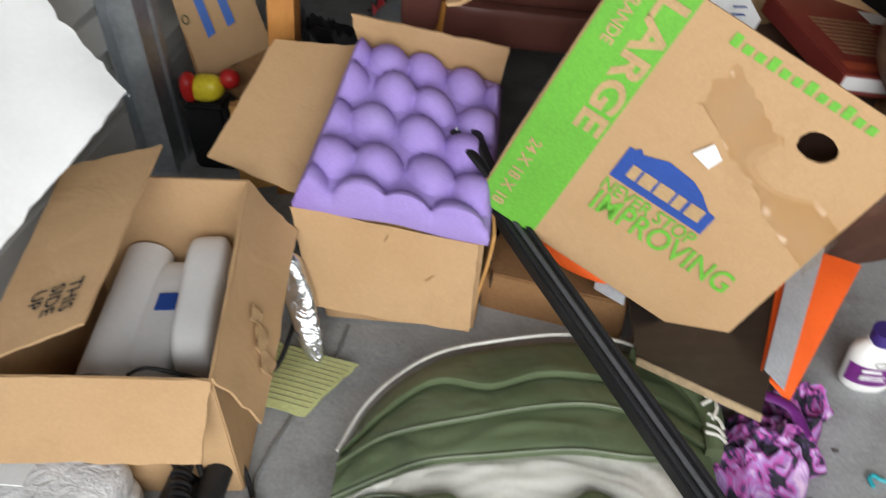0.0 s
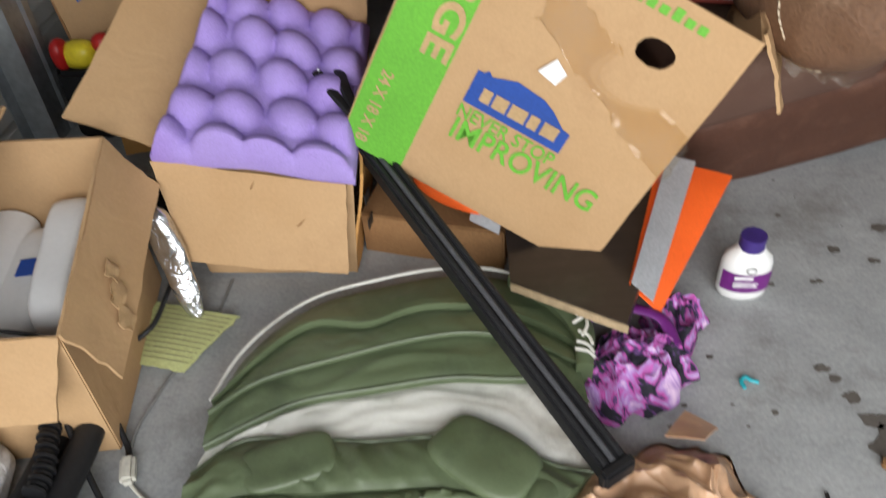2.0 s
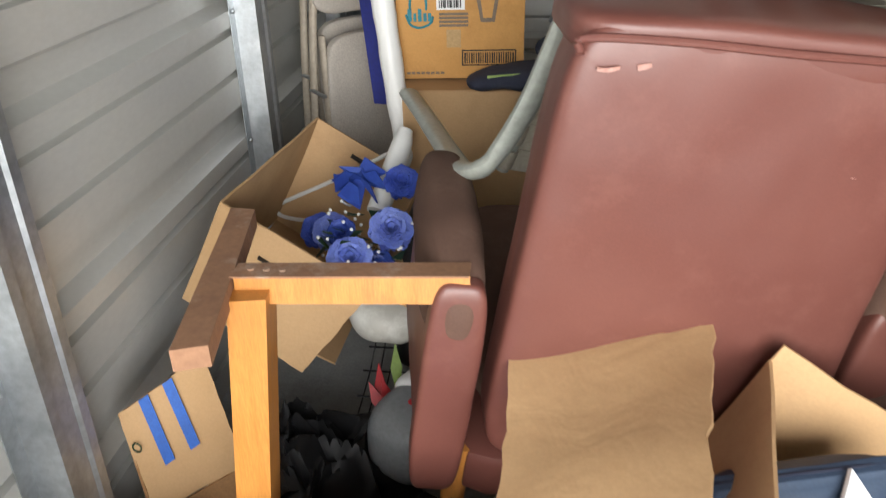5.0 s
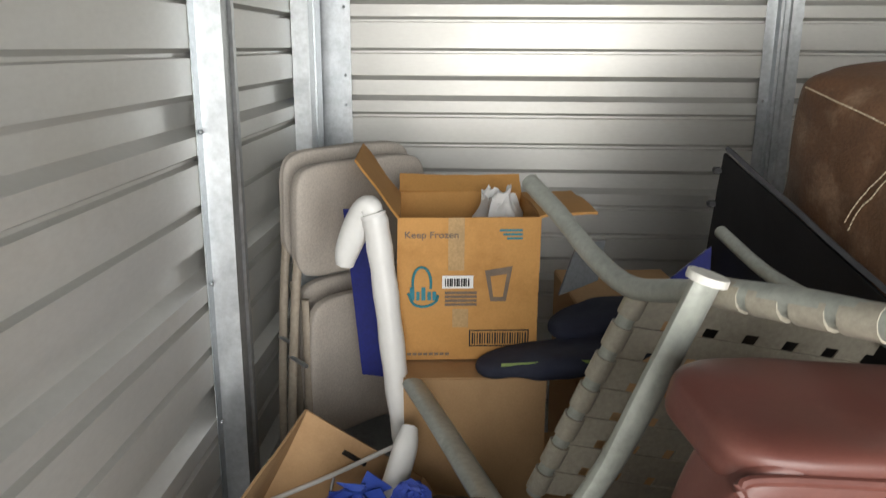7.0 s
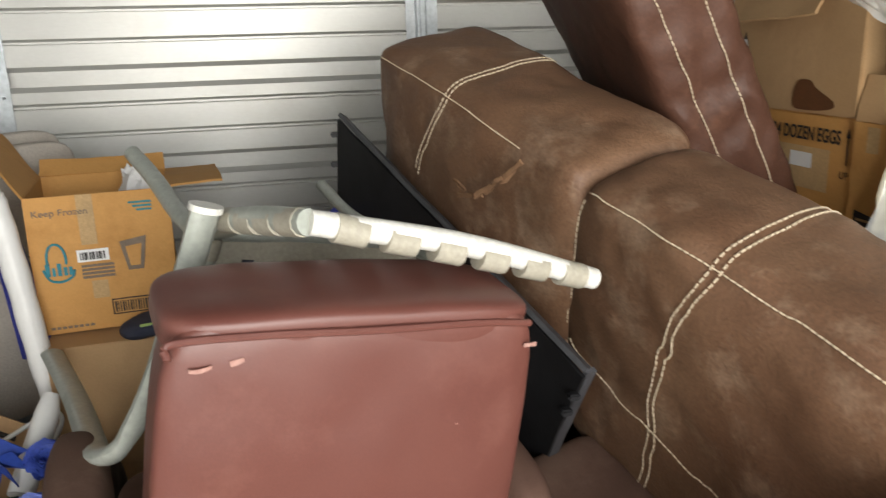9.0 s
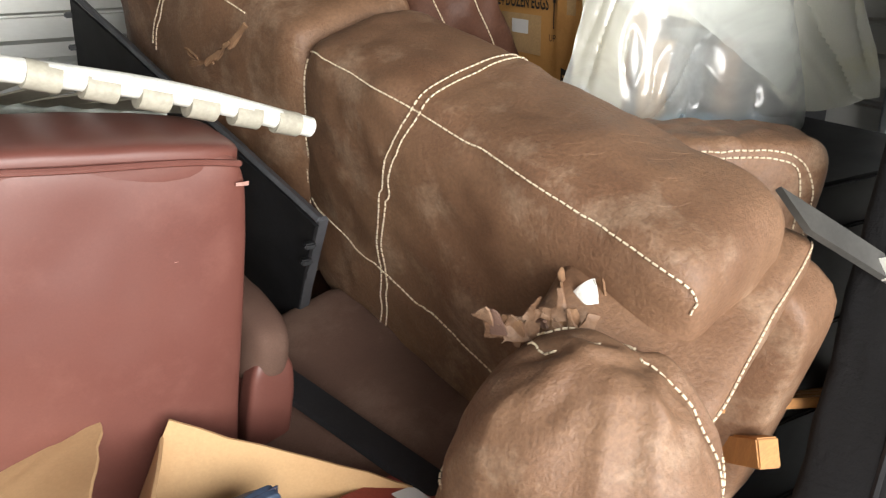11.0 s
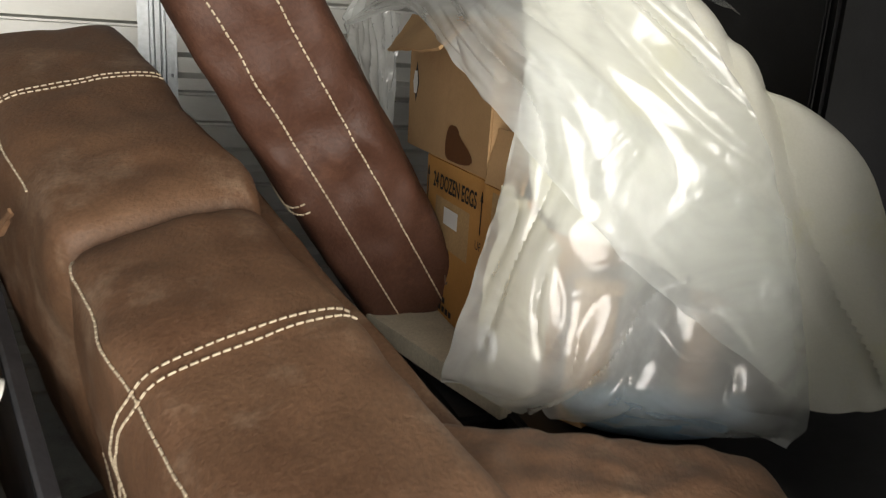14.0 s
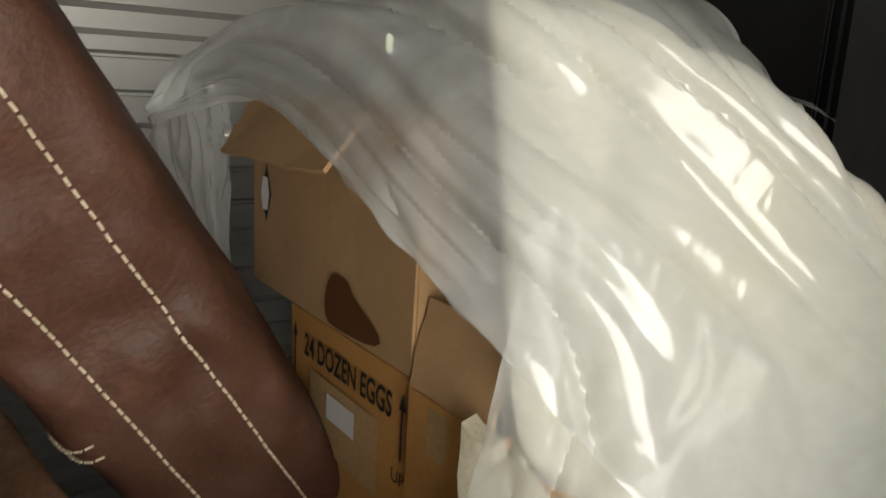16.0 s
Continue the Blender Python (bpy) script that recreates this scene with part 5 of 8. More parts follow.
for f in (0.02, 0.06):
    part("clip", brick(lerp(B1, B4, f * 3) + V(-0.012, 0.0, 0.0), (0.02, 0.02, 0.014), None, 0.003), BLACK_PLASTIC, panel)
strap = thing("black_strip", (1.35, 2.45, 0.4), "black plastic strip lying by the armchair", "strip")
part("strip", slab(V(1.20, 2.62, 0.60), V(1.25, 2.66, 0.60), V(1.50, 2.22, 0.44), V(1.45, 2.19, 0.44), 0.012, 3, 12, 0.003, 2), BLACK_PLASTIC, strap)

# ---- strapped lounge chair, folded on top of the heap ----
lounge = thing("lounge_chair", (0.85, 2.8, 0.55), "grey tubular patio lounge chair with beige vinyl straps, folded", "lounge chair")
part("leg", tube([V(0.418, 3.27, 0.732), V(0.475, 3.11, 0.735), V(0.529, 2.95, 0.738), V(0.585, 2.75, 0.762), V(0.606, 2.685, 0.778), V(0.634, 2.648, 0.796), V(0.666, 2.644, 0.833), V(0.718, 2.638, 0.93), V(0.768, 2.63, 1.06), V(0.804, 2.624, 1.157)], 0.024, 12, flat=0.6), TUBE, lounge, "bent grey tube leg with a white worn end")
part("cap", tube([V(0.8035, 2.624, 1.156), V(0.806, 2.624, 1.165)], 0.0245, 12, n=1), TUBE_WHITE, lounge, "white end cap")
part("tube", tube([V(0.642, 3.222, 1.166), V(0.69, 3.12, 1.125), V(0.735, 3.0, 1.082), V(0.775, 2.90, 1.065), V(0.82, 2.80, 1.09), V(0.845, 2.70, 1.12)], 0.017, 10), TUBE, lounge)
W0, W1 = V(0.932, 2.45, 1.168), V(1.360, 2.557, 1.020)
part("bar", tube([W0, lerp(W0, W1, 0.5) + V(0, 0, 0.012), W1], 0.0165, 12, n=10), TUBE_WHITE, lounge, "white tube under the straps")
side0 = V(0.826, 2.665, 1.132)
part("tube", tube([side0, lerp(side0, W0, 0.5) + V(0, 0, 0.004), W0], 0.0175, 12, n=8), TUBE, lounge)
for k in range(4):
    part("strap_wrap", tube([lerp(side0, W0, 0.04 + 0.24 * k), lerp(side0, W0, 0.22 + 0.24 * k)], 0.0190, 12, n=3), STRAP, lounge)
W2, W3 = V(0.80, 2.93, 1.055), V(1.20, 2.96, 0.985)
part("tube", tube([W2 + V(-0.03, 0, 0), lerp(W2, W3, 0.5) + V(0, 0.01, 0), W3], 0.014, 10, n=10), TUBE, lounge)
part("tube", tube([V(1.03, 3.32, 1.055), V(1.08, 3.15, 1.01), V(1.16, 2.98, 0.985), V(1.26, 2.80, 0.94)], 0.013, 10), TUBE, lounge)
part("leg", slab(V(1.215, 2.60, 0.99), V(1.245, 2.61, 0.99), V(1.155, 2.70, 0.62), V(1.125, 2.69, 0.62), 0.02, 3, 8), TUBE_WHITE, lounge, "flat pale leg")
for k in range(6):
    f = (k + 0.75) / 6.4
    a, b = lerp(W0, W1, f), lerp(W2, W3, f)
    d = (W1 - W0).normalized() * 0.0215
    part("strap", slab(a - d + V(0, 0, 0.012), a + d + V(0, 0, 0.012), b + d + V(0, 0, 0.010), b - d + V(0, 0, 0.010), 0.0035, 2, 8, 0.002, k), STRAP, lounge)
    part("strap_wrap", tube([a - d, a + d], 0.0195, 12, n=3), STRAP, lounge)
W4, W5 = V(0.651, 2.99, 0.66), V(0.99, 3.02, 0.60)
rows_n, cols_n = 7, 6
part("side_tube", tube([W2, lerp(W2, W4, 0.5) + V(0, 0.0, 0), W4], 0.0145, 10), TUBE, lounge)
for k in range(rows_n):
    f = (k + 0.5) / rows_n
    a, b = lerp(W2, W4, f), lerp(W3, W5, f)
    d = (W4 - W2).normalized() * 0.021
    part("strap", slab(a - d, b - d, b + d, a + d, 0.003, 14, 2, 0.003, k + 20), STRAP, lounge)
    part("strap_wrap", tube([a - d, a + d], 0.0185, 12, n=3), STRAP, lounge)
for k in range(cols_n):
    f = (k + 0.6) / cols_n
    a, b = lerp(W2, W3, f), lerp(W4, W5, f)
    d = (W3 - W2).normalized() * 0.022
    o = V(0, 0.004, 0)
    part("strap", slab(a - d + o, a + d + o, b + d + o, b - d + o, 0.003, 2, 14, 0.003, k + 40), STRAP, lounge)


# ---- cartons by the back wall ----
def carton(name, base, size, turn, mat, label, flaps=(), seed=0, open_top=True):
    """An upright carton: four walls and a floor, with flaps given as (side, out, lift)."""
    root = thing(name, base, label, "cardboard box")
    m = Matrix.Translation(base) @ turn.to_4x4()
    x, y, z = size[0] / 2, size[1] / 2, size[2]
    P = [m @ V(*p) for p in ((-x, -y, 0), (x, -y, 0), (x, y, 0), (-x, y, 0), (-x, -y, z), (x, -y, z), (x, y, z), (-x, y, z))]
    for k, (a, b, c, d) in enumerate(((0, 1, 5, 4), (1, 2, 6, 5), (2, 3, 7, 6), (3, 0, 4, 7))):
        part("side_panel", slab(P[a], P[b], P[c], P[d], 0.005, 8, 8, 0.003, seed + k), mat, root)
    part("base_panel", slab(P[0], P[1], P[2], P[3], 0.005, 3, 3), mat, root)
    if not open_top:
        part("top_flap", slab(P[4], P[5], lerp(P[5], P[6], 0.5), lerp(P[4], P[7], 0.5), 0.005, 6, 4, 0.003, seed + 7), mat, root)
        part("top_flap", slab(lerp(P[4], P[7], 0.505), lerp(P[5], P[6], 0.505), P[6], P[7], 0.005, 6, 4, 0.003, seed + 8), mat, root)
    for k, (i, j, o) in enumerate(flaps):
        part("flap", slab(P[i], P[j], P[j] + m.to_3x3() @ V(*o), P[i] + m.to_3x3() @ V(*o), 0.005, 8, 6, 0.008, seed + 10 + k, ragged=0.002), mat, root)
    return root, m


T = pose(0, 0, 0, 0, 0, 5).to_3x3()
frozen, m = carton("frozen_food_box", (0.515, 3.56, 0.735), (0.304, 0.30, 0.322), T, CARD_WARM, "orange-brown cardboard food carton with teal print, open on top",
                   ((7, 4, (-0.10, 0.16, 0.10)), (5, 6, (0.13, 0.02, 0.0)), (6, 7, (0, 0.05, 0.035))), 3)
r, u, o = m.to_3x3() @ V(1, 0, 0), m.to_3x3() @ V(0, 0, 1), m @ V(-0.150, -0.1535, 0)
words("Keep Frozen", o + r * 0.012 + u * 0.278, r, u, 0.021, GREY_PRINT, frozen, width=0.115, bold=0.012)
for k in range(3):
    decal(rect(0.215 + 0.008 * k, 0.292 - 0.009 * k, 0.265, 0.297 - 0.009 * k), o, r, u, TEAL_PRINT, frozen, "print_bar")
hat = [(0.048 + 0.024 * math.cos(a) * (0.8 + 0.2 * math.sin(a)), 0.165 + 0.048 * math.sin(a)) for a in (math.pi * k / 14 for k in range(15))]
bm = tube([o + r * x + u * y - (r.cross(u)) * -0.003 for x, y in hat], 0.003, 6)
part("emblem", bm, TEAL_PRINT, frozen, "teal hat-shaped outline emblem")
bm = tube([o + r * x + u * y + r.cross(u) * 0.003 for x, y in ((0.018, 0.155), (0.03, 0.13), (0.055, 0.124), (0.078, 0.135), (0.083, 0.15))], 0.003, 6)
part("emblem", bm, TEAL_PRINT, frozen)
for x0, x1, h in ((0.022, 0.032, 0.03), (0.036, 0.043, 0.02), (0.047, 0.056, 0.03), (0.060, 0.068, 0.02), (0.071, 0.079, 0.02)):
    decal(rect(x0, 0.138, x1, 0.138 + h), o, r, u, TEAL_PRINT, frozen, "emblem_bar")
decal(rect(0.092, 0.165, 0.160, 0.194), o, r, u, PAPER, frozen, "label", "white barcode label", lift=0.003)
for k in range(11):
    decal(rect(0.098 + 0.005 * k, 0.170, 0.1005 + 0.005 * k + 0.001 * (k % 3), 0.188), o, r, u, BLACK_PRINT, frozen, "barcode_bar", lift=0.0045)
for k in range(4):
    decal(rect(0.098, 0.152 - 0.009 * k, 0.168, 0.158 - 0.009 * k), o, r, u, GREY_PRINT, frozen, "print_bar")
decal([(0.185, 0.205), (0.245, 0.215), (0.232, 0.135), (0.198, 0.135)], o, r, u, GREY_PRINT, frozen, "sketch", "grey printed carton sketch")
decal([(0.197, 0.192), (0.233, 0.197), (0.225, 0.145), (0.204, 0.145)], o, r, u, CARD_WARM, frozen, "sketch", lift=0.003)
for a in (rect(0.152, 0.03, 0.285, 0.033), rect(0.152, 0.066, 0.285, 0.069), rect(0.152, 0.03, 0.155, 0.069), rect(0.282, 0.03, 0.285, 0.069)):
    decal(a, o, r, u, BLACK_PRINT, frozen, "code_frame")
for k in range(22):
    decal(rect(0.158 + 0.0056 * k, 0.036, 0.1605 + 0.0056 * k + 0.0012 * (k % 3 == 0), 0.062), o, r, u, BLACK_PRINT, frozen, "code_bar")
for k in range(8):
    decal(rect(0.015 + 0.012 * k, 0.010, 0.024 + 0.012 * k, 0.016), o, r, u, GREY_PRINT, frozen, "print_bar")
decal(rect(0.105, 0.205, 0.140, 0.322), o, r, u, TAN_PRINT, frozen, "paper_tape", "brown paper tape", lift=0.0014)
decal(rect(0.115, 0.075, 0.150, 0.118), o, r, u, TAN_PRINT, frozen, "paper_tape", lift=0.0014)
wad = solo("crumpled_paper", crumpled((0.60, 3.63, lambda a: 0.055 + 0.012 * math.sin(3 * a)), 0.075, 26, 3, 34, 0.75, base=1.0), PAPER, "crumpled white paper sticking out of the carton", "paper")
carton("plain_box", (0.535, 3.47, 0.42), (0.30, 0.30, 0.305), T, CARD, "plain brown cardboard carton under the food carton", (), 31, False)
carton("plain_box", (0.60, 3.5, 0.0), (0.36, 0.34, 0.415), T, CARD, "plain brown carton on the floor under the stack", (), 41, False)
carton("plain_box", (0.93, 3.75, 0.0), (0.30, 0.34, 0.80), T, CARD, "tall brown carton behind the lounge chair", (), 51, False)
jeans = thing("jeans", (0.75, 3.42, 0.72), "folded navy jeans with a green hem on the cartons", "jeans")
part("leg", puff(V(0.75, 3.37, 0.765), (V(1, 0.1, 0.12), V(-0.1, 1, 0), V(0, 0, 1)), (0.40, 0.16, 0.055), 2.6, 22, 0.014, 4), NAVY, jeans)
part("leg", puff(V(0.86, 3.48, 0.815), (V(1, 0.3, 0.15), V(-0.3, 1, 0), V(0, 0, 1)), (0.30, 0.16, 0.06), 2.6, 18, 0.016, 5), NAVY, jeans)
part("hem", slab(V(0.60, 3.30, 0.765), V(0.82, 3.29, 0.785), V(0.83, 3.32, 0.775), V(0.61, 3.33, 0.755), 0.006, 8, 3, 0.006, 3), LEAF_LIGHT, jeans, "pale green lining")
solo("grey_lid", slab(V(0.74, 3.56, 0.84), V(0.84, 3.62, 0.86), V(0.86, 3.66, 0.95), V(0.78, 3.58, 0.96), 0.006, 6, 6, 0.004, 2), GREY_PLASTIC, "grey plastic lid propped on the cartons", "lid")
solo("blue_board", slab(V(0.26, 3.62, 0.60), V(0.37, 3.60, 0.60), V(0.27, 3.64, 1.02), V(0.215, 3.66, 1.02), 0.012, 3, 6), BLUE_BOARD, "royal blue board between the chairs and cartons", "board")
solo("blue_board", slab(V(0.98, 3.62, 0.82), V(1.105, 3.60, 0.82), V(1.10, 3.60, 0.955), V(1.014, 3.61, 0.872), 0.01, 3, 3), BLUE_BOARD, "royal blue board behind the black panel", "board")
tube_thing = thing("white_tube", (0.395, 3.335, 0.56), "white foam-wrapped tube with a bent top", "foam tube")
part("wrap", tube([V(0.395, 3.335, 0.56), V(0.375, 3.335, 0.72), V(0.355, 3.345, 0.90), V(0.338, 3.345, 1.04), V(0.329, 3.348, 1.075)], lambda f: 0.027 + 0.0012 * math.sin(40 * f), 16), WHITE_PLASTIC, tube_thing, "white foam wrap")
part("bent_top", tube([V(0.334, 3.352, 1.07), V(0.318, 3.36, 1.085), V(0.295, 3.372, 1.05), V(0.27, 3.38, 0.99), V(0.262, 3.382, 0.955)], lambda f: 0.020 + 0.010 * math.sin(math.pi * f), 16), WHITE_PLASTIC, tube_thing, "rounded white end piece")


def folding_chair(base, lean, label):
    root = thing("folding_chair", base, label, "folding chair", group="folded chairs")
    b = Vector(base)
    m = Matrix.Translation(b) @ pose(0, 0, 0, 0, lean, -45)
    q = lambda *p: m @ V(*p)
    part("backrest", puff(q(0.03, 0.22, 0.98), (m.to_3x3() @ V(0, 1, 0), m.to_3x3() @ V(1, 0, 0), m.to_3x3() @ V(0, 0, 1)), (0.42, 0.05, 0.30), 6, 18, 0.006, 2), BEIGE_PAD, root, "padded beige backrest")
    part("seat", puff(q(0.065, 0.22, 0.58), (m.to_3x3() @ V(0, 1, 0), m.to_3x3() @ V(1, 0, 0), m.to_3x3() @ V(0, 0, 1)), (0.38, 0.045, 0.40), 6, 18, 0.006, 3), BEIGE_PAD, root, "padded beige seat")
    for y in (0.0, 0.44):
        part("front_leg", tube([q(0.03, y, 0.0), q(0.03, y, 0.5), q(0.03, y + (0.03 if y == 0 else -0.03), 0.93), q(0.03, y + (0.10 if y == 0 else -0.1), 0.965)], 0.0125, 10, flat=0.7), BEIGE_METAL, root)
        part("rear_leg", tube([q(0.085, y + 0.03, 0.02), q(0.07, y + 0.03, 0.4), q(0.05, y + 0.03, 0.78)], 0.0125, 10, flat=0.7), BEIGE_METAL, root)
        part("pivot", tube([q(0.02, y, 0.62), q(0.10, y, 0.62)], 0.006, 8, n=1), STEEL, root)
    part("crossbar", tube([q(0.085, 0.03, 0.14), q(0.085, 0.47, 0.14)], 0.01, 8, n=2), BEIGE_METAL, root)
    return root


folding_chair((-0.02, 3.80, 0.02), 2, "beige metal folding chair with padded back, leaning on the wall")
folding_chair((0.02, 3.72, 0.0), 3, "beige metal folding chair with dusty pads, folded flat")

# ---- flower box: tilted carton with silk roses ----
flower_box = thing("flower_box", (0.25, 2.98, 0.1), "tilted open cardboard box holding silk flowers and a hanger", "cardboard box")
f1, f2, f3, f4 = V(0.134, 2.779, 0.663), V(0.195, 3.261, 0.672), V(0.434, 3.299, 0.501), V(0.405, 2.80, 0.468)
g1, g2, g3, g4 = V(0.012, 2.79, 0.442), V(0.06, 3.25, 0.40), V(0.30, 3.28, 0.22), V(0.282, 2.69, 0.345)
part("side_panel", slab(g1, g2, f2, f1, 0.005, 8, 8, 0.004, 1), CARD, flower_box)
part("back_panel", slab(g2, g3, f3, f2, 0.005, 8, 8, 0.004, 2), CARD, flower_box)
part("flap", slab(f1, f4, g4, g1, 0.005, 12, 10, 0.005, 3, ragged=0.002), CARD, flower_box, "large front flap folded out, with a hand hole")
part("base_panel", slab(V(0.05, 2.85, 0.38), g2, g3, V(0.30, 2.85, 0.25), 0.005, 6, 6), CARD, flower_box)
fr = (f4 - f1).normalized()
fd = (g1 - f1)
fu = (fd - fr * fd.dot(fr)).normalized()
hn = fr.cross(fu).normalized()
hc = lerp(lerp(f1, f4, 0.40), lerp(g1, g4, 0.52), 0.22)
if hn.y > 0:
    hn = -hn
# No hole is cut: a flat black bead paints its shaded inside.
part("hand_hole", tube([hc - fr * 0.03 - fu * -0.01 + hn * 0.004, hc + fr * 0.03 + fu * 0.012 + hn * 0.004], 0.010, 12, n=2, flat=0.3), BLACK_PRINT, flower_box, "black bead standing in for the shade inside a hand hole")
hc = lerp(f2, f3, 0.40) + V(0, -0.006, -0.045)
# Same black bead for the shade in the back panel's hole.
part("hand_hole", tube([hc - (f3 - f2).normalized() * 0.028, hc + (f3 - f2).normalized() * 0.028], 0.011, 12, n=2, flat=0.5), BLACK_PRINT, flower_box, "black bead standing in for the shade inside a hand hole")
part("flap", slab(f4, f3, V(0.50, 3.24, 0.44), V(0.47, 2.85, 0.40), 0.005, 6, 4, 0.004, 6), CARD, flower_box)


def petal(bm, c, axis, out, r, open_, seed):
    """One curled petal of a rose."""
    side = axis.cross(out).normalized()
    n = 6
    grid = []
    for j in range(n + 1):
        v = j / n
        row = []
        for i in range(n + 1):
            u = i / n * 2 - 1
            wid = r * 1.02 * math.sin(math.pi * (0.22 + 0.62 * v))
            curl = open_ * r * v * v * 1.1
            lift = r * (1.1 - 0.35 * open_) * v - 0.25 * r * open_ * max(0, v - 0.75) * 4
            bend = -0.35 * r * u * u
            wob = noise.noise(V(u * 2, v * 2, seed)) * r * 0.08
            row.append(bm.verts.new(c + axis * (lift + wob) + out * (0.16 * r + curl + bend + wob) + side * u * wid))
        grid.append(row)
    for j in range(n):
        for i in range(n):
            bm.faces.new((grid[j][i], grid[j][i + 1], grid[j + 1][i + 1], grid[j + 1][i]))


def rose(root, c, axis, r, mat, seed):
    bm = bmesh.new()
    axis = Vector(axis).normalized()
    t = axis.orthogonal().normalized()
    b = axis.cross(t)
    for ring_, (n, op, sc) in enumerate(((3, 0.05, 0.50), (4, 0.16, 0.66), (5, 0.32, 0.82), (6, 0.52, 0.95), (6, 0.74, 1.02))):
        for k in range(n):
            a = 2 * math.pi * k / n + ring_ * 0.7 + seed
            petal(bm, Vector(c), axis, t * math.cos(a) + b * math.sin(a), r * sc, op, seed + k + 9 * ring_)
    bmesh.ops.solidify(bm, geom=bm.faces[:], thickness=0.0008)
    return part("rose", bm, mat, root)


bouquet = thing("bouquet", (0.34, 2.98, 0.42), "bouquet of blue silk roses with ribbon bow and white sprigs", "bouquet")
for k, (c, rr, mt) in enumerate(((V(0.285, 2.995, 0.49), 0.036, BLUE_PALE), (V(0.352, 2.865, 0.495), 0.039, BLUE_PALE), (V(0.425, 2.935, 0.530), 0.039, BLUE_PALE), (V(0.245, 3.03, 0.475), 0.034, BLUE_SILK), (V(0.405, 2.875, 0.475), 0.030, RIBBON), (V(0.43, 3.05, 0.59), 0.032, BLUE_SILK), (V(0.32, 2.94, 0.52), 0.026, BLUE_SILK))):
    rose(bouquet, c, V(0.05 + 0.1 * (k % 3 - 1), -0.62, 0.75), rr * 1.25, mt, k * 1.7)
random.seed(12)
bm = bmesh.new()
for k in range(7):
    a = k * 0.9
    c = V(0.335, 3.075, 0.590)
    d = V(math.cos(a), -0.5 + 0.3 * math.sin(a * 2), 0.6 * math.sin(a) + 0.25).normalized()
    s_ = d.cross(V(0.2, 0.9, 0.4)).normalized() * 0.03
    slab(c - s_ * 0.4, c + s_ * 0.4, c + d * 0.06 + s_, c + d * 0.06 - s_, 0.001, 3, 8, 0.004, k, bm=bm)
    slab(c + d * 0.06 - s_, c + d * 0.06 + s_, c + d * 0.02 + V(0, -0.03, 0.02) + s_ * 0.4, c + d * 0.02 + V(0, -0.03, 0.02) - s_ * 0.4, 0.001, 3, 6, 0.004, k, bm=bm)
part("bow", bm, RIBBON, bouquet, "shiny navy ribbon bow")
bm = bmesh.new()
for k in range(60):
    c = V(random.uniform(0.26, 0.46), random.uniform(2.86, 3.06), random.uniform(0.44, 0.54))
    bmesh.ops.create_icosphere(bm, subdivisions=1, radius=0.0042, matrix=Matrix.Translation(c + V(0.02, -0.03, 0.025)))
part("sprig", bm, PAPER, bouquet, "tiny white buds")
bm = bmesh.new()
for k in range(46):
    c = V(random.uniform(0.25, 0.48), random.uniform(2.88, 3.08), random.uniform(0.40, 0.53))
    d = V(random.uniform(-1, 1), random.uniform(-1, 0.3), random.uniform(-0.3, 0.8)).normalized()
    s_ = d.cross(V(0.1, 0.3, 0.9)).normalized() * 0.011
    slab(c - s_ * 0.2, c + s_ * 0.2, c + d * 0.045 + s_, c + d * 0.045 - s_, 0.0012, 2, 4, 0.004, k, bm=bm)
part("leaves", bm, LEAF, bouquet, "dark green leaves")
bm = bmesh.new()
for k in range(40):
    t = k / 40
    c = lerp(V(0.43, 2.88, 0.44), V(0.50, 2.86, 0.46), t)
    d = V(random.uniform(-0.3, 0.6), random.uniform(-1, 1), random.uniform(-0.6, 1)).normalized()
    tube([c, c + d * 0.03], 0.0012, 4, bm=bm, n=1)
part("fern", bm, LEAF, bouquet, "dark green fern sprig")
part("handle", tube([V(0.37, 3.06, 0.52), V(0.405, 3.18, 0.62), V(0.415, 3.22, 0.66)], lambda f: 0.026 - 0.02 * max(0, f - 0.55), 12), WHITE_PLASTIC, bouquet, "white wrapped stem holder")

hanger = thing("coat_hanger", (0.25, 3.25, 0.4), "white plastic coat hanger lying across the flower box", "coat hanger")
part("bar", tube([V(0.20, 3.215, 0.415), V(0.11, 3.225, 0.418), V(0.075, 3.235, 0.425), V(0.069, 3.244, 0.440), V(0.085, 3.246, 0.452), V(0.24, 3.256, 0.522), V(0.39, 3.265, 0.597), V(0.41, 3.264, 0.598), V(0.418, 3.258, 0.583), V(0.41, 3.24, 0.56), V(0.38, 3.21, 0.52)], 0.0052, 8), WHITE_PLASTIC, hanger)
part("hook", tube([V(0.25, 3.25, 0.522), V(0.245, 3.24, 0.50), V(0.25, 3.22, 0.47), V(0.27, 3.22, 0.46)], 0.003, 8), STEEL, hanger)

# ---- floor clutter between frame and armchair ----
white_bag = solo("plastic_bag", puff(V(0.395, 2.93, 0.335), (V(1, 0.1, -0.25), V(-0.1, 1, 0.2), V(0.2, -0.1, 1)), (0.16, 0.13, 0.11), 2.3, 22, 0.02, 6), WHITE_DIRTY, "crumpled white plastic bag", "plastic bag")
black_bag = solo("bin_bag", crumpled((0.28, 2.66, lambda a: 0.20 + 0.04 * math.sin(3 * a)), 0.26, 40, 4, 14), BLACK_PLASTIC, "shiny crumpled black bin bag", "bin bag")
solo("bin_bag", crumpled((0.16, 2.02, lambda a: 0.17 + 0.03 * math.sin(2 * a)), 0.13, 36, 8, 12), BLACK_CLOTH, "heap of black cloth by the wall", "cloth")
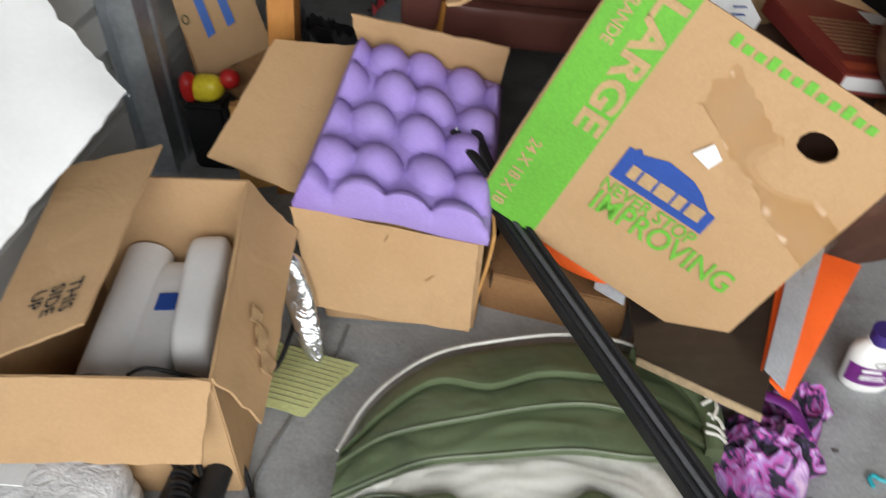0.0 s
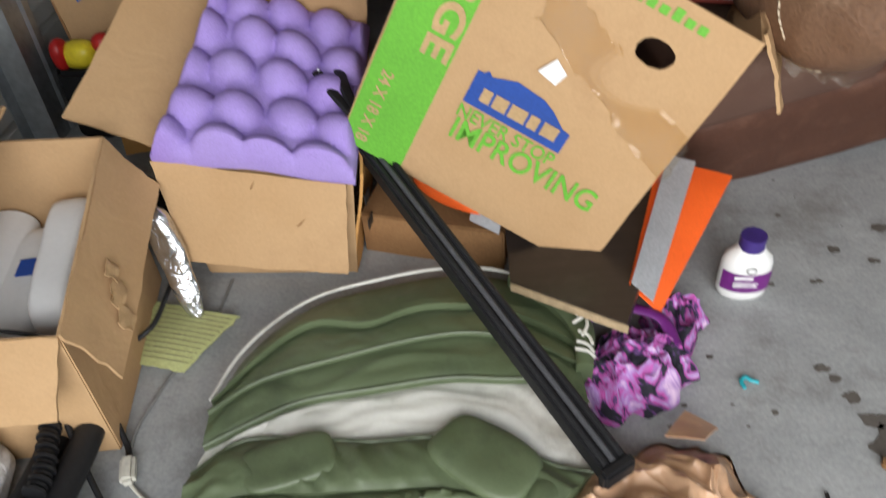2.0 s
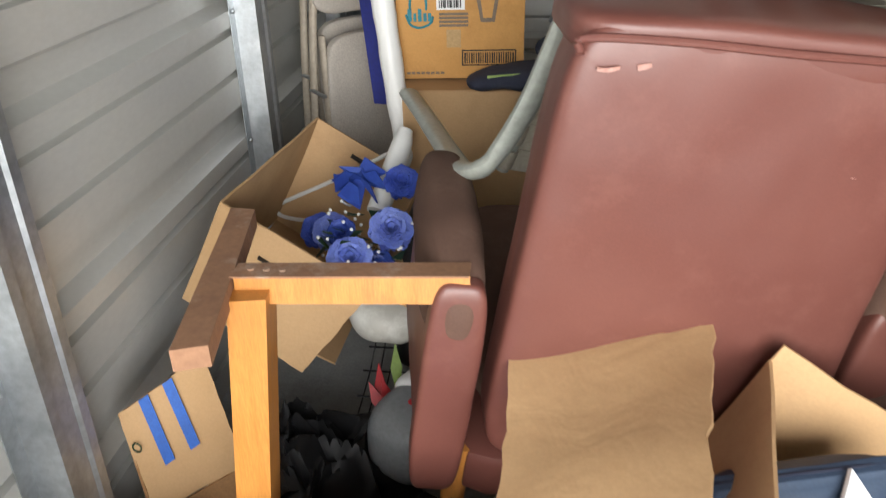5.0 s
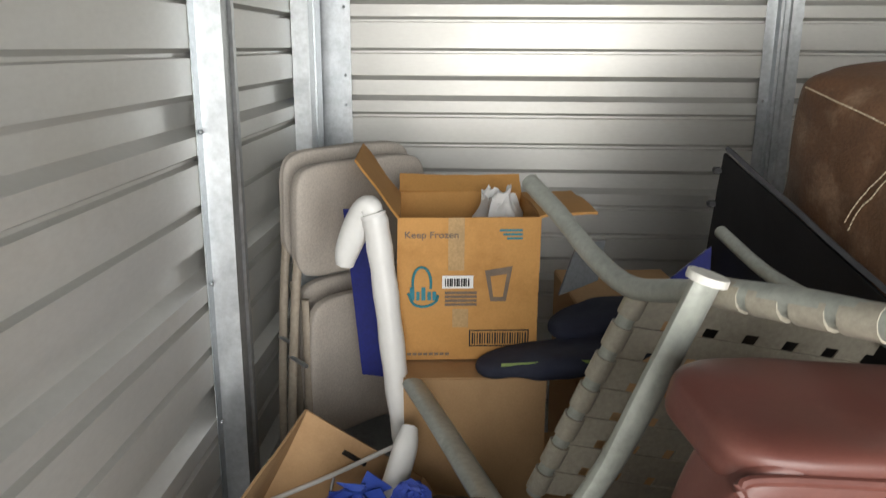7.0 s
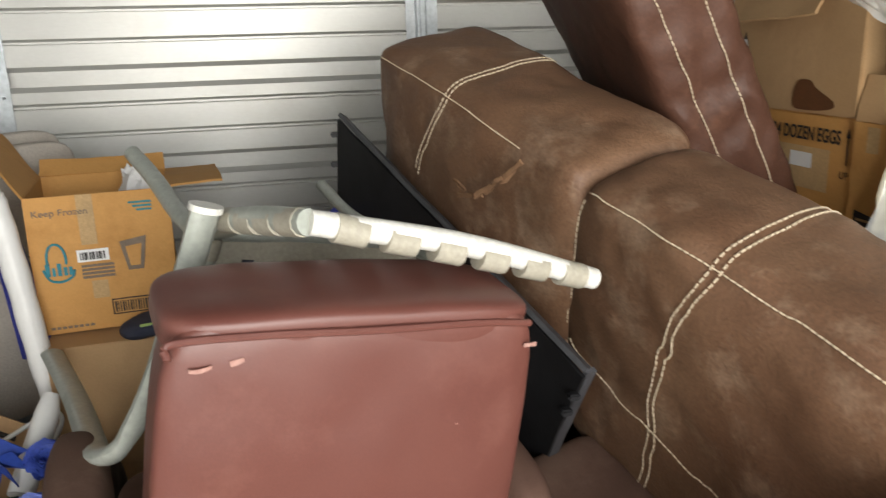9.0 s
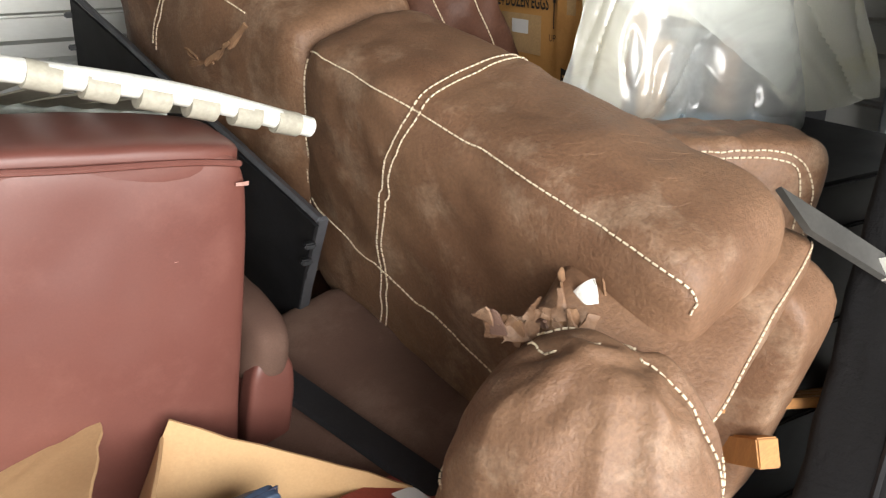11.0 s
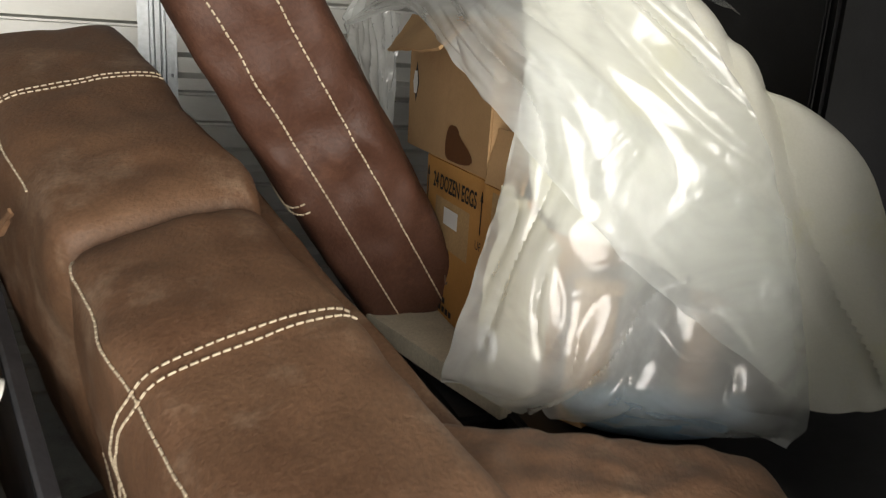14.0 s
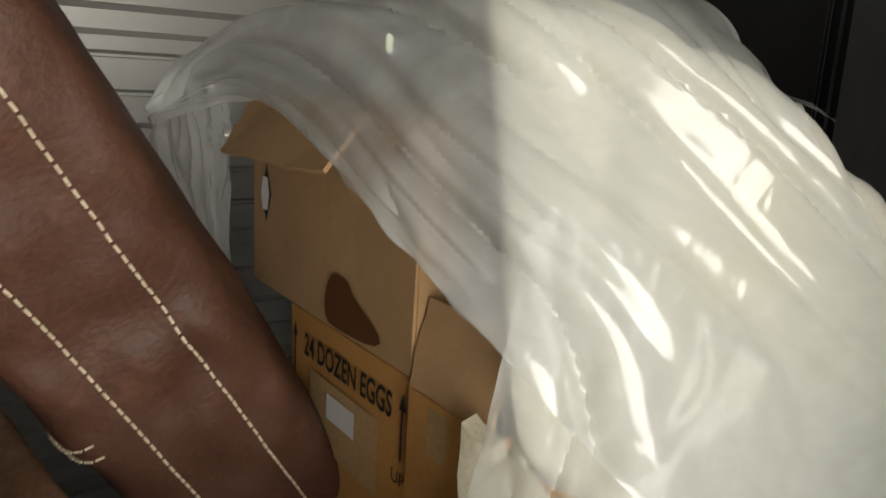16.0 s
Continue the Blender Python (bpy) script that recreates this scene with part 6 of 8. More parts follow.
solo("bin_bag", crumpled((0.52, 2.50, lambda a: 0.17 + 0.03 * math.sin(2 * a + 1)), 0.16, 36, 9, 12), BLACK_CLOTH, "heap of dark cloth behind the foam box", "cloth")
solo("bin_bag", crumpled((0.86, 2.24, lambda a: 0.10 + 0.02 * math.sin(2 * a + 1)), 0.10, 30, 5, 12), BLACK_CLOTH, "dark cloth between the boxes", "cloth")
solo("black_bag", puff(V(0.485, 3.06, 0.36), (V(1, 0, 0), V(0, 1, 0), V(0.1, 0, 1)), (0.13, 0.24, 0.42), 4, 22, 0.015, 3), BLACK_PLASTIC, "black plastic sack with a red edge beside the armchair", "sack")
solo("red_cord", tube([V(0.435, 2.93, 0.44), V(0.445, 2.93, 0.40), V(0.455, 2.92, 0.33)], 0.004, 6), RED, "thin red cord hanging on the sack", "cord")
basket = thing("wire_basket", (0.46, 2.86, 0.02), "black wire mesh basket lying on the floor", "wire basket")
for k in range(13):
    x = 0.34 + 0.024 * k
    part("wire", tube([V(x, 2.74, 0.10), V(x + 0.005, 3.05, 0.16), V(x + 0.006, 3.09, 0.34)], 0.0018, 5, n=4), BLACK_PLASTIC, basket)
for k in range(5):
    f = k / 4
    part("wire", tube([lerp(V(0.33, 2.74, 0.10), V(0.33, 3.05, 0.16), f), lerp(V(0.64, 2.74, 0.10), V(0.64, 3.05, 0.16), f)], 0.0026, 5, n=2), BLACK_PLASTIC, basket)
jug = thing("drink_jug", (0.51, 2.72, 0.12), "grey translucent plastic drink jug with fruit label, lying down", "jug")
part("body", puff(V(0.515, 2.725, 0.205), (V(0.55, 0.8, 0.05), V(-0.8, 0.55, 0.0), V(0, 0, 1)), (0.25, 0.17, 0.17), 3, 22, 0.002, 1), GREY_PLASTIC, jug)
part("label", puff(V(0.535, 2.75, 0.207), (V(0.55, 0.8, 0.05), V(-0.8, 0.55, 0.0), V(0, 0, 1)), (0.10, 0.176, 0.176), 5, 20, 0.0, 1), PAPER, jug, "white label with fruit")
for k in range(7):
    bm = bmesh.new()
    bmesh.ops.create_uvsphere(bm, u_segments=8, v_segments=6, radius=0.012, matrix=Matrix.Translation(V(0.50 + 0.012 * k, 2.69 + 0.010 * (k % 3), 0.288 - 0.004 * (k % 2))) @ Matrix.Diagonal((1, 1, 0.25, 1)))
    part("fruit_print", bm, (PETAL_RED, LEAF_LIGHT, YELLOW)[k % 3], jug)
plant = thing("artificial_leaf", (0.44, 2.85, 0.1), "artificial red and green leaves on the floor", "artificial plant")
for k, (a, b, mt) in enumerate(((V(0.44, 2.83, 0.20), V(0.43, 2.88, 0.29), LEAF_LIGHT), (V(0.41, 2.80, 0.18), V(0.395, 2.86, 0.25), PETAL_RED), (V(0.42, 2.78, 0.17), V(0.38, 2.82, 0.23), PETAL_RED), (V(0.43, 2.80, 0.17), V(0.41, 2.82, 0.24), PETAL_RED))):
    s_ = (b - a).cross(V(0.3, -0.9, 0.2)).normalized() * 0.013
    m_ = lerp(a, b, 0.5)
    bm = slab(a - s_ * 0.3, a + s_ * 0.3, m_ + s_, m_ - s_, 0.003, 3, 4)
    slab(m_ - s_, m_ + s_, b + s_ * 0.05, b - s_ * 0.05, 0.003, 3, 4, bm=bm)
    part("leaf", bm, mt, plant)
solo("paper_sheet", slab(V(0.47, 2.90, 0.18), V(0.56, 2.91, 0.18), V(0.56, 2.98, 0.24), V(0.47, 2.97, 0.24), 0.002, 6, 6, 0.008, 3), PAPER, "sheet of white paper on the basket", "paper")

tape_box = thing("taped_box", (0.08, 2.55, 0.0), "torn cardboard box with strips of blue tape by the wall", "cardboard box")
t1, t2, t3, t4 = V(0.004, 2.50, 0.375), V(0.14, 2.58, 0.455), V(0.20, 2.55, 0.23), V(0.05, 2.46, 0.175)
part("panel", slab(t1, t2, t3, t4, 0.005, 10, 8, 0.006, 1, ragged=0.004), CARD, tape_box)
# The lower and side panels take the deeper brown.
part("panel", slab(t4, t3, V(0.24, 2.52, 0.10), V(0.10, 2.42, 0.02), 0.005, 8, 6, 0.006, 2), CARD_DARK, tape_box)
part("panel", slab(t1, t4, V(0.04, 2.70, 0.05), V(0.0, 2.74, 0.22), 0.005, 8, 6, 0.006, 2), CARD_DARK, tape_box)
tn = (t2 - t1).cross(t4 - t1).normalized()
if tn.y > 0:
    tn = -tn
for f in (0.30, 0.58):
    a, b = lerp(t1, t2, f), lerp(t4, t3, f + 0.05)
    d = (t2 - t1).normalized() * 0.010
    part("tape", slab(a - d + tn * 0.009, a + d + tn * 0.009, lerp(a, b, 0.62) + d + tn * 0.009, lerp(a, b, 0.62) - d + tn * 0.009, 0.002, 3, 8, 0.003, 3), BLUE_TAPE, tape_box, "blue tape strip")
part("stamp", tube([lerp(t1, t4, 0.35) + (t2 - t1) * 0.08 + tn * 0.010 + V(0.008 * math.cos(a), 0, 0.010 * math.sin(a)) for a in (2 * math.pi * k / 10 for k in range(11))], 0.0015, 5, n=2), LEAF, tape_box, "dark printed ring")
toy = thing("toy", (0.10, 2.33, 0.06), "yellow and red plastic toy on the floor", "toy")
part("body", puff(V(0.09, 2.40, 0.195), (V(1, -0.2, 0.1), V(0.2, 1, 0), V(0, 0, 1)), (0.085, 0.06, 0.06), 2.4, 14), YELLOW, toy)
part("head", puff(V(0.145, 2.41, 0.215), (V(1, 0, 0), V(0, 1, 0), V(0, 0, 1)), (0.045, 0.045, 0.045), 2, 12), RED, toy)
part("base", puff(V(0.055, 2.39, 0.20), (V(1, 0, 0), V(0, 1, 0), V(0, 0, 1)), (0.035, 0.05, 0.07), 2.4, 12), RED, toy)
part("stand", brick(V(0.09, 2.40, 0.085), (0.10, 0.08, 0.17), None, 0.01), BLACK_PLASTIC, toy)
solo("orange_box", slab(V(0.185, 2.28, 0.02), V(0.255, 2.30, 0.02), V(0.255, 2.33, 0.22), V(0.18, 2.31, 0.21), 0.03, 4, 6, 0.002), CARD_WARM, "small bright orange cardboard box", "box")

# ---- white torn board and towel near the door ----
solo("white_board", slab(V(-0.02, 1.84, 0.68), V(0.06, 1.95, 0.62), V(0.215, 1.892, 0.470), V(0.10, 1.62, 0.33), 0.006, 18, 18, 0.03, 6, ragged=0.006), PAPER, "torn white foam board leaning on the boxes", "foam board")
towel = thing("towel", (0.2, 1.42, 0.05), "folded white towel with fluffy edge", "towel")
part("fold", puff(V(0.18, 1.44, 0.085), (V(1, 0.1, 0), V(-0.1, 1, 0), V(0, 0, 1)), (0.26, 0.14, 0.08), 4, 26, 0.012, 2), TOWEL, towel)
part("label", slab(V(0.10, 1.48, 0.130), V(0.19, 1.488, 0.132), V(0.195, 1.43, 0.130), V(0.10, 1.425, 0.130), 0.003, 3, 3), PAPER, towel, "white paper label")
part("fold", puff(V(0.18, 1.44, 0.035), (V(1, 0.1, 0), V(-0.1, 1, 0), V(0, 0, 1)), (0.28, 0.16, 0.06), 4, 20, 0.010, 3), TOWEL, towel)

# ---- vacuum hoses, cords and plug ----
vac = thing("vacuum_cleaner", (0.40, 1.45, 0.0), "black vacuum cleaner wands and hose with a grey body", "vacuum cleaner")
part("wand", tube([V(0.40, 1.66, 0.05), V(0.415, 1.50, 0.055), V(0.41, 1.30, 0.06)], 0.021, 14), BLACK_PLASTIC, vac)
part("wand", tube([V(0.35, 1.66, 0.035), V(0.36, 1.50, 0.035), V(0.352, 1.28, 0.04)], 0.023, 14), BLACK_PLASTIC, vac)
bm = bmesh.new()
for k in range(34):
    p = lerp(V(0.375, 1.70, 0.075), V(0.385, 1.42, 0.085), k / 33) + V(0.012 * math.sin(k * 0.25), 0, 0)
    tube([p, p + V(0, -0.0045, 0)], 0.0165 if k % 2 else 0.0135, 10, bm=bm, n=1)
tagged(part("hose", bm, BLACK_PLASTIC, vac, "ribbed black hose"), kind="stuff")
part("body", puff(V(0.40, 1.325, 0.055), (V(1, 0, 0), V(0, 1, 0), V(0, 0, 1)), (0.16, 0.14, 0.10), 3, 20, 0.001), GREY_PLASTIC, vac, "grey plastic body")
part("clip", brick(V(0.375, 1.555, 0.09), (0.05, 0.04, 0.035), pose(0, 0, 0, 0, 0, 25).to_3x3(), 0.008), BLACK_PLASTIC, vac)
part("tag", slab(V(0.325, 1.605, 0.105), V(0.39, 1.585, 0.108), V(0.385, 1.560, 0.112), V(0.32, 1.575, 0.112), 0.001, 6, 4, 0.004, 2), PAPER, vac, "white warning tag with bars of print")
for k in range(3):
    part("tag_bar", slab(V(0.330, 1.599 - 0.007 * k, 0.113), V(0.380, 1.583 - 0.007 * k, 0.116), V(0.380, 1.581 - 0.007 * k, 0.116), V(0.330, 1.597 - 0.007 * k, 0.113), 0.0008, 2, 1), GREY_PRINT, vac)
part("cap", tube([V(0.352, 1.66, 0.10), V(0.36, 1.62, 0.10)], lambda f: 0.006 + 0.016 * f, 12), GREY_PLASTIC, vac)
cord = thing("extension_lead", (0.45, 1.5, 0.0), "grey power cord with a clear plug lying on the floor", "power cord")
part("cable", tube([V(0.36, 1.60, 0.09), V(0.41, 1.59, 0.05), V(0.45, 1.545, 0.012), V(0.463, 1.517, 0.008)], 0.0045, 8), BLACK_PLASTIC, cord)
part("plug", brick(V(0.469, 1.50, 0.011), (0.022, 0.045, 0.02), pose(0, 0, 0, 0, 0, 18).to_3x3(), 0.005), CORD_WHITE, cord, "pale plug")
part("cable", tube([V(0.478, 1.48, 0.006), V(0.50, 1.462, 0.005), V(0.532, 1.441, 0.004), V(0.579, 1.409, 0.004), V(0.603, 1.387, 0.004), V(0.585, 1.351, 0.004), V(0.552, 1.364, 0.008), V(0.546, 1.389, 0.008), V(0.583, 1.392, 0.008), V(0.605, 1.36, 0.004), V(0.594, 1.30, 0.004), V(0.60, 1.2, 0.004)], 0.0028, 8), CORD_WHITE, cord)
part("cable", tube([V(0.463, 1.519, 0.004), V(0.453, 1.57, 0.004), V(0.468, 1.657, 0.004), V(0.482, 1.70, 0.004), V(0.50, 1.76, 0.004), V(0.513, 1.817, 0.004), V(0.517, 1.90, 0.004)], 0.0028, 8), CORD_GREY, cord)
solo("power_cable", tube([V(0.371, 1.558, 0.09), V(0.412, 1.497, 0.05), V(0.464, 1.432, 0.012), V(0.513, 1.371, 0.006), V(0.542, 1.307, 0.006), V(0.55, 1.2, 0.006)], 0.0045, 8), BLACK_PLASTIC, "thick black cable on the floor", "cable")
solo("power_cable", tube([V(0.40, 1.72, 0.03), V(0.435, 1.75, 0.05), V(0.44, 1.82, 0.06), V(0.425, 1.88, 0.03)], 0.0045, 8), BLACK_PLASTIC, "looped black cable beside the box", "cable")
solo("foil", puff(V(0.462, 1.83, 0.10), (V(0.3, -0.4, -1), V(1, 0.2, 0.2), V(0, 1, -0.3)), (0.20, 0.05, 0.025), 2.2, 22, 0.018, 7), FOIL, "crumpled silver foil wrapper hanging by the box", "foil")
NN = [V(0.398, 1.836, 0.012), V(0.563, 1.791, 0.022), V(0.495, 1.681, 0.008), V(0.388, 1.700, 0.008)]
note = thing("note_paper", (0.46, 1.75, 0.0), "crumpled yellow-green ruled note paper on the floor", "paper")
part("sheet", slab(*NN, 0.0012, 16, 14, 0.010, 3, ragged=0.003), NOTE, note)
for k in range(11):
    f = 0.07 + 0.08 * k
    a, b = lerp(lerp(NN[0], NN[3], f), lerp(NN[1], NN[2], f), 0.04), lerp(lerp(NN[0], NN[3], f), lerp(NN[1], NN[2], f), 0.96)
    n_ = (NN[1] - NN[0]).cross(NN[3] - NN[0]).normalized()
    n_ = n_ if n_.z > 0 else -n_
    line = [p + n_ * (noise.noise((p) * 6 + V(0, 11.1, 0)) * 0.010 * (1 if (NN[1] - NN[0]).cross(NN[3] - NN[0]).z > 0 else -1) + 0.0012) for p in (lerp(a, b, i / 10) for i in range(11))]
    part("ruled_line", tube(line, 0.0006, 4, n=1), GREY_PRINT, note)

# ---- folded olive and white inflatable on the floor ----
raft = thing("inflatable_bed", (0.85, 1.58, 0.0), "deflated olive and white inflatable bed folded on the floor", "inflatable bed")


def resample(pts, n):
    line = smooth_path([V(*p) for p in pts], 12)
    acc = [0.0]
    for a, b in zip(line, line[1:]):
        acc.append(acc[-1] + (b - a).length)
    out, k = [], 0
    for i in range(n + 1):
        t = acc[-1] * i / n
        while k < len(line) - 2 and acc[k + 1] < t:
            k += 1
        f = (t - acc[k]) / max(1e-9, acc[k + 1] - acc[k])
        out.append(lerp(line[k], line[k + 1], f))
    return out


def ribbon(far_, near_, z_far, z_near, arch, fold, seed, n=70, m=26, skirt=True, freq=14.0):
    """A band of vinyl between two lines on the floor, puffed up between them, wrinkled, closed down to the floor."""
    a, b = resample([(x, y, 0) for x, y in far_], n), resample([(x, y, 0) for x, y in near_], n)
    bm = bmesh.new()
    grid = []
    for i in range(n + 1):
        row = []
        for j in range(m + 1):
            v = j / m
            p = lerp(a[i], b[i], v)
            z = z_far + (z_near - z_far) * v + arch * math.sin(math.pi * v) ** 0.8
            d = (b[i] - a[i]).normalized() if (b[i] - a[i]).length > 1e-6 else V(0, 1, 0)
            t = V(-d.y, d.x, 0)
            q = V(p.dot(t) * freq * 0.35, p.dot(d) * freq * 1.6, seed * 4.3)
            w = (1 - abs(noise.noise(q)) * 2.2) * 0.6 + 0.4 * noise.noise(q * 2.7)
            e = min(1.0, 6 * min(v, 1 - v) + 0.15)
            row.append(bm.verts.new((p.x, p.y, max(0.004, z + fold * w * e))))
        if skirt:
            row.insert(0, bm.verts.new((a[i].x, a[i].y, 0.003)))
            row.append(bm.verts.new((b[i].x, b[i].y, 0.003)))
        grid.append(row)
    for r0, r1 in zip(grid, grid[1:]):
        for j in range(len(r0) - 1):
            bm.faces.new((r0[j], r1[j], r1[j + 1], r0[j + 1]))
    if skirt:
        bm.faces.new(grid[0])
        bm.faces.new(grid[-1][::-1])
    return bm


L_top = [(0.580, 1.585), (0.602, 1.672), (0.645, 1.745), (0.704, 1.80), (0.783, 1.834), (0.894, 1.866), (0.988, 1.866), (1.065, 1.835), (1.118, 1.785), (1.140, 1.715)]
L_g1 = [(0.587, 1.578), (0.643, 1.672), (0.708, 1.735), (0.792, 1.734), (0.878, 1.772), (0.986, 1.772), (1.059, 1.74), (1.125, 1.69)]
L_g2 = [(0.585, 1.560), (0.649, 1.620), (0.761, 1.666), (0.879, 1.707), (0.967, 1.719), (1.053, 1.70), (1.12, 1.66)]
L_g3 = [(0.588, 1.512), (0.658, 1.561), (0.718, 1.594), (0.815, 1.617), (0.923, 1.640), (1.007, 1.640), (1.09, 1.64), (1.13, 1.60)]
L_w1 = [(0.582, 1.470), (0.639, 1.525), (0.726, 1.532), (0.821, 1.530), (0.912, 1.540), (1.003, 1.54), (1.075, 1.50), (1.13, 1.49)]
L_g4 = [(0.585, 1.405), (0.664, 1.440), (0.753, 1.445), (0.843, 1.453), (0.933, 1.459), (1.007, 1.443), (1.07, 1.420)]
L_g5 = [(0.583, 1.398), (0.670, 1.352), (0.745, 1.334), (0.817, 1.340), (0.872, 1.380), (0.925, 1.425), (0.990, 1.418), (1.050, 1.385)]
part("white_border", ribbon([(x * 1.0, y + 0.012) for x, y in L_top], [(x, y - 0.01) for x, y in L_g1], 0.03, 0.055, 0.004, 0.003, 1), WHITE_DIRTY, raft, "grubby white border")
part("olive_band", ribbon(L_top, L_g1, 0.046, 0.076, 0.003, 0.004, 2), GREEN_VINYL, raft, "olive vinyl band")
part("olive_band", ribbon(L_g1, L_g2, 0.060, 0.070, 0.004, 0.004, 3), GREEN_VINYL, raft, "olive vinyl band")
part("olive_band", ribbon(L_g2, L_g3, 0.062, 0.056, 0.004, 0.004, 4), GREEN_VINYL, raft, "olive vinyl band with scuffed seam")
part("white_band", ribbon(L_g3, L_w1, 0.044, 0.038, 0.004, 0.007, 5), WHITE_DIRTY, raft, "dirty white vinyl band")
part("olive_band", ribbon(L_w1, L_g4, 0.050, 0.056, 0.008, 0.009, 6, freq=16), GREEN_VINYL, raft, "crumpled olive vinyl band")
part("olive_fold", ribbon(L_g4, L_g5, 0.050, 0.022, 0.018, 0.011, 7, freq=16), GREEN_VINYL, raft, "olive vinyl folded over")
part("olive_fold", puff(V(0.715, 1.49, 0.055), (V(1, 0.4, 0), V(-0.4, 1, 0), V(0, 0, 1)), (0.13, 0.08, 0.030), 3.6, 26, 0.008, 8), GREEN_VINYL, raft)
part("olive_fold", puff(V(0.985, 1.505, 0.055), (V(1, -0.7, 0), V(0.7, 1, 0), V(0, 0, 1)), (0.15, 0.10, 0.034), 3.6, 26, 0.008, 9), GREEN_VINYL, raft)
part("olive_fold", puff(V(1.055, 1.435, 0.04), (V(0.5, 1, 0), V(1, -0.5, 0), V(0, 0, 1)), (0.12, 0.05, 0.05), 2.4, 20, 0.014, 10), GREEN_VINYL, raft)
part("white_sheet", ribbon([(0.62, 1.39), (0.75, 1.37), (0.90, 1.40), (1.05, 1.40)], [(0.665, 1.335), (0.71, 1.314), (0.79, 1.310), (0.888, 1.318), (1.01, 1.300), (1.045, 1.345)], 0.010, 0.006, 0.006, 0.006, 11), WHITE_DIRTY, raft, "white vinyl underside")
for k, l in enumerate((L_top, L_g2, L_g3, L_w1)):
    z = (0.066, 0.071, 0.058, 0.052)[k]
    part("seam", tube([V(x, y, z) for x, y in l], 0.0028, 6), (WHITE_DIRTY, GREEN_VINYL, GREEN_VINYL, GREEN_VINYL)[k], raft, "welded seam")
part("trim", ribbon([(1.045, 1.865), (1.105, 1.815), (1.145, 1.73), (1.14, 1.65)], [(1.015, 1.835), (1.075, 1.78), (1.112, 1.715), (1.115, 1.65)], 0.078, 0.080, 0.006, 0.006, 12, n=30, m=8), GREEN_VINYL, raft, "patterned olive trim")
random.seed(7)
for k in range(12):
    f = k / 11
    p = smooth_path([V(1.035, 1.848, 0.090), V(1.09, 1.80, 0.092), V(1.128, 1.725, 0.092), V(1.128, 1.66, 0.088)], 11)[min(32, int(f * 33))]
    d = V(random.uniform(-1, 1), random.uniform(-1, 1), 0).normalized() * 0.016
    part("print_bar", tube([p - d, p + V(0.004, 0.003, 0.001), p + d], 0.0028, 5, n=3), WHITE_DIRTY, raft)
part("valve", tube([V(0.985, 1.385, 0.034), V(0.985, 1.385, 0.046)], 0.036, 24, n=1), YELLOW, raft, "round yellow air valve")
part("valve_cap", tube([V(0.990, 1.387, 0.046), V(0.990, 1.387, 0.054)], 0.022, 20, n=1), YELLOW, raft)
part("valve_ring", tube([V(0.985 + 0.031 * math.cos(a), 1.385 + 0.031 * math.sin(a), 0.048) for a in (2 * math.pi * k / 16 for k in range(17))], 0.004, 6, n=2), YELLOW, raft)
part("plug", tube([V(1.036, 1.352, 0.012), V(1.038, 1.348, 0.034)], 0.013, 14, n=1), BLACK_PLASTIC, raft, "black plug")
part("tether", tube([V(1.012, 1.372, 0.045), V(1.026, 1.372, 0.048), V(1.035, 1.356, 0.036)], 0.003, 6), YELLOW, raft)

# ---- brown plastic carrier bag ----
def bag_r(a):
    pts = ((0.0, 0.165), (0.6, 0.155), (1.1, 0.165), (1.7, 0.125), (2.4, 0.150), (3.14, 0.165), (3.8, 0.14), (4.5, 0.155), (5.2, 0.19), (5.8, 0.175), (6.2832, 0.165))
    for (a0, r0), (a1, r1) in zip(pts, pts[1:]):
        if a0 <= a <= a1:
            return r0 + (r1 - r0) * (a - a0) / (a1 - a0) + 0.008 * math.sin(a * 9)
    return 0.165


def bag_dome(f, a):
    hollow = math.exp(-((f * math.cos(a) - 0.38) ** 2 + (f * math.sin(a) + 0.22) ** 2) / 0.05)
    return max(0.05, (1 - f ** 2.6)) * (1 - 0.75 * hollow)


carrier = thing("carrier_bag", (1.215, 1.42, 0.0), "crumpled brown plastic carrier bag on the floor", "carrier bag")
bm = bmesh.new()
rows_ = []
NB, NR = 200, 90
for j in range(1, NR + 1):
    f = j / NR
    row = []
    for i in range(NB):
        a = 2 * math.pi * i / NB
        x, y = math.cos(a) * bag_r(a) * f, math.sin(a) * bag_r(a) * f
        al, ac = x * 0.80 - y * 0.60, x * 0.60 + y * 0.80
        w = noise.noise(V(x * 9, y * 9, 2.0)) * 0.5
        h = 0.0
        for amp, fa, fc in ((0.50, 4.0, 11.0), (0.26, 9.0, 24.0), (0.13, 22.0, 46.0)):
            h += amp * (1 - abs(noise.noise(V(al * fa + w, ac * fc + w * 2, fa))) * 2.4)
        z = 0.105 * bag_dome(f, a) * (0.42 + 0.62 * h)
        row.append(bm.verts.new((1.215 + x + 0.010 * noise.noise(V(x * 30, y * 30, 7)), 1.42 + y + 0.010 * noise.noise(V(x * 30, y * 30, 9)), max(0.004, z))))
    rows_.append(row)
for r0, r1 in zip(rows_, rows_[1:]):
    for i in range(NB):
        bm.faces.new((r0[i], r0[(i + 1) % NB], r1[(i + 1) % NB], r1[i]))
bm.faces.new(rows_[0])
bm.faces.new(rows_[-1][::-1])
part("bag", bm, BROWN_BAG, carrier)
part("handle", slab(V(1.08, 1.37, 0.02), V(1.11, 1.345, 0.03), V(1.20, 1.29, 0.015), V(1.18, 1.275, 0.01), 0.002, 14, 6, 0.014, 4), BROWN_BAG, carrier, "loop handle")
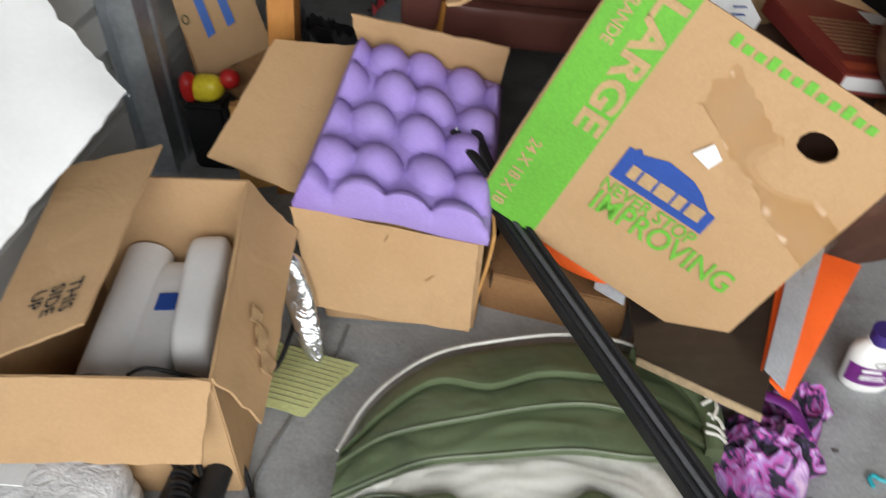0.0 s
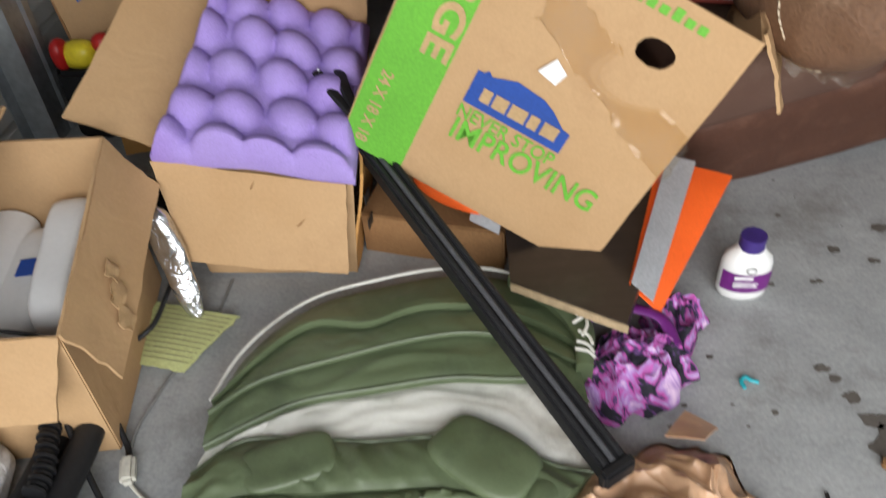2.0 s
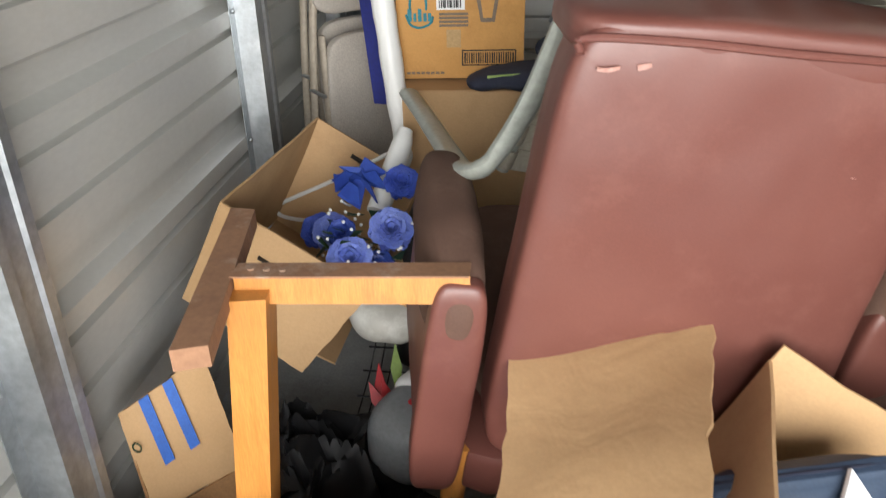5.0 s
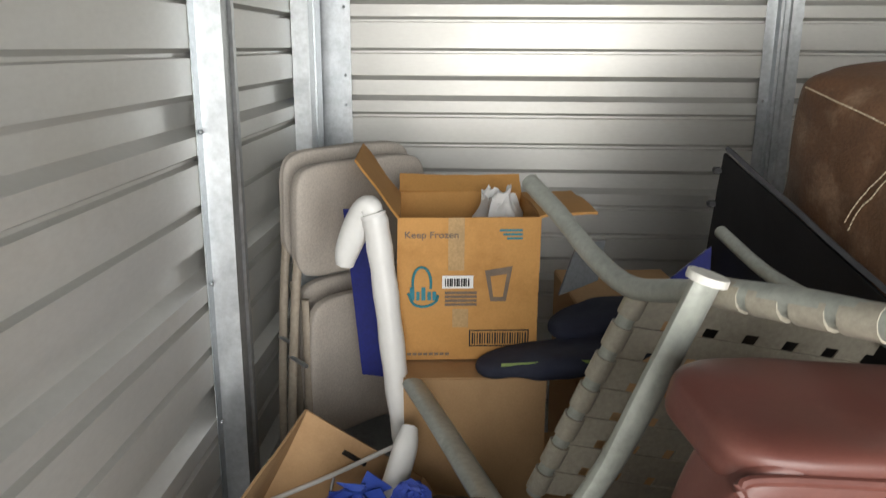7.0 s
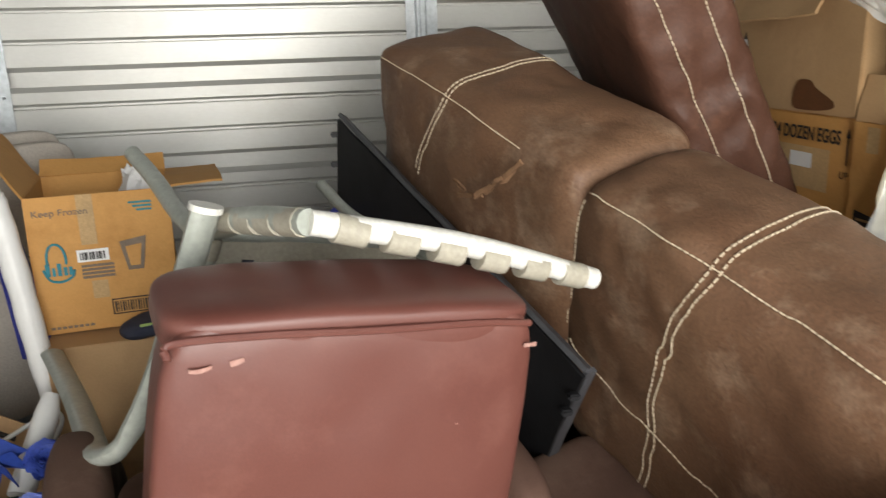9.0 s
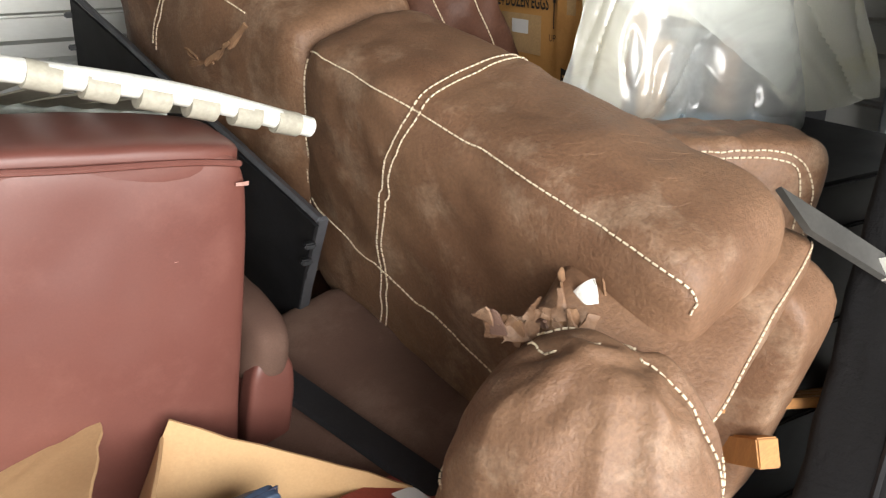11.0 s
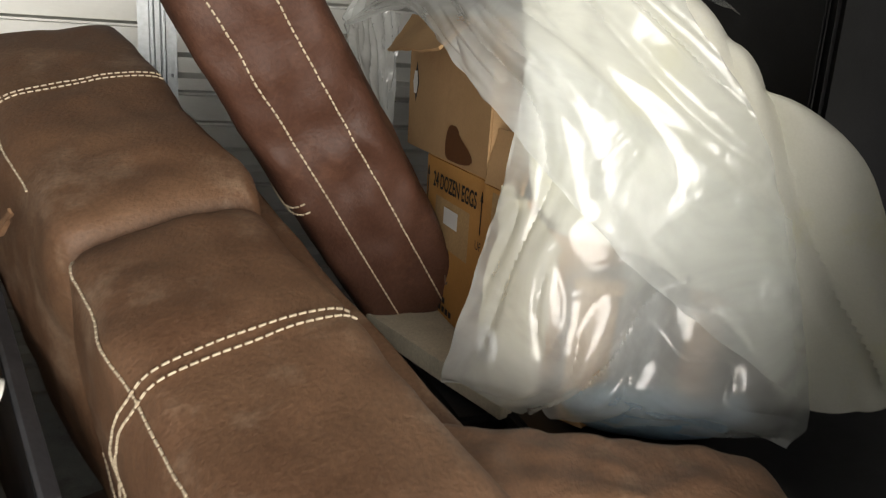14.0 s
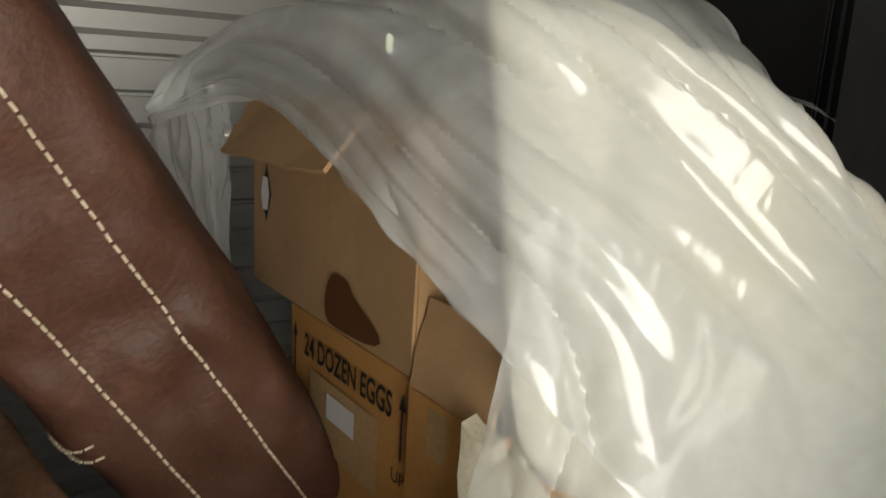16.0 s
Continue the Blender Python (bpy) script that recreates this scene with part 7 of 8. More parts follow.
part("handle", slab(V(1.23, 1.54, 0.05), V(1.27, 1.60, 0.03), V(1.31, 1.57, 0.035), V(1.28, 1.53, 0.06), 0.002, 12, 10, 0.016, 5), BROWN_BAG, carrier, "loop handle")

# ---- long black rail over the bed ----
rail = thing("black_rail", (0.95, 1.72, 0.05), "long black ribbed plastic rail lying over the inflatable bed", "rail")
RA, RBt = V(0.775, 1.995, 0.235), V(1.150, 1.482, 0.080)
part("channel", slab(RA + V(-0.016, -0.012, 0), RA + V(0.016, 0.012, 0), RBt + V(0.017, 0.013, 0), RBt + V(-0.017, -0.013, 0), 0.022, 4, 20, 0.001), BLACK_PLASTIC, rail)
for o in (-0.6, 0.0, 0.75):
    part("rib", tube([RA + V(0.016, 0.012, 0) * o + V(0, 0, 0.013), RBt + V(0.016, 0.012, 0) * o + V(0, 0, 0.013)], 0.0045, 8, n=2), GREY_RIM if o == 0 else BLACK_PLASTIC, rail)
part("end", brick(RBt + V(0.005, -0.008, 0.0), (0.052, 0.018, 0.030), pose(0, 0, 0, 0, 0, 36).to_3x3(), 0.004), BLACK_PLASTIC, rail, "black end piece")

# ---- dark shelf board, brown carton, vest, cloth, bottle ----
board = thing("shelf_board", (1.1, 1.9, 0.08), "dark brown laminated shelf board with a raw front edge", "shelf board")
D1, D2, D3, D4 = V(1.190, 1.695, 0.112), V(1.312, 2.052, 0.128), V(1.00, 2.10, 0.10), V(1.02, 1.80, 0.095)
part("top", slab(D1, D2, D3, D4, 0.016, 4, 4), DARK_BOARD, board)
part("edge", slab(D1 + V(0.001, -0.003, 0.006), D4 + V(0, -0.003, 0.006), D4 + V(0, -0.003, -0.009), D1 + V(0.001, -0.003, -0.009), 0.003, 8, 1), PARTICLE, board, "raw chipboard edge")
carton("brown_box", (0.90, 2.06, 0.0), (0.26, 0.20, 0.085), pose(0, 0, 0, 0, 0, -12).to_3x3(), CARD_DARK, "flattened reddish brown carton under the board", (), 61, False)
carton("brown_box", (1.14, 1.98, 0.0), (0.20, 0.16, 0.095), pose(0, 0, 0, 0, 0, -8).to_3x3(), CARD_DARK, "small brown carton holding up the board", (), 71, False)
vest = thing("safety_vest", (1.32, 1.9, 0.02), "orange safety vest with silver reflective stripes, dropped on the board", "safety vest")
v1, v2, v3, v4 = V(1.285, 2.075, 0.146), V(1.405, 2.03, 0.135), V(1.252, 1.762, 0.070), V(1.200, 1.775, 0.120)
part("fabric", slab(v1, v2, v3, v4, 0.004, 20, 20, 0.008, 3), ORANGE, vest)
part("stripe", slab(lerp(v1, v2, 0.14) + V(-0.004, -0.004, 0.016), lerp(v1, v2, 0.52) + V(-0.004, -0.004, 0.016), lerp(v4, v3, 0.80) + V(-0.004, -0.004, 0.018), lerp(v4, v3, 0.12) + V(-0.004, -0.004, 0.016), 0.002, 10, 20, 0.008, 3), SILVER, vest, "silver reflective stripe")
part("fabric", puff(V(0.925, 1.985, 0.15), (V(1, -0.5, -0.3), V(0.5, 1, 0), V(0.1, 0, 1)), (0.17, 0.09, 0.06), 2.4, 20, 0.014, 4), ORANGE, vest, "orange fabric fold")
part("stripe", slab(V(0.955, 1.95, 0.135), V(1.005, 1.925, 0.125), V(1.00, 1.905, 0.11), V(0.95, 1.93, 0.12), 0.003, 6, 4, 0.004, 4), SILVER, vest)
cloth = thing("leggings", (1.22, 1.72, 0.0), "crumpled pink and violet patterned leggings", "leggings")
part("cloth", crumpled((1.205, 1.69, lambda a: 0.085 + 0.016 * math.sin(2 * a + 0.5) + 0.008 * math.sin(5 * a)), 0.075, 46, 7, 24, 0.6), CLOTH, cloth)
part("cloth", crumpled((1.295, 1.795, lambda a: 0.048 + 0.012 * math.sin(3 * a)), 0.06, 34, 9, 26, 0.6), CLOTH, cloth)
part("waistband", tube([V(1.13, 1.745, 0.075), V(1.19, 1.765, 0.082), V(1.25, 1.75, 0.075), V(1.27, 1.705, 0.06)], 0.012, 10, flat=0.5), PURPLE_LABEL, cloth, "magenta waistband")
bottle = thing("pill_bottle", (1.412, 1.885, 0.0), "white plastic powder bottle with purple cap and label", "bottle")
bo = V(1.412, 1.885, 0.0)
bm = bmesh.new()
prof = ((0.0, 0.030), (0.004, 0.037), (0.012, 0.040), (0.070, 0.040), (0.084, 0.037), (0.094, 0.028), (0.100, 0.022), (0.106, 0.022))
rings = []
for z, r_ in prof:
    rings.append([bm.verts.new(bo + V(r_ * 1.08 * math.cos(a) * (1 if abs(math.cos(a)) < 0.8 else 0.97), r_ * 0.72 * math.sin(a), z)) for a in (2 * math.pi * k / 28 for k in range(28))])
for a, b in zip(rings, rings[1:]):
    for k in range(28):
        bm.faces.new((a[k], a[(k + 1) % 28], b[(k + 1) % 28], b[k]))
bm.faces.new(rings[0][::-1])
bm.faces.new(rings[-1])
part("body", bm, WHITE_PLASTIC, bottle)
part("cap", tube([bo + V(0, 0, 0.103), bo + V(0, 0, 0.127)], 0.021, 20, n=1), PURPLE_CAP, bottle, "purple screw cap")
bm = bmesh.new()
lo, hi = [], []
for k in range(13):
    a = math.radians(205 + 130 * k / 12)
    for lst, z in ((lo, 0.024), (hi, 0.064)):
        lst.append(bm.verts.new(bo + V(0.0442 * math.cos(a), 0.0300 * math.sin(a), z)))
for k in range(12):
    bm.faces.new((lo[k], lo[k + 1], hi[k + 1], hi[k]))
part("label", bm, PURPLE_LABEL, bottle, "purple label with pale bars")
for k, (w, z, h) in enumerate(((0.030, 0.054, 0.006), (0.040, 0.045, 0.002), (0.036, 0.041, 0.002), (0.040, 0.037, 0.002))):
    part("label_bar", slab(bo + V(-0.024, -0.0292, z), bo + V(-0.024 + w, -0.0297, z), bo + V(-0.024 + w, -0.0297, z + h), bo + V(-0.024, -0.0292, z + h), 0.001, 4, 1), PAPER, bottle)
part("mark", tube([bo + V(0.008 * math.cos(a), -0.0305, 0.0745 + 0.006 * math.sin(a)) for a in (2 * math.pi * k / 12 for k in range(13))], 0.0007, 5, n=2), BLACK_PRINT, bottle, "thin printed oval")
hook = solo("plastic_hook", tube([V(1.375, 1.672, 0.004), V(1.372, 1.685, 0.005), V(1.380, 1.692, 0.005), V(1.388, 1.686, 0.005), V(1.398, 1.684, 0.004)], 0.0032, 8), TEAL, "small teal plastic hook on the floor", "hook")
solo("twig", tube([V(1.444, 1.497, 0.004), V(1.443, 1.48, 0.006), V(1.439, 1.464, 0.004)], 0.003, 6), BLACK_PRINT, "short dark twig on the floor", "twig")
scrap = thing("black_scrap", (1.585, 1.545, 0.0), "burnt black plastic lump on the floor", "scrap")
part("lump", puff(V(1.60, 1.545, 0.012), (V(1, 0.3, 0), V(-0.3, 1, 0), V(0, 0, 1)), (0.10, 0.05, 0.03), 2.4, 16, 0.010, 3), BLACK_PLASTIC, scrap)
part("cap", tube([V(1.538, 1.541, 0.004), V(1.538, 1.541, 0.012)], 0.008, 12, n=1), CARD_DARK, scrap, "small rusty cap")


def stain(name, centre, radii, seed, mat=STAIN, z=0.0012):
    bm = bmesh.new()
    n = 40
    vs = []
    for k in range(n):
        a = 2 * math.pi * k / n
        f = 1 + 0.45 * noise.noise(V(math.cos(a) * 1.6, math.sin(a) * 1.6, seed)) + 0.25 * noise.noise(V(math.cos(a) * 5, math.sin(a) * 5, seed + 3))
        vs.append(bm.verts.new((centre[0] + radii[0] * f * math.cos(a), centre[1] + radii[1] * f * math.sin(a), z)))
    bm.faces.new(vs)
    bmesh.ops.triangulate(bm, faces=bm.faces)
    ob = to_ob(name, bm, mat, False)
    ob.parent = floor
    return tagged(ob, "dark oily stain")


stain("stain", (1.585, 1.57), (0.055, 0.04), 1)
random.seed(19)
for k in range(46):
    r_ = random.choice((0.002, 0.003, 0.004, 0.006))
    stain("stain", (random.uniform(1.25, 2.0), random.uniform(1.1, 2.2)), (r_, r_ * 0.8), 40 + k)
for k, (x, y, r_) in enumerate(((1.50, 1.715, 0.012), (1.515, 1.695, 0.010), (1.53, 1.66, 0.014), (1.55, 1.62, 0.02), (1.60, 1.99, 0.012), (1.66, 1.96, 0.010), (1.41, 1.63, 0.006), (1.335, 1.735, 0.006), (1.70, 2.05, 0.015), (1.47, 1.90, 0.006), (1.28, 1.64, 0.005), (1.52, 1.45, 0.006))):
    stain("stain", (x, y), (r_, r_ * 0.7), k + 4)

# ---- egg cartons and the film-wrapped heap behind the sofa ----
E0 = pose(0, 0, 0, 0, 0, 0).to_3x3()
support = thing("plastic_tote", (2.25, 3.0, 0.0), "black plastic storage tote under the cartons", "storage tote")
part("body", brick(V(2.26, 3.02, 0.42), (0.56, 0.62, 0.84), None, 0.02), BLACK_PLASTIC, support)
part("rim", brick(V(2.26, 3.02, 0.83), (0.60, 0.66, 0.03), None, 0.008), BLACK_PLASTIC, support)
solo("foam_plank", slab(V(1.90, 3.02, 0.89), V(2.02, 2.66, 0.87), V(2.45, 2.80, 0.87), V(2.42, 3.25, 0.89), 0.035, 8, 8, 0.003), CREAM, "cream foam plank under the egg carton", "foam plank")
eggs, m = carton("egg_carton", (2.225, 2.97, 0.905), (0.36, 0.30, 0.292), E0, CARD_WARM, "orange-brown egg shipping carton with black lettering", (), 81, False)
EO, ER, EU = V(2.0415, 3.118, 0.905), V(0, -1, 0), V(0, 0, 1)
words("24 DOZEN EGGS", EO + ER * 0.048 + EU * 0.240, ER, EU, 0.040, BLACK_PRINT, eggs, width=0.215, bold=0.02)
for x in (0.020, 0.284):
    bm = slab(EO + ER * (x - 0.0015) + EU * 0.20 + V(-0.003, 0, 0), EO + ER * (x + 0.0015) + EU * 0.20 + V(-0.003, 0, 0), EO + ER * (x + 0.0015) + EU * 0.262 + V(-0.003, 0, 0), EO + ER * (x - 0.0015) + EU * 0.262 + V(-0.003, 0, 0), 0.0006, 1, 2)
    slab(EO + ER * (x - 0.006) + EU * 0.256 + V(-0.003, 0, 0), EO + ER * (x + 0.006) + EU * 0.256 + V(-0.003, 0, 0), EO + ER * x + EU * 0.274 + V(-0.003, 0, 0), EO + ER * x + EU * 0.2739 + V(-0.003, 0, 0), 0.0006, 1, 2, bm=bm)
    part("arrow", bm, BLACK_PRINT, eggs, "black arrow")
words("UP", EO + ER * 0.010 + EU * 0.172, ER, EU, 0.022, BLACK_PRINT, eggs)
words("UP", EO + ER * 0.268 + EU * 0.172, ER, EU, 0.022, BLACK_PRINT, eggs)
decal(rect(0.065, 0.135, 0.235, 0.225), EO, ER, EU, TAN_PRINT, eggs, "paper_label", "shiny orange label patch", lift=0.0022)
decal(rect(0.115, 0.180, 0.185, 0.212), EO, ER, EU, PAPER, eggs, "label", "small white label", lift=0.004)
for k in range(2):
    for j in range(6 if k == 0 else 8):
        decal(rect(0.04 + 0.018 * j, 0.028 - 0.018 * k, 0.054 + 0.018 * j, 0.040 - 0.018 * k), EO, ER, EU, BLACK_PRINT, eggs, "address_bar", "black printed bar")
for k in range(5):
    bm = tube([EO + ER * (0.05 + 0.022 * k) + EU * (0.115 - 0.006 * k) + V(-0.003, 0, 0), EO + ER * (0.058 + 0.022 * k) + EU * (0.085 - 0.004 * k) + V(-0.003, 0, 0), EO + ER * (0.066 + 0.022 * k) + EU * (0.10 - 0.006 * k) + V(-0.003, 0, 0)], 0.0011, 5)
    part("scribble", bm, GREY_PRINT, eggs, "pen scribble")
upper, m = carton("brown_carton", (2.22, 3.03, 1.203), (0.36, 0.42, 0.255), E0, CARD, "brown cardboard carton with a damp stain, opened on top", (), 91)
part("flap", slab(V(2.037, 3.24, 1.458), V(2.037, 2.93, 1.452), V(1.96, 2.865, 1.400), V(1.96, 3.15, 1.388), 0.005, 10, 6, 0.006, 3, ragged=0.003), CARD, upper, "flap folded outward")
UO = V(2.0365, 3.24, 1.203)
decal([(0.270 + 0.036 * math.cos(a) * (1 - 0.25 * math.sin(a)) + (0.10 * max(0, math.cos(a)) ** 3 * max(0, -math.sin(a) + 0.35)), 0.036 + 0.036 * math.sin(a) + 0.004 * math.sin(3 * a)) for a in (2 * math.pi * k / 30 for k in range(30))], UO, ER, EU, WET, upper, "damp_stain", "dark brown damp stain", lift=0.003)
decal([(0.052, 0.088), (0.068, 0.128), (0.052, 0.168), (0.036, 0.128)], UO, ER, EU, BLACK_PRINT, upper, "diamond_mark", "black and white diamond mark", lift=0.003)
decal([(0.060, 0.106), (0.0665, 0.128), (0.060, 0.150), (0.044, 0.150), (0.0375, 0.128), (0.044, 0.106)], UO, ER, EU, PAPER, upper, "diamond_mark", lift=0.005)
beside, m = carton("brown_carton", (2.215, 2.748, 0.905), (0.36, 0.13, 0.292), E0, CARD_WARM, "narrow brown carton beside the egg carton, one flap up", (), 101)
part("flap", slab(V(2.035, 2.812, 1.198), V(2.035, 2.684, 1.198), V(2.052, 2.686, 1.292), V(2.050, 2.812, 1.285), 0.005, 8, 6, 0.004, 4, ragged=0.003), CARD, beside, "carton flap standing up")
decal(rect(0.034, 0.235, 0.066, 0.285), V(2.0345, 2.812, 0.905), ER, EU, TAN_PRINT, beside, "paper_tape", "brown paper tape patch", lift=0.003)
decal([(0.02, 0.05), (0.085, 0.06), (0.085, 0.11), (0.02, 0.12)], V(2.0345, 2.812, 0.905), ER, EU, BLACK_PRINT, beside, "print_block", "black printed block", lift=0.003)
for k in range(3):
    decal(rect(0.028, 0.072 + 0.014 * k, 0.076, 0.077 + 0.014 * k), V(2.0345, 2.812, 0.905), ER, EU, TAN_PRINT, beside, "print_bar", lift=0.0045)

cover = thing("covered_furniture", (2.3, 2.6, 0.87), "furniture draped with a white sheet, stained pale yellow", "covered furniture")
part("carcass", brick(V(2.31, 2.60, 1.06), (0.20, 0.14, 0.38), None, 0.02), DARK_BOARD, cover, "dark cabinet under the sheet")
sheet_net = [
    [V(2.14, 2.92, 1.48), V(2.22, 2.84, 1.50), V(2.29, 2.77, 1.46), V(2.36, 2.70, 1.40), V(2.44, 2.63, 1.32), V(2.52, 2.54, 1.22), V(2.57, 2.47, 1.04)],
    [V(2.06, 2.76, 1.575), V(2.13, 2.70, 1.56), V(2.20, 2.63, 1.515), V(2.27, 2.57, 1.45), V(2.35, 2.51, 1.365), V(2.44, 2.44, 1.265), V(2.50, 2.39, 1.08)],
    [V(2.00, 2.68, 1.555), V(2.07, 2.615, 1.545), V(2.145, 2.56, 1.505), V(2.215, 2.505, 1.445), V(2.305, 2.45, 1.365), V(2.40, 2.385, 1.262), V(2.465, 2.345, 1.09)],
    [V(2.01, 2.655, 1.40), V(2.09, 2.585, 1.38), V(2.165, 2.53, 1.345), V(2.245, 2.475, 1.29), V(2.33, 2.42, 1.225), V(2.415, 2.365, 1.14), V(2.475, 2.335, 1.05)],
    [V(2.03, 2.655, 1.22), V(2.10, 2.60, 1.215), V(2.18, 2.545, 1.19), V(2.265, 2.485, 1.14), V(2.338, 2.425, 1.07), V(2.42, 2.365, 1.04), V(2.482, 2.33, 1.02)],
    [V(2.03, 2.66, 1.16), V(2.10, 2.605, 1.15), V(2.19, 2.55, 1.13), V(2.28, 2.485, 1.05), V(2.342, 2.42, 0.965), V(2.415, 2.362, 0.965), V(2.486, 2.325, 0.985)],
]
sheet_net = [[r[0] + V(0.10, 0.10, -0.05), r[0] + V(0.035, 0.045, -0.012)] + r for r in sheet_net]
part("sheet", draped(sheet_net, 90, 90, ((0.028, 1.5, 0.3), (0.012, 3.4, 0.6)), 0.003, (0.35, 1.0), 4), SHEET, cover, "white cotton sheet hanging in folds")

wrap = thing("plastic_sheeting", (2.15, 2.5, 0.92), "sheet of wrinkled clear plastic draped over the cartons and furniture", "plastic sheet")
upper_net = [
    [V(2.00, 3.50, 1.46), V(2.05, 3.25, 1.52), V(2.08, 3.02, 1.58), V(2.10, 2.85, 1.62), V(2.14, 2.74, 1.62), V(2.20, 2.64, 1.58), V(2.28, 2.56, 1.48)],
    [V(1.865, 3.12, 1.445), V(1.885, 3.0, 1.51), V(1.905, 2.86, 1.55), V(1.945, 2.72, 1.575), V(2.01, 2.61, 1.575), V(2.08, 2.55, 1.535), V(2.15, 2.515, 1.49)],
    [V(1.862, 3.10, 1.438), V(1.895, 2.97, 1.485), V(1.90, 2.79, 1.495), V(1.93, 2.66, 1.475), V(1.995, 2.565, 1.455), V(2.10, 2.505, 1.41), V(2.22, 2.455, 1.37)],
    [V(1.862, 3.09, 1.434), V(1.91, 2.95, 1.470), V(1.893, 2.745, 1.445), V(1.915, 2.62, 1.405), V(1.985, 2.525, 1.365), V(2.12, 2.475, 1.27), V(2.285, 2.425, 1.22)],
    [V(1.864, 3.08, 1.431), V(1.92, 2.94, 1.462), V(1.893, 2.725, 1.430), V(1.915, 2.60, 1.360), V(1.975, 2.508, 1.275), V(2.12, 2.445, 1.13), V(2.335, 2.40, 0.98)],
]
lower_net = [
    [V(1.985, 2.60, 1.42), V(2.05, 2.56, 1.39), V(2.15, 2.50, 1.31), V(2.30, 2.43, 1.22)],
    [V(1.977, 2.617, 1.27), V(2.03, 2.545, 1.24), V(2.15, 2.495, 1.18), V(2.33, 2.415, 1.1)],
    [V(1.95, 2.635, 1.12), V(2.02, 2.535, 1.10), V(2.17, 2.48, 1.05), V(2.345, 2.405, 1.02)],
    [V(1.918, 2.652, 0.97), V(2.02, 2.525, 0.965), V(2.165, 2.46, 0.955), V(2.36, 2.395, 0.94)],
    [V(1.912, 2.66, 0.925), V(2.012, 2.575, 0.905), V(2.125, 2.525, 0.90), V(2.34, 2.405, 0.90)],
]
strip_net = [
    [V(1.864, 3.10, 1.442), V(1.95, 3.24, 1.47), V(2.03, 3.30, 1.46)],
    [V(1.90, 3.19, 1.36), V(1.965, 3.27, 1.36), V(2.03, 3.31, 1.34)],
    [V(1.95, 3.26, 1.24), V(1.99, 3.29, 1.22), V(2.03, 3.32, 1.20)],
    [V(1.97, 3.29, 1.05), V(2.0, 3.30, 1.05), V(2.03, 3.32, 1.05)],
]
for nm, net, nu, nv, fo, fl, sd in (("upper_fall", upper_net, 150, 110, ((0.024, 1.5, 0.4), (0.008, 4.0, 1.2), (0.0012, 7.0, 7.0)), (0.75, 1.0), 2),
                                    ("lower_fall", lower_net, 110, 100, ((0.024, 1.2, 0.5), (0.009, 3.2, 1.3), (0.0015, 7.0, 7.0)), (-0.45, 1.0), 5),
                                    ("side_fall", strip_net, 40, 70, ((0.014, 3.0, 0.7), (0.008, 6.0, 1.5)), (0.2, 1.0), 8)):
    ob = part(nm, draped(net, nu, nv, fo, 0.0, fl, sd, 0.004), FILM if nm == "upper_fall" else FILM_MILKY, wrap, "wrinkled clear polythene")
    ob.visible_shadow = False
wrap2 = thing("foam_offcut", (2.05, 2.63, 0.9), "cream foam offcut with a round hole, behind the plastic", "foam offcut")
part("piece", slab(V(1.985, 2.695, 0.92), V(2.035, 2.60, 0.92), V(2.05, 2.60, 1.15), V(2.02, 2.69, 1.22), 0.03, 8, 12, 0.022, 3, ragged=0.01), CREAM, wrap2)
part("ring", tube([V(1.985, 2.655 + 0.022 * math.cos(a), 0.985 + 0.022 * math.sin(a)) for a in (2 * math.pi * k / 14 for k in range(15))], 0.007, 8, n=2), PAPER, wrap2, "pale ring")
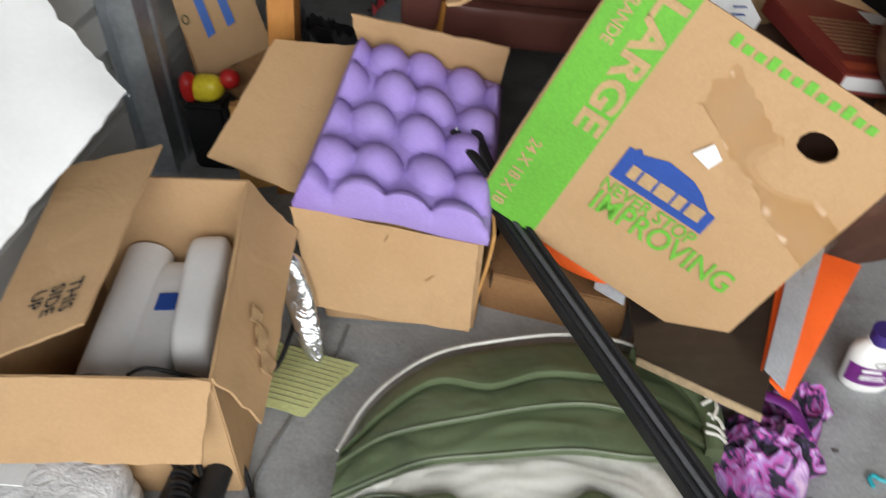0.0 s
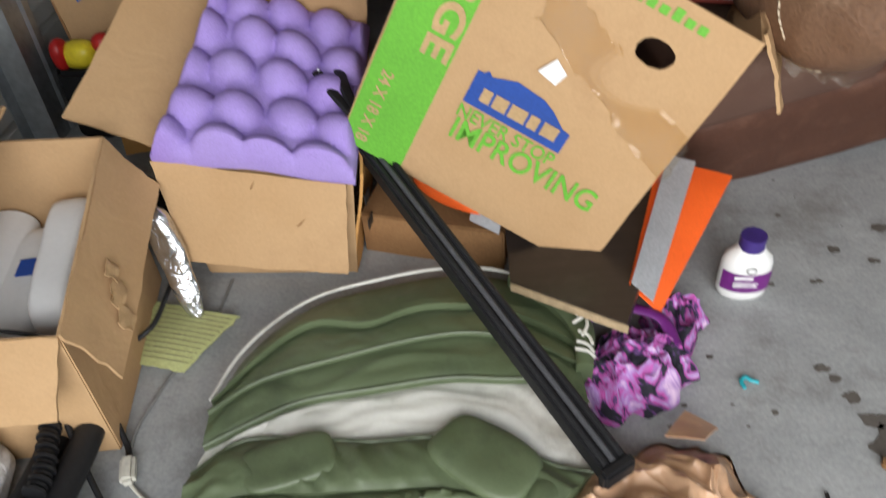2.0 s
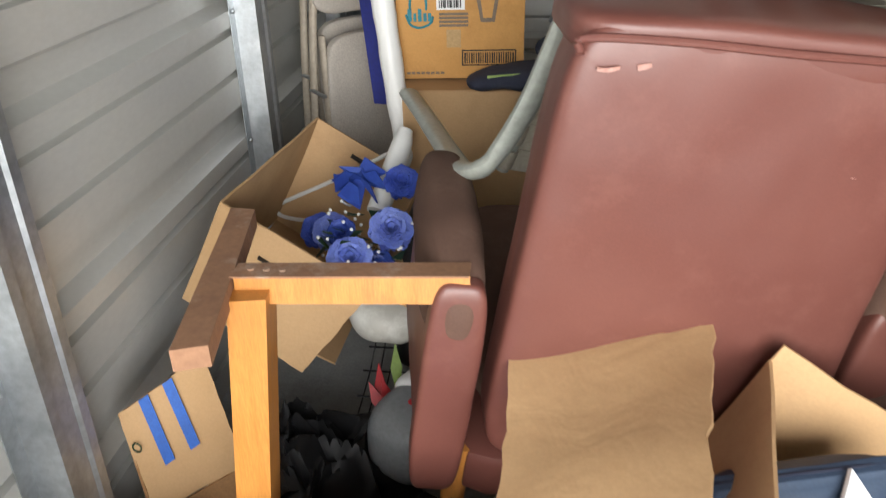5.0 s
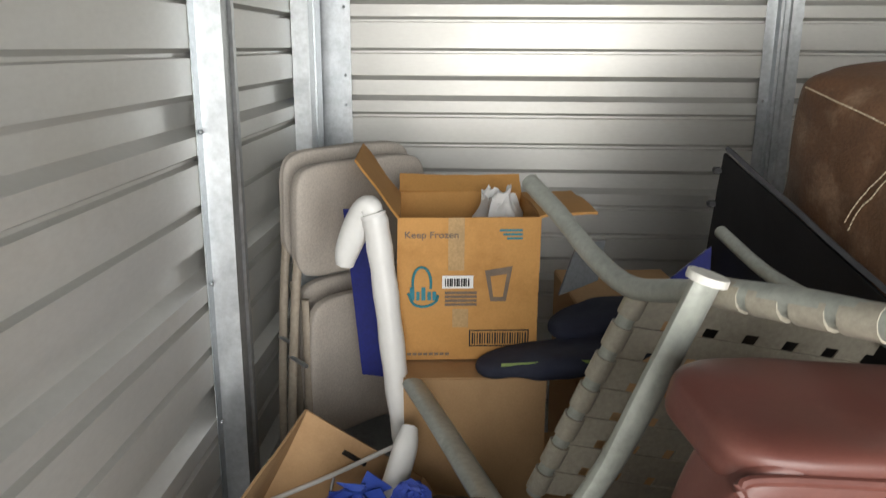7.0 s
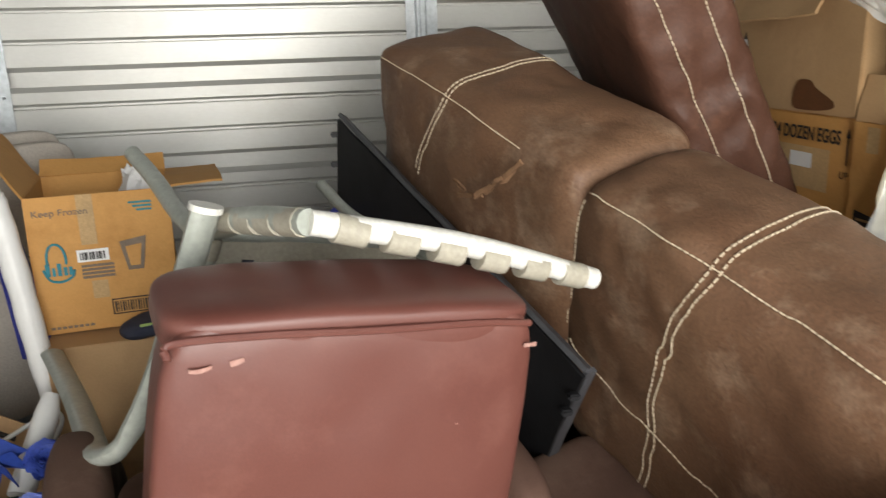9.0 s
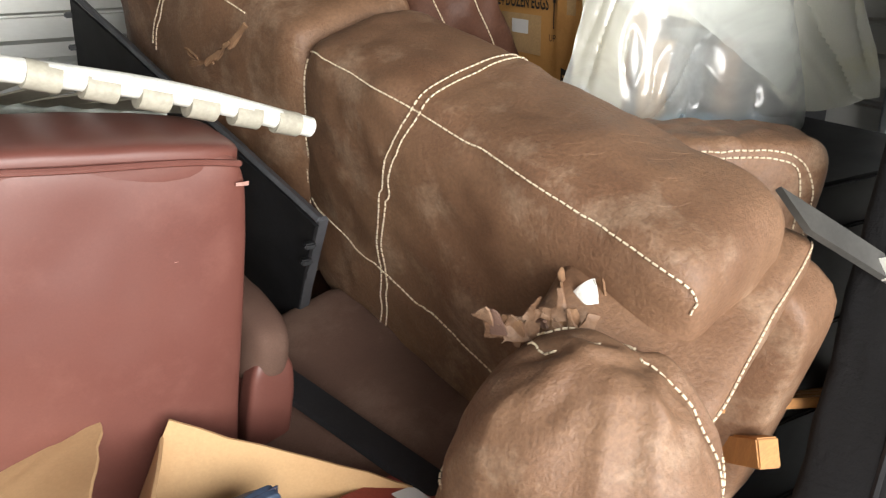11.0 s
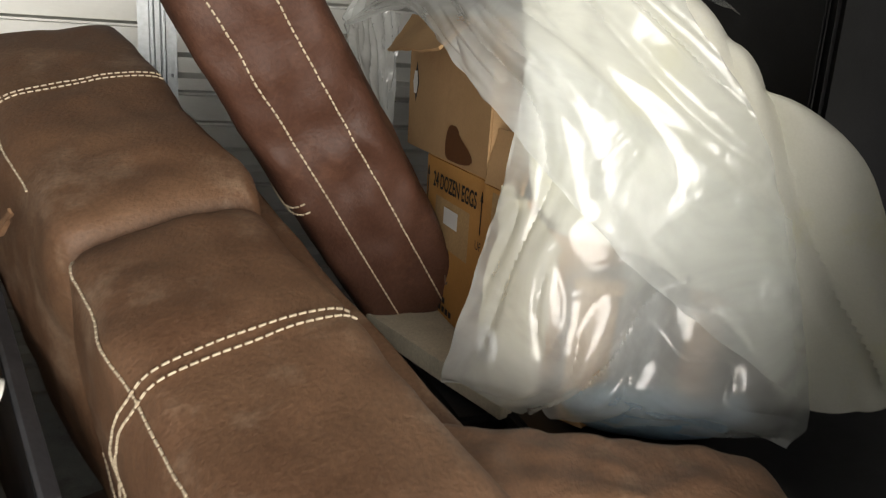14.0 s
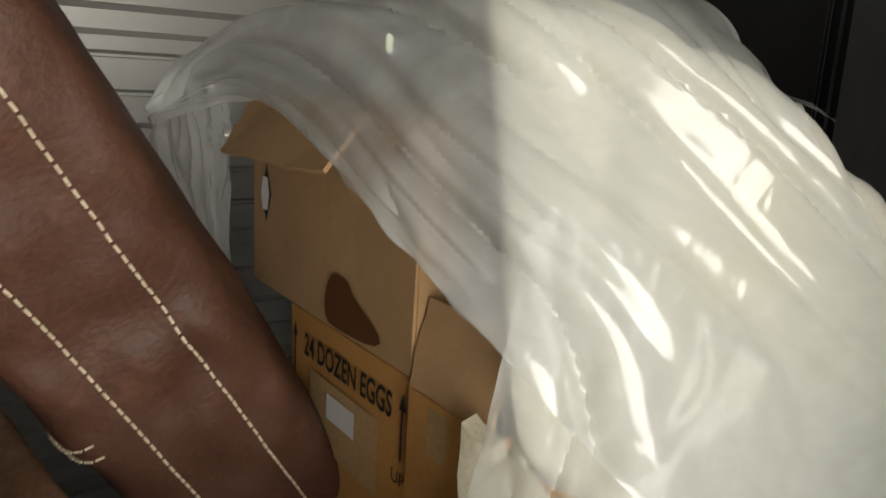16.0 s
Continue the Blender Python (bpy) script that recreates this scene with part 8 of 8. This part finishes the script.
for k, (x, y, w, mt, h) in enumerate(((2.13, 2.60, 0.05, CARD, 0.20), (2.20, 2.575, 0.06, GREY_PLASTIC, 0.22), (2.265, 2.525, 0.04, CARD_DARK, 0.20))):
    item = thing("wrapped_item", (x, y, 0.87), "small carton wrapped inside the clear plastic", "wrapped item")
    turn = pose(0, 0, 0, 0, 6, 30).to_3x3()
    part("body", brick(V(x, y, 0.875 + h / 2), (w + 0.02, w, h), turn, 0.006), mt, item)
    part("lid", brick(V(x + 0.008, y, 0.875 + h + 0.012), (w + 0.028, w + 0.008, 0.022), turn, 0.004), mt, item)
sack = thing("blue_sack", (2.2, 2.52, 0.87), "blue-grey sack under the plastic sheet", "sack")
part("body", puff(V(2.20, 2.535, 0.915), (V(1, -0.58, 0), V(0.58, 1, 0), V(0, 0, 1)), (0.26, 0.09, 0.08), 2.4, 20, 0.010, 3), BLUE_GREY, sack)
part("neck", puff(V(2.30, 2.478, 0.93), (V(1, -0.58, 0), V(0.58, 1, 0), V(0, 0, 1)), (0.05, 0.04, 0.05), 2.4, 12, 0.006, 4), BLUE_GREY, sack)
shelf = thing("storage_crate", (2.3, 2.45, 0.0), "black storage crate standing behind the sofa end", "crate")
part("body", brick(V(2.36, 2.50, 0.43), (0.62, 0.50, 0.86), None, 0.02), BLACK_PLASTIC, shelf)
for k in range(4):
    part("rib", brick(V(2.36, 2.247, 0.12 + 0.21 * k), (0.60, 0.014, 0.03), None, 0.004), BLACK_PLASTIC, shelf)
part("rim", brick(V(2.36, 2.50, 0.852), (0.65, 0.53, 0.03), None, 0.008), BLACK_PLASTIC, shelf)

# ---- dark things along the shaded wall ----
cab = thing("black_cabinet", (2.86, 3.2, 0.0), "tall black cabinet against the shaded wall", "cabinet")
part("body", brick(V(2.87, 3.22, 1.05), (0.30, 0.80, 2.10), None, 0.01), BLACK_PLASTIC, cab)
for k in (0, 1):
    part("door", brick(V(2.712, 3.03 + 0.39 * k, 1.05), (0.012, 0.38, 2.02), None, 0.004), BLACK_PLASTIC, cab)
mat_roll = thing("black_mattress", (2.45, 1.85, 0.0), "black fabric mattress standing upright by the wall", "mattress")
part("cover", puff(V(2.345, 2.005, 0.86), (V(1, 0.12, 0), V(-0.12, 1, 0), V(0.16, 0.03, 1)), (0.56, 0.17, 1.72), 9, 26, 0.006, 3), BLACK_CLOTH, mat_roll)
part("piping", tube([V(1.95, 1.90, 0.03), V(2.02, 1.91, 0.5), V(2.10, 1.925, 1.0), V(2.215, 1.94, 1.70)], 0.008, 8), BLACK_PLASTIC, mat_roll)
